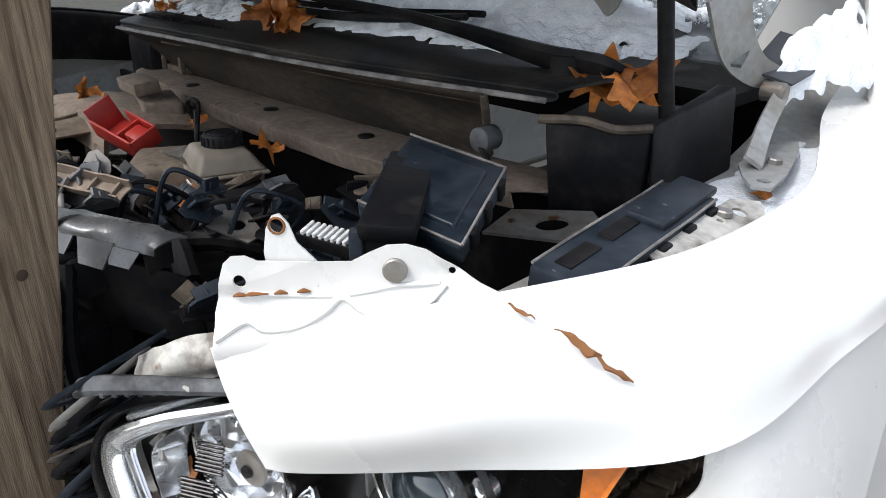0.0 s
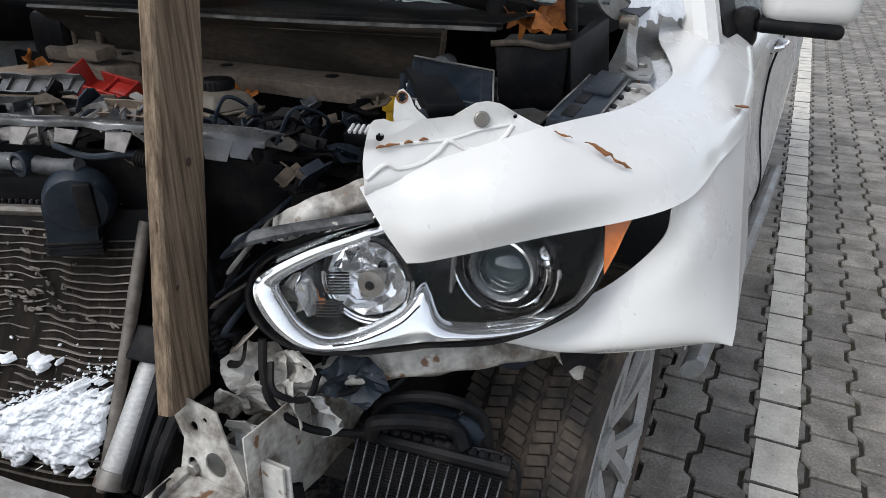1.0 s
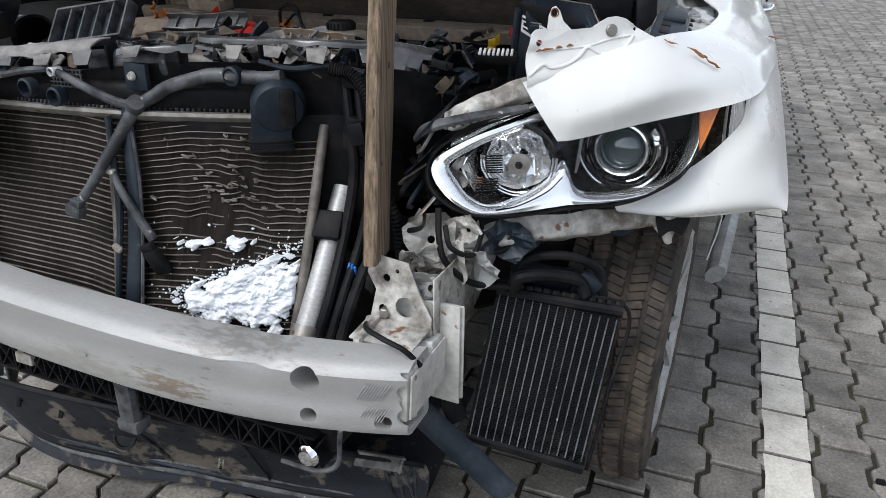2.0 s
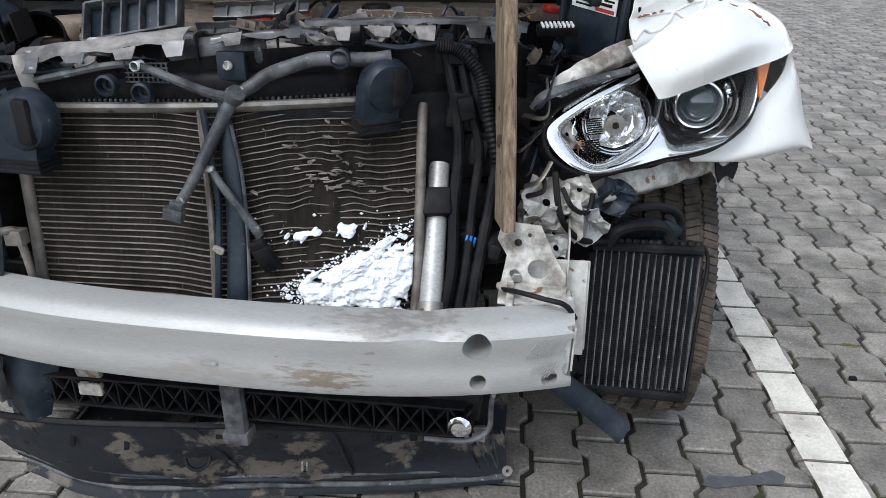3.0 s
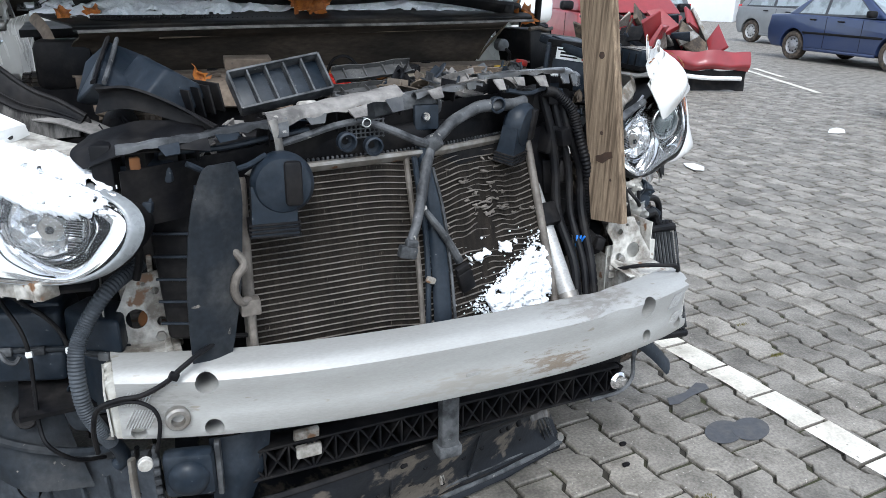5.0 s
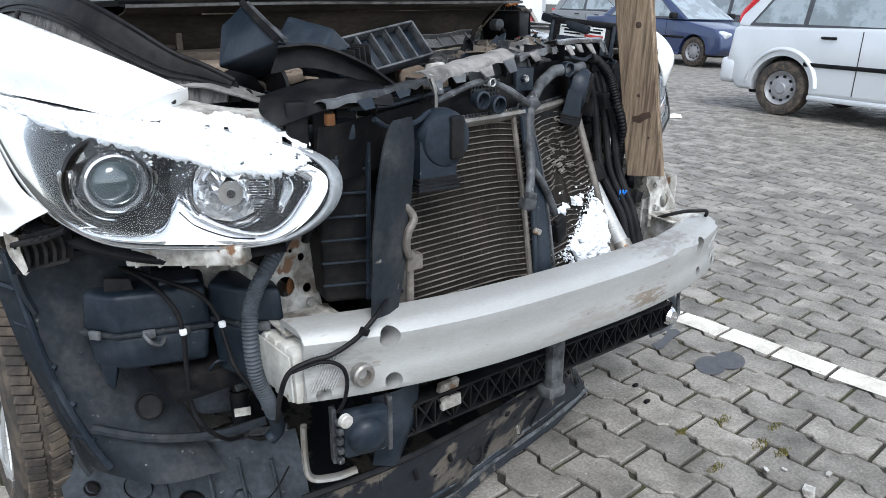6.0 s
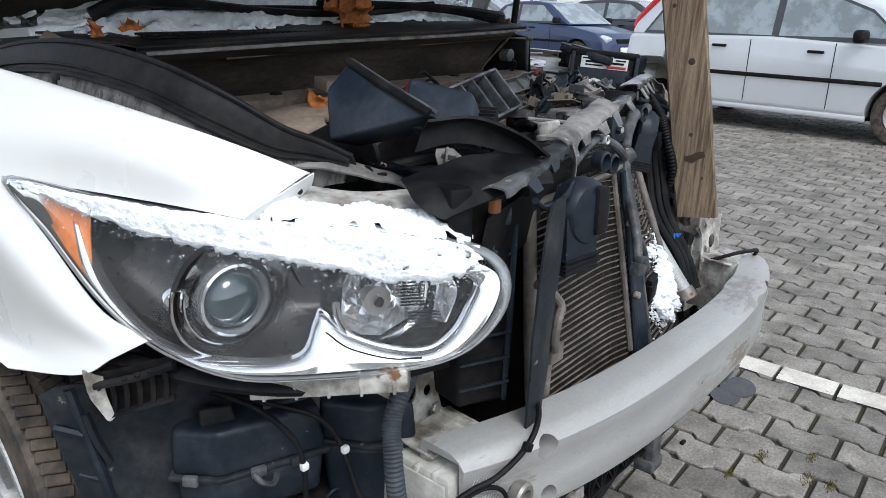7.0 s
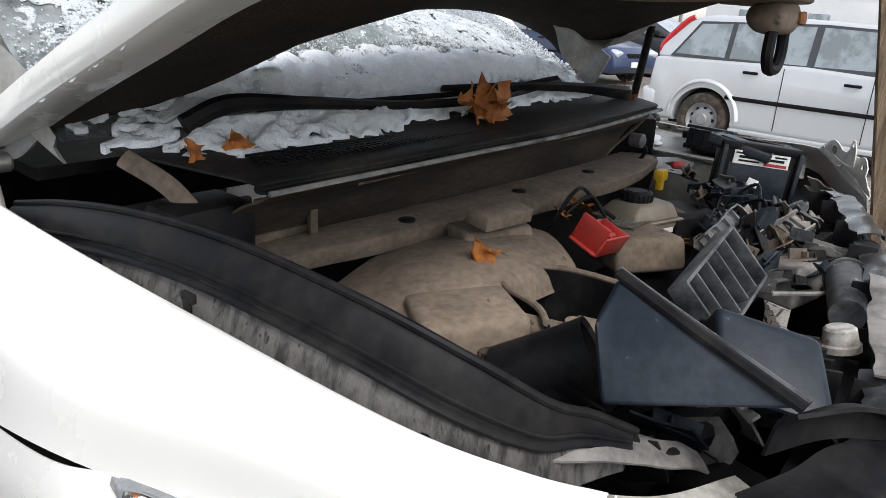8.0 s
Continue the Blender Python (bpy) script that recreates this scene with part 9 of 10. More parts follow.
def crumbs(place, count, seed, size, name, label, mat=None):
    """Loose grains of snow, thinning out over a surface; place(random) gives a point and how likely it stays."""
    r = random.Random(seed)
    V, P = [], []
    corner = [(1, 0, 0), (-1, 0, 0), (0, 1, 0), (0, -1, 0), (0, 0, 1), (0, 0, -1)]
    faces = [(0, 2, 4), (2, 1, 4), (1, 3, 4), (3, 0, 4), (2, 0, 5), (1, 2, 5), (3, 1, 5), (0, 3, 5)]
    while count:
        p, stay = place(r)
        if r.random() > stay:
            continue
        count -= 1
        s = size * r.uniform(0.4, 1.0) ** 1.5
        k = len(V)
        V += [(p[0] + s * x * r.uniform(0.6, 1.3), p[1] + s * y * r.uniform(0.6, 1.3), p[2] + s * z * r.uniform(0.5, 1.0)) for x, y, z in corner]
        P += [tuple(k + i for i in f) for f in faces]
    me = bpy.data.meshes.new(name)
    me.from_pydata(V, [], P)
    bm = bmesh.new()
    bm.from_mesh(me)
    bpy.data.meshes.remove(me)
    return thing(name, bm, mat or SNOW, label, "snow", kind="stuff", angle=180)


def on_lamp(r):
    q, f = r.uniform(-0.33, 0.22), r.random() ** 2.2
    return FACE_R.point(q, snow_foot(q) + 0.006 - 0.034 * f, 0.0135), 1.0 - 0.75 * f


def on_screen(r):
    u, v = r.random(), r.random()
    a, b = curve_pts(WS[0], 9)[int(u * 8)], curve_pts(WS[1], 9)[int(u * 8)]
    a2, b2 = curve_pts(WS[0], 9)[int(u * 8) + 1], curve_pts(WS[1], 9)[int(u * 8) + 1]
    f = u * 8 - int(u * 8)
    p = a.lerp(a2, f).lerp(b.lerp(b2, f), 0.15 + 0.85 * v) + Vector((0, -0.004, 0.008))
    return p, max(0.05, 0.75 + noise.noise(p * 7) - 0.9 * v)


crumbs(on_lamp, 450, 3, 0.0016, "lamp_snow_crumbs", "dirty snow grains along the lamp")
crumbs(on_screen, 7000, 5, 0.0048, "windscreen_snow_grains", "melting snow grains on the windscreen", SLUSH)
# in the lower corner of the condenser
tri_rows = []
for z, x0 in ((0.575, 0.205), (0.602, 0.140), (0.632, 0.098), (0.660, 0.150), (0.688, 0.225), (0.716, 0.285)):
    tri_rows.append([(x0 + (0.328 - x0) * q, cond_y(x0 + (0.328 - x0) * q, z) - 0.005, z) for q in (0, 0.25, 0.5, 0.75, 1.0)])


def fin_snow(rows, nu, nv, cover, seed, label):
    """Snow stuck to the condenser: thick inside, breaking into crumbs towards its edges."""
    src_bm = loft(rows, nu, nv)
    src = [v.co.copy() for v in src_bm.verts]
    src_bm.free()
    bm = bmesh.new()
    V, keep = {}, {}
    for j in range(nv):
        for i in range(nu):
            p = src[j * nu + i]
            f = cover(i / (nu - 1), j / (nv - 1))
            torn = noise.fractal(p * 38 + Vector((seed, 0, 2)), 0.8, 2.0, 4)
            grit = noise.noise(p * 150 + Vector((0, seed, 0)))
            keep[i, j] = f + 0.75 * torn + 0.30 * grit > 0.34
            h = 0.006 + 0.014 * min(1, f) + 0.012 * torn + 0.003 * grit
            V[i, j] = bm.verts.new((p.x, p.y - max(0.001, h), p.z))
    for j in range(nv - 1):
        for i in range(nu - 1):
            ks = ((i, j), (i + 1, j), (i + 1, j + 1), (i, j + 1))
            if sum(keep[k] for k in ks) > 2:
                bm.faces.new([V[k] for k in ks])
    bmesh.ops.delete(bm, geom=[v for v in bm.verts if not v.link_faces], context="VERTS")
    ext = bmesh.ops.extrude_edge_only(bm, edges=soften(bm))
    for v in ext["geom"]:
        if isinstance(v, bmesh.types.BMVert):
            v.co.y += 0.012
    return thing("condenser_snow", bm, SNOW, label, "snow", kind="stuff", angle=180)


fin_snow(tri_rows, 120, 90, lambda u, v: min(0.95, 2.6 * min(u + 0.02, 1.06 - v, 1.02 - u + 0.16, v + 0.06)), 1.0, "drift of snow lodged in the bent condenser")
clot = [[(x, cond_y(x, z + 0.07 * (x - 0.14)) - 0.003, z + 0.07 * (x - 0.14)) for x in (0.09, 0.13, 0.18, 0.24)] for z in (0.712, 0.720, 0.730, 0.738)]
fin_snow(clot, 70, 24, lambda u, v: 0.40 * (1 - abs(2 * v - 1)) * min(1, 5 * u, 5 * (1 - u)), 4.0, "small clots of snow on the condenser")
def on_fins(r):
    x, z = r.uniform(0.02, 0.34), r.uniform(0.58, 0.76)
    edge_x = 0.10 + 0.19 * max(0, (z - 0.63) / 0.085) if z > 0.63 else 0.10 + 1.6 * (0.63 - z)
    d = abs(x - edge_x)
    return (x, cond_y(x, z) - 0.004, z), math.exp(-(d / 0.025) ** 2) + 0.02


crumbs(on_fins, 520, 8, 0.0040, "condenser_snow_crumbs", "snow crumbs caught in the condenser")
# frost in the left wing channel and on the beam
snow_sheet([[(0.805, 0.96, 1.068), (0.81, 1.1, 1.078), (0.82, 1.28, 1.10)], [(0.87, 0.92, 1.062), (0.88, 1.1, 1.075), (0.88, 1.28, 1.098)], [(0.93, 0.96, 1.075), (0.94, 1.1, 1.090), (0.92, 1.26, 1.105)]], 40, 24, 0.008, "channel_frost", "thin frost in the wing channel", 20, 0.2, 4)
snow_sheet([[(0.80, 1.20, 1.155), (0.86, 1.30, 1.160), (0.90, 1.40, 1.165)], [(0.79, 1.22, 1.20), (0.83, 1.32, 1.215), (0.86, 1.44, 1.235)], [(0.78, 1.24, 1.235), (0.80, 1.34, 1.27), (0.80, 1.46, 1.31)]], 40, 24, 0.018, "pillar_snow", "snow caught at the foot of the pillar", 24, 0.2, 6)
SETTLE[0] = Matrix()


# ---- parked cars ----
def parked_car(name, o, yaw, paint, L, W, H, wb, front, r, side_prof, roof_prof, windows, label, category="car", mould=True, rim_mat=None, handles=()):
    """A parked car. Local x runs forward, y to its left. side_prof: the lower body's outline (x, z); roof_prof: the glasshouse."""
    M = pose(*o, 0, 0, yaw)
    rt = root(name, o, label, category, "parked cars")
    rim_mat = rim_mat or STEEL
    half = W / 2

    def prism(prof, h0, h1, bev, top_in=0.0, ztop=1.0, zbase=0.0):
        bm = bmesh.new()
        f = [bm.verts.new((x, -h0, z)) for x, z in prof]
        b = [bm.verts.new((x, h1, z)) for x, z in prof]
        k = len(prof)
        bm.faces.new(f)
        bm.faces.new(b[::-1])
        for i in range(k):
            bm.faces.new((f[i], b[i], b[(i + 1) % k], f[(i + 1) % k]))
        if top_in:
            for v in bm.verts:
                t = max(0, (v.co.z - zbase) / (ztop - zbase))
                v.co.y *= 1 - top_in * t
        bmesh.ops.recalc_face_normals(bm, faces=bm.faces)
        bmesh.ops.bevel(bm, geom=list(bm.edges), offset=bev, segments=3, affect="EDGES", profile=0.5)
        return bm

    xs = (front - 0.0, front - wb)
    lower = prism(side_prof, half, half, 0.045)
    cutters = [at(rod(r * 1.16, W + 0.4, 40), x, -half - 0.2, r * 1.02, -90) for x in xs]
    lower = cut(lower, *cutters)
    body = part("body", put(lower, M), paint, rt)
    part("underbody", put(at(rbox(L * 0.86, W * 0.80, 0.50, 0.02), front - wb / 2, 0, 0.46), M), BLACK, rt)
    zb = min(z for x, z in roof_prof)
    zt = max(z for x, z in roof_prof)
    cabin = prism(roof_prof, half * 0.955, half * 0.955, 0.05, 0.16, zt, zb)
    part("roof", put(cabin, M), paint, rt)

    def side_y(z):
        return half * 0.955 * (1 - 0.16 * max(0, (z - zb) / (zt - zb)))

    panes = [p for w, p in windows if w == "side_window"]
    xa, xb = panes[0][0][0] - 0.06, panes[-1][-1][0] + 0.10
    za = panes[0][0][1] - 0.035
    band = [(xa, za)] + [(x - 0.02, z + 0.03) for x, z in panes[0][1:2]] + [(x, z + 0.03) for x, z in panes[-1][1:-1]] + [(xb, za)]
    for s in (-1, 1):
        bm = bmesh.new()
        a = [bm.verts.new((x, s * (side_y(z) + 0.001), z)) for x, z in band]
        b = [bm.verts.new((x, s * (side_y(z) - 0.03), z)) for x, z in band]
        bm.faces.new(a)
        bm.faces.new(b[::-1])
        for i in range(len(band)):
            j = (i + 1) % len(band)
            bm.faces.new((a[i], b[i], b[j], a[j]))
        bmesh.ops.recalc_face_normals(bm, faces=bm.faces)
        part("window_frame", put(bm, M), DARKTRIM, rt)
    for wname, poly in windows:
        for s in (-1, 1):
            bm = bmesh.new()
            if wname == "side_window":
                a = [bm.verts.new((x, s * (side_y(z) + 0.004), z)) for x, z in poly]
                b = [bm.verts.new((x, s * (side_y(z) - 0.02), z)) for x, z in poly]
                k = len(poly)
                bm.faces.new(a)
                bm.faces.new(b[::-1])
                for i in range(k):
                    bm.faces.new((a[i], b[i], b[(i + 1) % k], a[(i + 1) % k]))
                bmesh.ops.recalc_face_normals(bm, faces=bm.faces)
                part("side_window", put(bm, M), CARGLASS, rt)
            elif s > 0:
                (x0, z0), (x1, z1) = poly
                d = Vector((x1 - x0, 0, z1 - z0))
                nrm = Vector((-d.z, 0, d.x)).normalized() * (0.006 if wname == "windscreen" else 0.006)
                if (nrm.x < 0) == (wname == "windscreen"):
                    nrm = -nrm
                q = [bm.verts.new(Vector((x0, y, z0)) + nrm) for y in (-side_y(z0) * 0.93, side_y(z0) * 0.93)] + [bm.verts.new(Vector((x1, y, z1)) + nrm) for y in (side_y(z1) * 0.93, -side_y(z1) * 0.93)]
                bm.faces.new(q)
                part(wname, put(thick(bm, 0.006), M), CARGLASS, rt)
    for x in xs:
        for s in (-1, 1):
            wm = M @ pose(x, s * (half - 0.105), r, -90 * s)
            wh = part("wheel", put(lathe([(r * 0.62, -0.09), (r * 0.8, -0.10), (r * 0.96, -0.085), (r, -0.05), (r, 0.05), (r * 0.96, 0.085), (r * 0.8, 0.10), (r * 0.66, 0.09), (r * 0.62, 0.06)], 40), wm), RUBBER, rt)
            part("rim", put(lathe([(r * 0.64, 0.07), (r * 0.60, 0.085), (r * 0.55, 0.06), (r * 0.46, 0.045), (r * 0.38, 0.062), (r * 0.22, 0.066), (r * 0.18, 0.08), (0, 0.08)], 36), wm), rim_mat, wh)
            for k in range(9):
                a = 2 * math.pi * k / 9
                part("rim_hole", put(at(rod(r * 0.065, 0.012, 10), r * 0.42 * math.cos(a), r * 0.42 * math.sin(a), 0.047), wm), BLACK, wh)
    for s in (-1, 1):
        if mould:
            part("side_moulding", put(at(rbox(wb * 0.80, 0.02, 0.045, 0.008), front - wb / 2, s * (half + 0.006), r * 2 - 0.02), M), BLACK, rt)
        part("sill", put(at(rbox(wb * 0.72, 0.05, 0.06, 0.015), front - wb / 2, s * (half - 0.02), 0.245), M), paint, rt)
        for hx, hz in handles:
            part("door_handle", put(at(rbox(0.17, 0.035, 0.03, 0.012), hx, s * (half + 0.012), hz), M), BLACK, rt)
        for dx in (front - wb * 0.30, front - wb * 0.66):
            zl = max(z for x, z in side_prof) - 0.03
            part("door_seam", put(at(rbox(0.008, 0.006, zl - 0.32, 0), dx, s * (half + 0.0005), (zl + 0.30) / 2), M), BLACK, rt)
        part("door_mirror", put(at(rbox(0.12, 0.20, 0.13, 0.04, 3), front - wb * 0.20, s * (half + 0.10), zb + 0.09), M), BLACK, rt)
    return rt, M


# silver family van
van_side = [(-1.95, 0.42), (-1.98, 0.60), (-1.93, 0.98), (-0.2, 1.02), (1.05, 0.97), (1.72, 0.86), (1.98, 0.72), (2.02, 0.45), (1.9, 0.26), (-1.8, 0.26)]
van_roof = [(-1.94, 0.97), (-1.90, 1.12), (-1.62, 1.43), (-1.36, 1.485), (-0.4, 1.51), (0.45, 1.485), (0.85, 1.36), (1.38, 0.97)]
van_win = [("side_window", [(-1.70, 1.03), (-1.46, 1.38), (-1.10, 1.40), (-1.10, 1.03)]), ("side_window", [(-1.04, 1.03), (-1.04, 1.405), (-0.20, 1.43), (-0.20, 1.03)]), ("side_window", [(-0.12, 1.03), (-0.12, 1.43), (0.42, 1.415), (0.76, 1.29), (1.04, 1.05)]), ("windscreen", [(1.32, 1.01), (0.86, 1.345)]), ("rear_window", [(-1.89, 1.10), (-1.66, 1.39)])]
van_yaw = -93
hd = Vector((math.cos(radians(van_yaw)), math.sin(radians(van_yaw)), 0))
lf = Vector((-hd.y, hd.x, 0))
vo = Vector((7.45, 3.40, 0)) + hd * 1.24 + lf * 0.80
van, VM = parked_car("parked_van", vo, van_yaw, SILVER, 4.02, 1.70, 1.58, 2.48, 1.24, 0.312, van_side, van_roof, van_win, "silver family van with a cracked rear bumper", "car", True, STEELRIM, ((-0.75, 0.90), (0.31, 0.885)))
for s in (-1, 1):
    part("tail_lamp", put(tube([(-1.90, s * 0.745, 1.02), (-1.885, s * 0.735, 1.14), (-1.68, s * 0.70, 1.38), (-1.58, s * 0.68, 1.45)], 0.038, 8, 24), VM), REDLENS, van, "tall red tail lamp")
    part("wheel_arch", put(tube([(-1.24 + 0.43 * math.cos(a), s * 0.855, 0.33 + 0.43 * math.sin(a)) for a in [0.05 + 0.3 * k for k in range(11)]], 0.03, 8, 40, flat=0.5), VM), SILVER, van)
    part("front_seat", put(joined(at(rbox(0.5, 0.5, 0.16, 0.06), 0.05, s * 0.36, 0.75), at(rbox(0.14, 0.48, 0.62, 0.06), -0.18, s * 0.36, 1.05, 0, -12), at(rbox(0.10, 0.24, 0.18, 0.05), -0.26, s * 0.36, 1.40)), VM), BLACK, van)
part("rear_bumper", put(rough_up(rbox(0.22, 1.72, 0.30, 0.06, 3), 0.012, 4), VM @ pose(-1.95, 0, 0.47)), SILVER, van, "cracked silver bumper")
part("bumper_insert", put(at(rbox(0.03, 1.5, 0.07, 0.01), -2.06, 0, 0.50), VM), BLACK, van)

# dark blue saloon
sal_side = [(-2.05, 0.40), (-2.08, 0.62), (-2.02, 0.92), (-1.3, 0.95), (0.0, 0.93), (1.10, 0.90), (1.78, 0.78), (2.0, 0.62), (2.02, 0.38), (1.9, 0.25), (-1.9, 0.25)]
sal_roof = [(-1.58, 0.92), (-1.05, 1.30), (-0.75, 1.385), (-0.1, 1.41), (0.30, 1.37), (1.05, 0.92)]
sal_win = [("side_window", [(-1.20, 0.97), (-0.92, 1.27), (-0.52, 1.32), (-0.52, 0.97)]), ("side_window", [(-0.44, 0.97), (-0.44, 1.325), (0.18, 1.32), (0.66, 0.99)]), ("windscreen", [(1.02, 0.945), (0.36, 1.345)]), ("rear_window", [(-1.54, 0.96), (-1.08, 1.275)])]


def saloon(o, yaw, paint, label, **kw):
    sl, m = parked_car("parked_saloon", o, yaw, paint, 4.1, 1.66, 1.41, 2.56, 1.30, 0.30, sal_side, sal_roof, sal_win, label, "car", True, STEELRIM, ((-0.75, 0.85), (0.0, 0.84)))
    for s in (-1, 1):
        part("headlamp", put(at(rbox(0.20, 0.30, 0.13, 0.04, 3), 1.90, s * 0.62, 0.66, 0, 18, s * -14), m), LAMPGLASS, sl, "clear headlamp")
        part("tail_lamp", put(at(rbox(0.12, 0.25, 0.16, 0.03), -2.0, s * 0.68, 0.78), m), REDLENS, sl)
    part("front_grille", put(at(rbox(0.05, 0.70, 0.10, 0.02), 1.99, 0, 0.62), m), BLACK, sl)
    part("number_plate", put(at(rbox(0.02, 0.50, 0.11, 0.004), 2.04, 0, 0.44), m), LABEL, sl)
    return sl


def by_wheel(wx, wy, yaw, front=1.30, half=0.75):
    h = Vector((math.cos(radians(yaw)), math.sin(radians(yaw)), 0))
    l = Vector((-h.y, h.x, 0))
    return Vector((wx, wy, 0)) - h * front + l * half


saloon(by_wheel(13.0, 8.2, -97), -97, NAVY, "dark blue saloon parked across the lot")
# dark grey hatchback behind
hat_side = [(-1.9, 0.42), (-1.95, 0.70), (-1.90, 1.0), (0.0, 1.0), (1.15, 0.95), (1.80, 0.80), (1.98, 0.62), (1.98, 0.40), (1.85, 0.25), (-1.8, 0.25)]
hat_roof = [(-1.88, 0.98), (-1.75, 1.25), (-1.40, 1.46), (-0.5, 1.53), (0.2, 1.48), (1.20, 0.98)]
hat_win = [("side_window", [(-1.55, 1.04), (-1.30, 1.38), (-0.60, 1.43), (-0.60, 1.04)]), ("side_window", [(-0.50, 1.04), (-0.50, 1.43), (0.12, 1.41), (0.75, 1.06)]), ("windscreen", [(1.16, 1.01), (0.26, 1.455)]), ("rear_window", [(-1.86, 1.04), (-1.72, 1.27)])]


def hatch(o, yaw, paint, label):
    hb, m = parked_car("parked_hatchback", o, yaw, paint, 4.0, 1.72, 1.53, 2.55, 1.25, 0.31, hat_side, hat_roof, hat_win, label, "car", False, ALU, ((-0.8, 0.90), (0.0, 0.89)))
    for s in (-1, 1):
        part("headlamp", put(at(rbox(0.24, 0.28, 0.13, 0.04, 3), 1.86, s * 0.66, 0.72, 0, 20, s * -16), m), LAMPGLASS, hb, "clear headlamp")
        part("tail_lamp", put(at(rbox(0.10, 0.20, 0.30, 0.03), -1.88, s * 0.74, 0.90), m), REDLENS, hb)
    return hb


hatch((17.2, 9.0, 0), -92, DARKGREY, "dark grey hatchback in the second row")
hatch((17.8, 14.2, 0), -92, GREYCAR, "grey hatchback in the second row")
hatch((17.0, 4.0, 0), -92, SILVER, "silver hatchback in the second row")
hatch((11.6, 14.6, 0), 200, DARKGREY, "dark hatchback parked beyond")
saloon(Vector((22.5, 11.5, 0)), -90, GREYCAR, "grey saloon in the back row")
hatch((22.8, 6.0, 0), -90, SILVER, "pale hatchback in the back row")
saloon(Vector((23.0, 17.5, 0)), -90, SILVER, "pale saloon in the back row")

# red wrecked car with its nose torn off
redcar, RM = parked_car("red_wreck", (6.9, 8.93, 0), -100, REDPAINT, 3.6, 1.74, 1.5, 2.5, 1.15, 0.33, [(-1.9, 0.42), (-1.95, 0.75), (-1.88, 1.0), (0.0, 1.0), (0.85, 0.97), (0.92, 0.6), (0.88, 0.3), (-1.8, 0.28)], hat_roof[:-1] + [(0.9, 0.98)], hat_win[:1] + hat_win[3:], "red wrecked car with its nose torn off", "car", False, ALU, ((-0.8, 0.9),))
for k in range(64):
    a = 2.1 * k
    sz = 0.20 + 0.12 * math.sin(3.3 * k)
    bent = rough_up(rbox(sz, sz * 1.6, sz * 0.18, 0.01), 0.10, 6, k)
    part("torn_metal", put(bent, RM @ pose(0.95 + 0.85 * ((k * 11) % 17) / 16, -0.85 + 1.7 * ((k * 7) % 13) / 12, 0.16 + 0.75 * ((k * 5) % 9) / 8, 60 * math.sin(a), 60 * math.cos(a), 50 * k)), (BLACK, STEEL, REDPAINT, GREYPL, DUSTY, REDPAINT, GREYDUST)[k % 7], redcar)
fallen = root("fallen_bumper", Vector((7.15, 7.05, 0)), "red and black bumper cover lying on the paving", "bumper")
part("bumper_skin", at(thick(rough_up(loft([[(-0.7, 0.0, 0.55), (0, -0.25, 0.55), (0.7, 0.0, 0.50)], [(-0.7, -0.08, 0.42), (0, -0.36, 0.40), (0.7, -0.08, 0.36)], [(-0.7, -0.02, 0.34), (0, -0.30, 0.30), (0.7, -0.02, 0.28)]], 30, 14), 0.06, 3), 0.01), 7.15, 7.05, 0, 0, 0, -35), REDPAINT, fallen)
part("bumper_lower", at(thick(rough_up(loft([[(-0.7, 0.0, 0.34), (0, -0.29, 0.30), (0.7, 0.0, 0.28)], [(-0.68, 0.0, 0.02), (0, -0.28, 0.02), (0.68, 0.0, 0.02)]], 30, 8), 0.04, 4), 0.01), 7.15, 7.05, 0, 0, 0, -35), BLACK, fallen)
part("bumper_strip", at(tube([(-0.6, -0.11, 0.24), (0, -0.38, 0.20), (0.6, -0.11, 0.18)], 0.03, 8, 20), 7.15, 7.05, 0, 0, 0, -35), LABEL, fallen)

# painted bay lines further off, and paper scraps
for n_, (x0, y0, x1, y1, w) in enumerate(((8.7, 6.2, 10.9, 10.4, 0.10), (9.9, 7.9, 10.6, 9.2, 0.10), (5.2, 8.4, 7.6, 7.3, 0.10))):
    d = Vector((x1 - x0, y1 - y0, 0))
    q = Vector((-d.y, d.x, 0)).normalized() * w / 2
    bm = plate([(x0 + q.x, y0 + q.y), (x0 - q.x, y0 - q.y), (x1 - q.x, y1 - q.y), (x1 + q.x, y1 + q.y)], 0.002)
    thing("bay_line", at(bm, 0, 0, 0.0035), PAINTED, "worn white painted bay line", "road marking", kind="structure", smooth=False)
for x, y, r_ in ((6.15, 3.9, 20), (3.55, 3.1, 60)):
    thing("paper_scrap", at(rough_up(plate([(-0.14, -0.05), (0.0, -0.08), (0.13, -0.03), (0.15, 0.05), (-0.02, 0.07), (-0.12, 0.04)], 0.004), 0.02, 8, x), x, y, 0.008, 0, 0, r_), LABEL, "scrap of white paper on the paving", "paper", "litter")
for x, y, z_, r_ in ((0.615, -0.317, 0.030, 30), (0.618, -0.201, 0.011, 60), (0.738, -0.311, 0.012, 10), (0.66, -0.23, 0.007, 100)):
    thing("plastic_scrap", at(rough_up(plate([(-z_, -z_ * 0.4), (z_ * 0.8, -z_ * 0.6), (z_ * 1.1, z_ * 0.2), (0.0, z_ * 0.6), (-z_ * 0.9, z_ * 0.4)], 0.004), z_ * 0.15, 20), x, y, 0.005, 0, 0, r_), PRIMER, "chip of dirty white plastic on the paving", "plastic scrap", "litter")


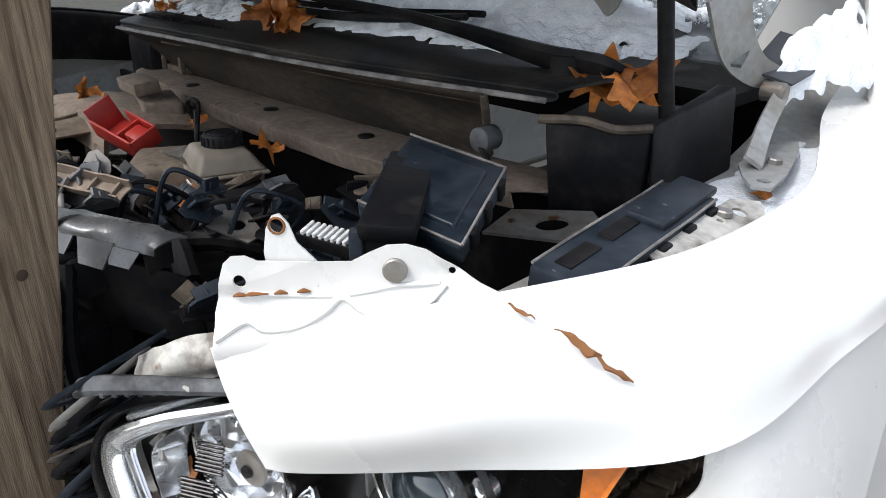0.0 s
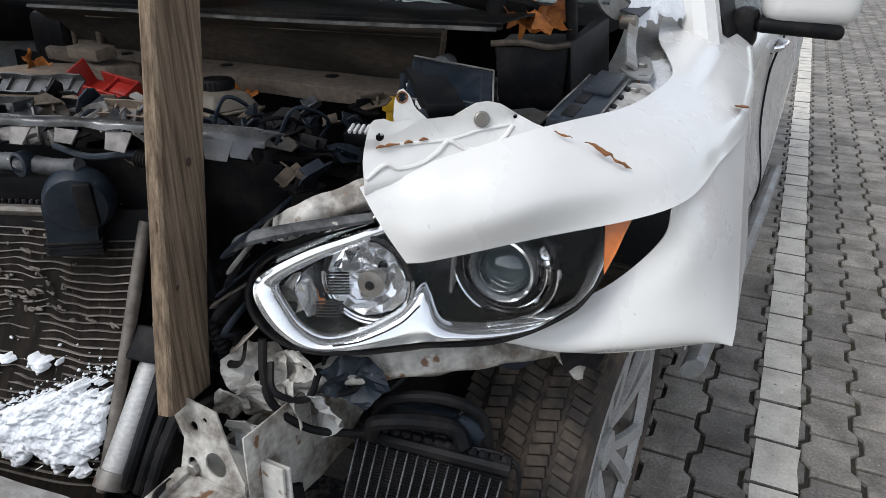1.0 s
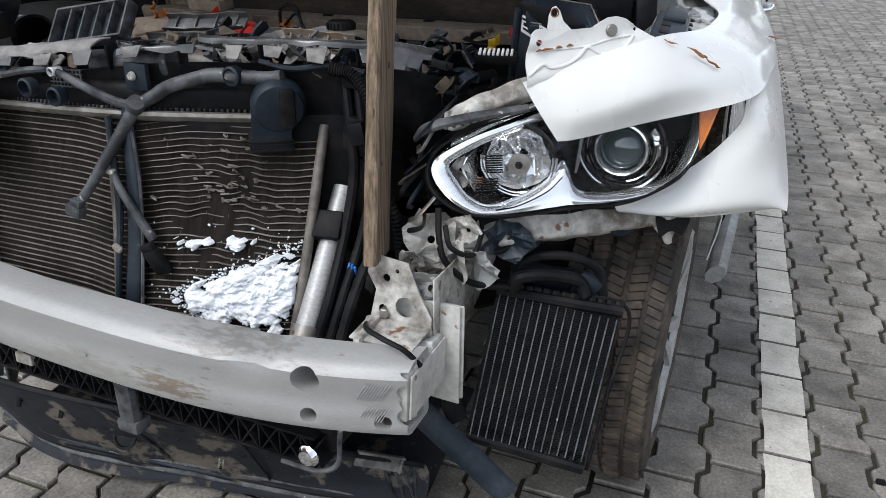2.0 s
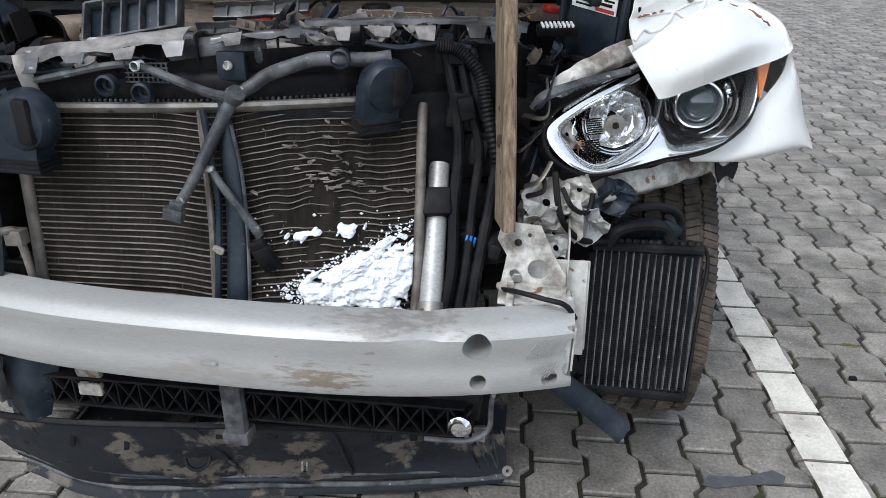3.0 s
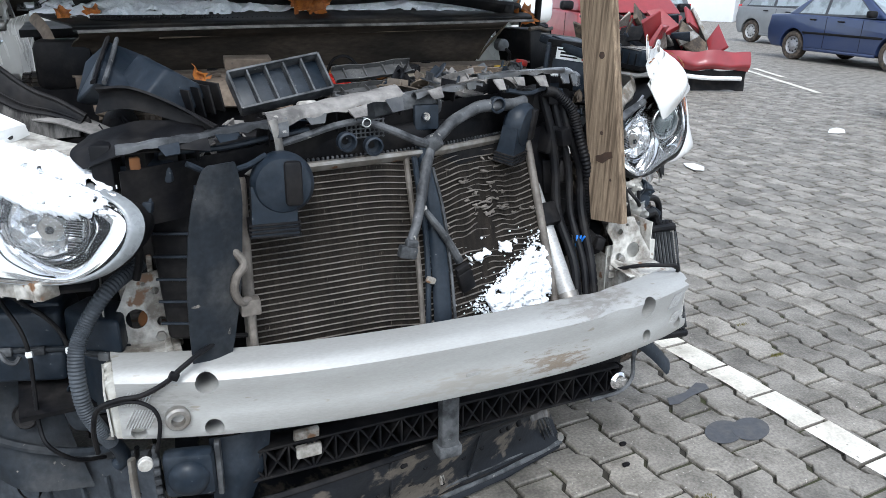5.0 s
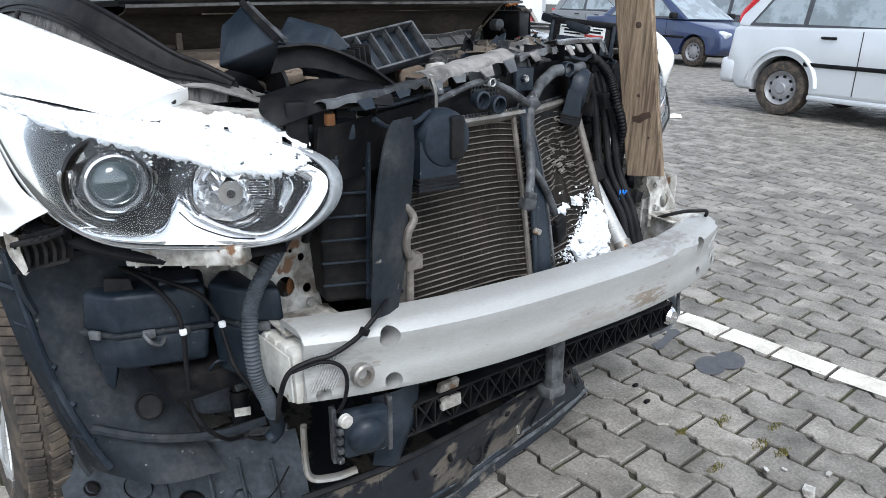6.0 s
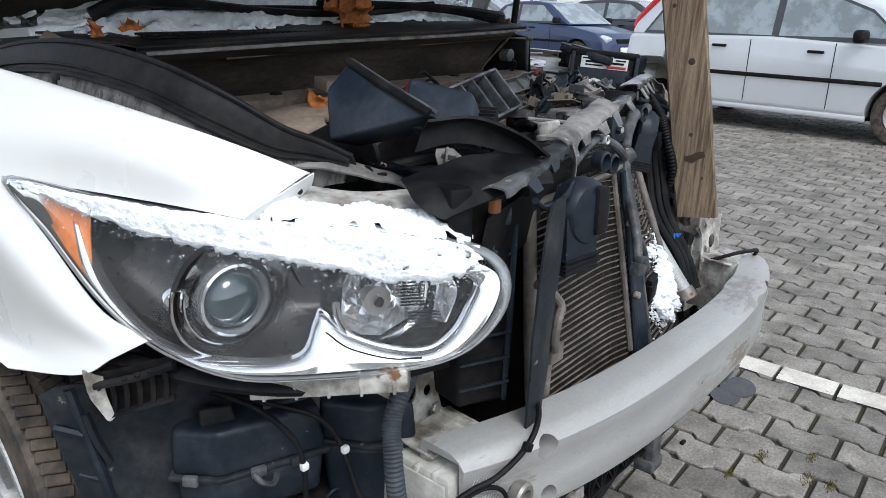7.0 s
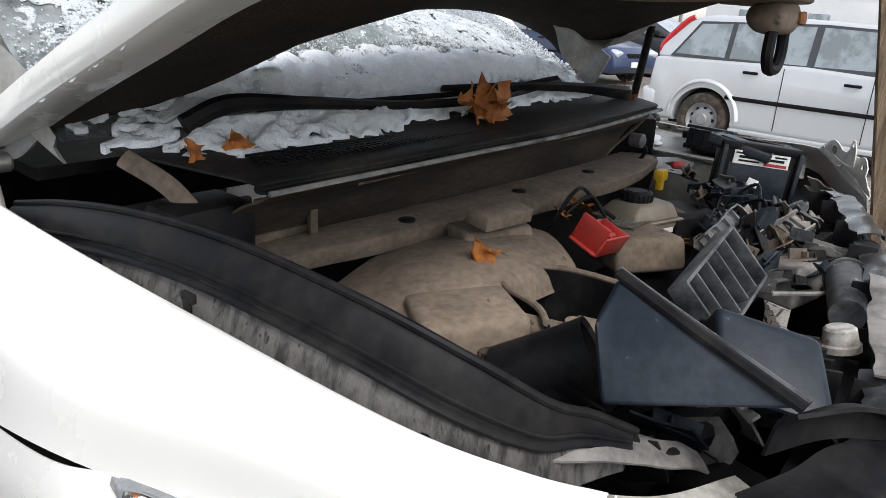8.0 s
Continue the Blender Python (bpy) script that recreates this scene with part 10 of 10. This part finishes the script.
def moss(x, y, w, seed):
    """A tuft of moss in a paving joint: many short blades and crumbs."""
    r = random.Random(seed)
    V, P = [], []
    for _ in range(110):
        a, d = r.uniform(0, 6.28), w * r.random() ** 0.7
        px, py = x + d * math.cos(a), y + 0.35 * d * math.sin(a)
        h, t = r.uniform(0.002, 0.008), r.uniform(0.001, 0.003)
        lx, ly = r.uniform(-0.004, 0.004), r.uniform(-0.004, 0.004)
        k = len(V)
        V += [(px - t, py - t, -0.006), (px + t, py - t, -0.006), (px, py + t, -0.006), (px + lx, py + ly, h)]
        P += [(k, k + 1, k + 3), (k + 1, k + 2, k + 3), (k + 2, k, k + 3)]
    me = bpy.data.meshes.new("moss_tuft")
    me.from_pydata(V, [], P)
    bm = bmesh.new()
    bm.from_mesh(me)
    bpy.data.meshes.remove(me)
    thing("moss_tuft", bm, MOSS, "yellow-green moss in a paving joint", "moss", "moss tufts", kind="stuff", smooth=False)


for k, (x, y, w) in enumerate(((0.75, 0.015, 0.05), (0.733, -0.121, 0.045), (0.746, -0.181, 0.04), (0.522, -0.108, 0.04), (0.60, 0.05, 0.03), (0.85, -0.10, 0.035), (1.62, 0.55, 0.03), (1.70, 0.80, 0.03), (1.58, 1.15, 0.035))):
    moss(x, y, w, k)
for x, y in ((0.655, 0.214), (0.71, 0.30), (1.52, 0.95)):
    thing("pebble", at(rough_up(rbox(0.022, 0.016, 0.012, 0.005), 0.004, 40, x), x, y, 0.005), BLACK, "dark pebble on the paving", "stone", "pebbles")
# the dark worn marking stamped on the paving beside the line
for pts in ([(-0.13, 0.00), (-0.10, 0.03), (-0.02, 0.015), (0.07, 0.03), (0.09, 0.005), (0.07, -0.02), (-0.02, -0.012), (-0.10, -0.015)],):
    thing("stain", at(plate(pts, 0.0008), 1.12, 0.455, 0.0022, 0, 0, 15), STAIN, "dark worn paint mark on the paving", "stain", "dark marks", smooth=False)
for x, y, r_ in ((1.045, 0.235, 0.0), (1.135, 0.215, 0.0)):
    ring = plate([(0.075 * math.cos(a), 0.050 * math.sin(a)) for a in [2 * math.pi * k / 24 for k in range(24)]], 0.0008)
    thing("stain", at(ring, x, y, 0.0022 + 0.0006 * (x > 1.1), 0, 0, 20), STAIN, "dark worn paint mark on the paving", "stain", "dark marks", smooth=False)

# ---- far edge of the lot: containers, posts, bare trees ----
def container(x, y, yaw, w, d, h, paint, label):
    c = root("site_container", (x, y, 0), label, "container", "site containers")
    m = pose(x, y, 0, 0, 0, yaw)
    part("wall", put(at(rbox(w, d, h, 0.03), 0, 0, h / 2), m), paint, c)
    part("roof_edge", put(at(rbox(w + 0.1, d + 0.1, 0.14, 0.03), 0, 0, h), m), GREYCAR, c)
    for k in range(3):
        part("window", put(at(rbox(0.9, 0.06, 0.8, 0.02), -w * 0.3 + w * 0.3 * k, -d / 2 - 0.02, h * 0.58), m), CARGLASS, c)
    return c


container(33, 22, -70, 9, 3, 2.9, PALEWALL, "white site container beyond the lot")
container(37, 10, -85, 10, 3, 2.9, PALEWALL, "white site container beyond the lot")
container(36, -2, -95, 9, 3, 3.0, GREYCAR, "grey site container beyond the lot")
container(27, 33, -50, 10, 3, 3.0, PALEWALL, "white site container beyond the lot")
container(10, 36, -10, 12, 3, 3.0, GREYCAR, "grey site container beyond the lot")
for k, (x, y, h) in enumerate(((27, 12.5, 6), (28, 20, 6), (27.5, 4.5, 6), (24.5, 14.2, 3.2))):
    ps = root("lamp_post", (x, y, 0), "slim grey steel post at the lot edge", "post", "posts")
    part("post", at(lathe([(0, 0), (0.07, 0), (0.06, h), (0, h)], 14), x, y, 0), GREYCAR, ps)
    part("post_foot", at(rod(0.12, 0.08, 14), x, y, 0), STEEL, ps)


def bare_tree(x, y, h, seed):
    rg = random.Random(seed)
    t = root("bare_tree", (x, y, 0), "leafless winter tree behind the lot", "tree", "bare trees")
    limbs, twigs = [], []

    def grow(p, d, l, r, lev):
        q = p + d * l
        mid = p.lerp(q, 0.5) + Vector((rg.uniform(-1, 1), rg.uniform(-1, 1), 0)) * l * 0.06
        (limbs if lev < 3 else twigs).append(tube([p, mid, q], [r, r * 0.7], 5 if lev < 3 else 3, 4 if lev < 3 else 3))
        if lev < 5:
            for _ in range(3 if lev else 5):
                nd = (d + Vector((rg.uniform(-1, 1), rg.uniform(-1, 1), rg.uniform(-0.2, 0.7))) * 0.75).normalized()
                grow(p.lerp(q, rg.uniform(0.55, 1.0)), nd, l * rg.uniform(0.55, 0.75), r * 0.55, lev + 1)

    part("trunk", tube([(x, y, 0), (x + 0.05, y, h * 0.2), (x, y + 0.05, h * 0.38)], [0.16, 0.12], 8, 8), BARK, t)
    grow(Vector((x, y + 0.05, h * 0.36)), Vector((0.05, 0, 1)).normalized(), h * 0.24, 0.10, 0)
    part("limbs", joined(*limbs), BARK, t)
    part("twigs", joined(*twigs), BARK, t)


for k, (x, y, h) in enumerate(((30, 1.5, 8), (33, 6.5, 9), (40, 16, 10), (36, 27, 9))):
    bare_tree(x, y, h, k)


# ---- paving: wavy concrete blocks in staggered rows ----
PL, PW, WAVE = 0.200, 0.1385, 0.0115
LINE_X, SLANT = 1.357, -0.058


def paver_mesh(sign, gap=0.013):
    """One block: straight ends, and sides that jog out and back."""
    h, w, o = PL / 2 - gap / 2, PW / 2 - gap / 2, WAVE * sign
    side = [(-h, -o), (-h * 0.62, -o), (-h * 0.38, o), (h * 0.38, o), (h * 0.62, -o), (h, -o)]
    out = [(s, -w + j) for s, j in side] + [(s, w + j) for s, j in reversed(side)]
    bm = bmesh.new()
    k = len(out)
    lo = [bm.verts.new((y, x, -0.03)) for x, y in out]
    mi = [bm.verts.new((y, x, -0.004)) for x, y in out]
    hi = [bm.verts.new((y * 0.955, x * 0.97, 0.0)) for x, y in out]
    for a, b in ((lo, mi), (mi, hi)):
        for i in range(k):
            bm.faces.new((a[i], a[(i + 1) % k], b[(i + 1) % k], b[i]))
    bm.faces.new(hi)
    bmesh.ops.recalc_face_normals(bm, faces=bm.faces)
    bmesh.ops.triangulate(bm, faces=[f for f in bm.faces if len(f.verts) > 4])
    me = bpy.data.meshes.new("paver")
    bm.to_mesh(me)
    bm.free()
    me.materials.append(PAVER)
    return me


pave_me = [paver_mesh(1), paver_mesh(-1)]
pavement = tagged(new("pavement"), "grey wavy concrete block paving with a white line", "pavement", kind="structure")
V, P, PV, PP = [], [], [], []
templates = [([tuple(v.co) for v in me.vertices], [tuple(p.vertices) for p in me.polygons]) for me in pave_me]
rng = random.Random(4)
near = 0
turn = math.degrees(math.atan(-SLANT))
for row in range(-32, 64):
    for col in range(-14, 80):
        odd = row % 2
        y = (col + 0.5 * odd) * PL + 0.057
        x = LINE_X + row * PW + SLANT * y
        if (x < -2.6 and y > 0.3) or (-2.6 < x < 0.7 and y > 1.5) or math.hypot(x - 1.0, y) > 15:
            continue
        m = Matrix.Translation((x, y, rng.uniform(-0.002, 0.002))) @ pose(0, 0, 0, rng.uniform(-0.5, 0.5), rng.uniform(-0.5, 0.5), turn + rng.uniform(-0.8, 0.8))
        if -0.1 < x < 2.0 and -0.75 < y < 2.1 and near < 300:
            ob = new("paver", pave_me[odd])
            ob.parent = pavement
            ob.matrix_basis = m
            near += 1
        else:
            base = len(V)
            tv, tp = templates[odd]
            V += [tuple(m @ Vector(c)) for c in tv]
            P += [tuple(base + i for i in p) for p in tp]
        if row == 0:  # worn white paint on this row
            pm = Matrix.Translation((0, 0, 0.0012)) @ m
            base = len(PV)
            e = [rng.uniform(-0.003, 0.003) for _ in range(8)]
            PV += [tuple(pm @ Vector(c)) for c in ((-0.0585 + e[0], -0.094, 0.0), (-0.0570 + e[1], 0.0, 0.0), (-0.0585 + e[2], 0.094, 0.0), (0.0585 + e[3], 0.094, 0.0), (0.0570 + e[4], 0.0, 0.0), (0.0585 + e[5], -0.094, 0.0))]
            PP.append(tuple(range(base, base + 6)))
for nm, vs, ps, mt, lab in (("far_pavers", V, P, PAVER, ""), ("line_paint", PV, PP, PAINTED, "worn white painted line")):
    me = bpy.data.meshes.new(nm)
    me.from_pydata(vs, [], ps)
    me.materials.append(mt)
    ob = new(nm, me)
    ob.parent = pavement
    tagged(ob, lab, kind="stuff")
# the same paving further off, where single blocks no longer show
far_bm = bmesh.new()
def edge_x(y):
    return LINE_X + 63.2 * PW + SLANT * y
for quad in ([(edge_x(-2.6), -2.6), (45, -2.6), (45, 15), (edge_x(15), 15)], [(0.7, 15), (45, 15), (45, 48), (0.7, 48)]):
    far_bm.faces.new([far_bm.verts.new((qx, qy, -0.004)) for qx, qy in quad])
thing("far_pavement", far_bm, PAVER, "grey concrete block paving stretching away across the yard", "pavement", kind="structure", smooth=False)
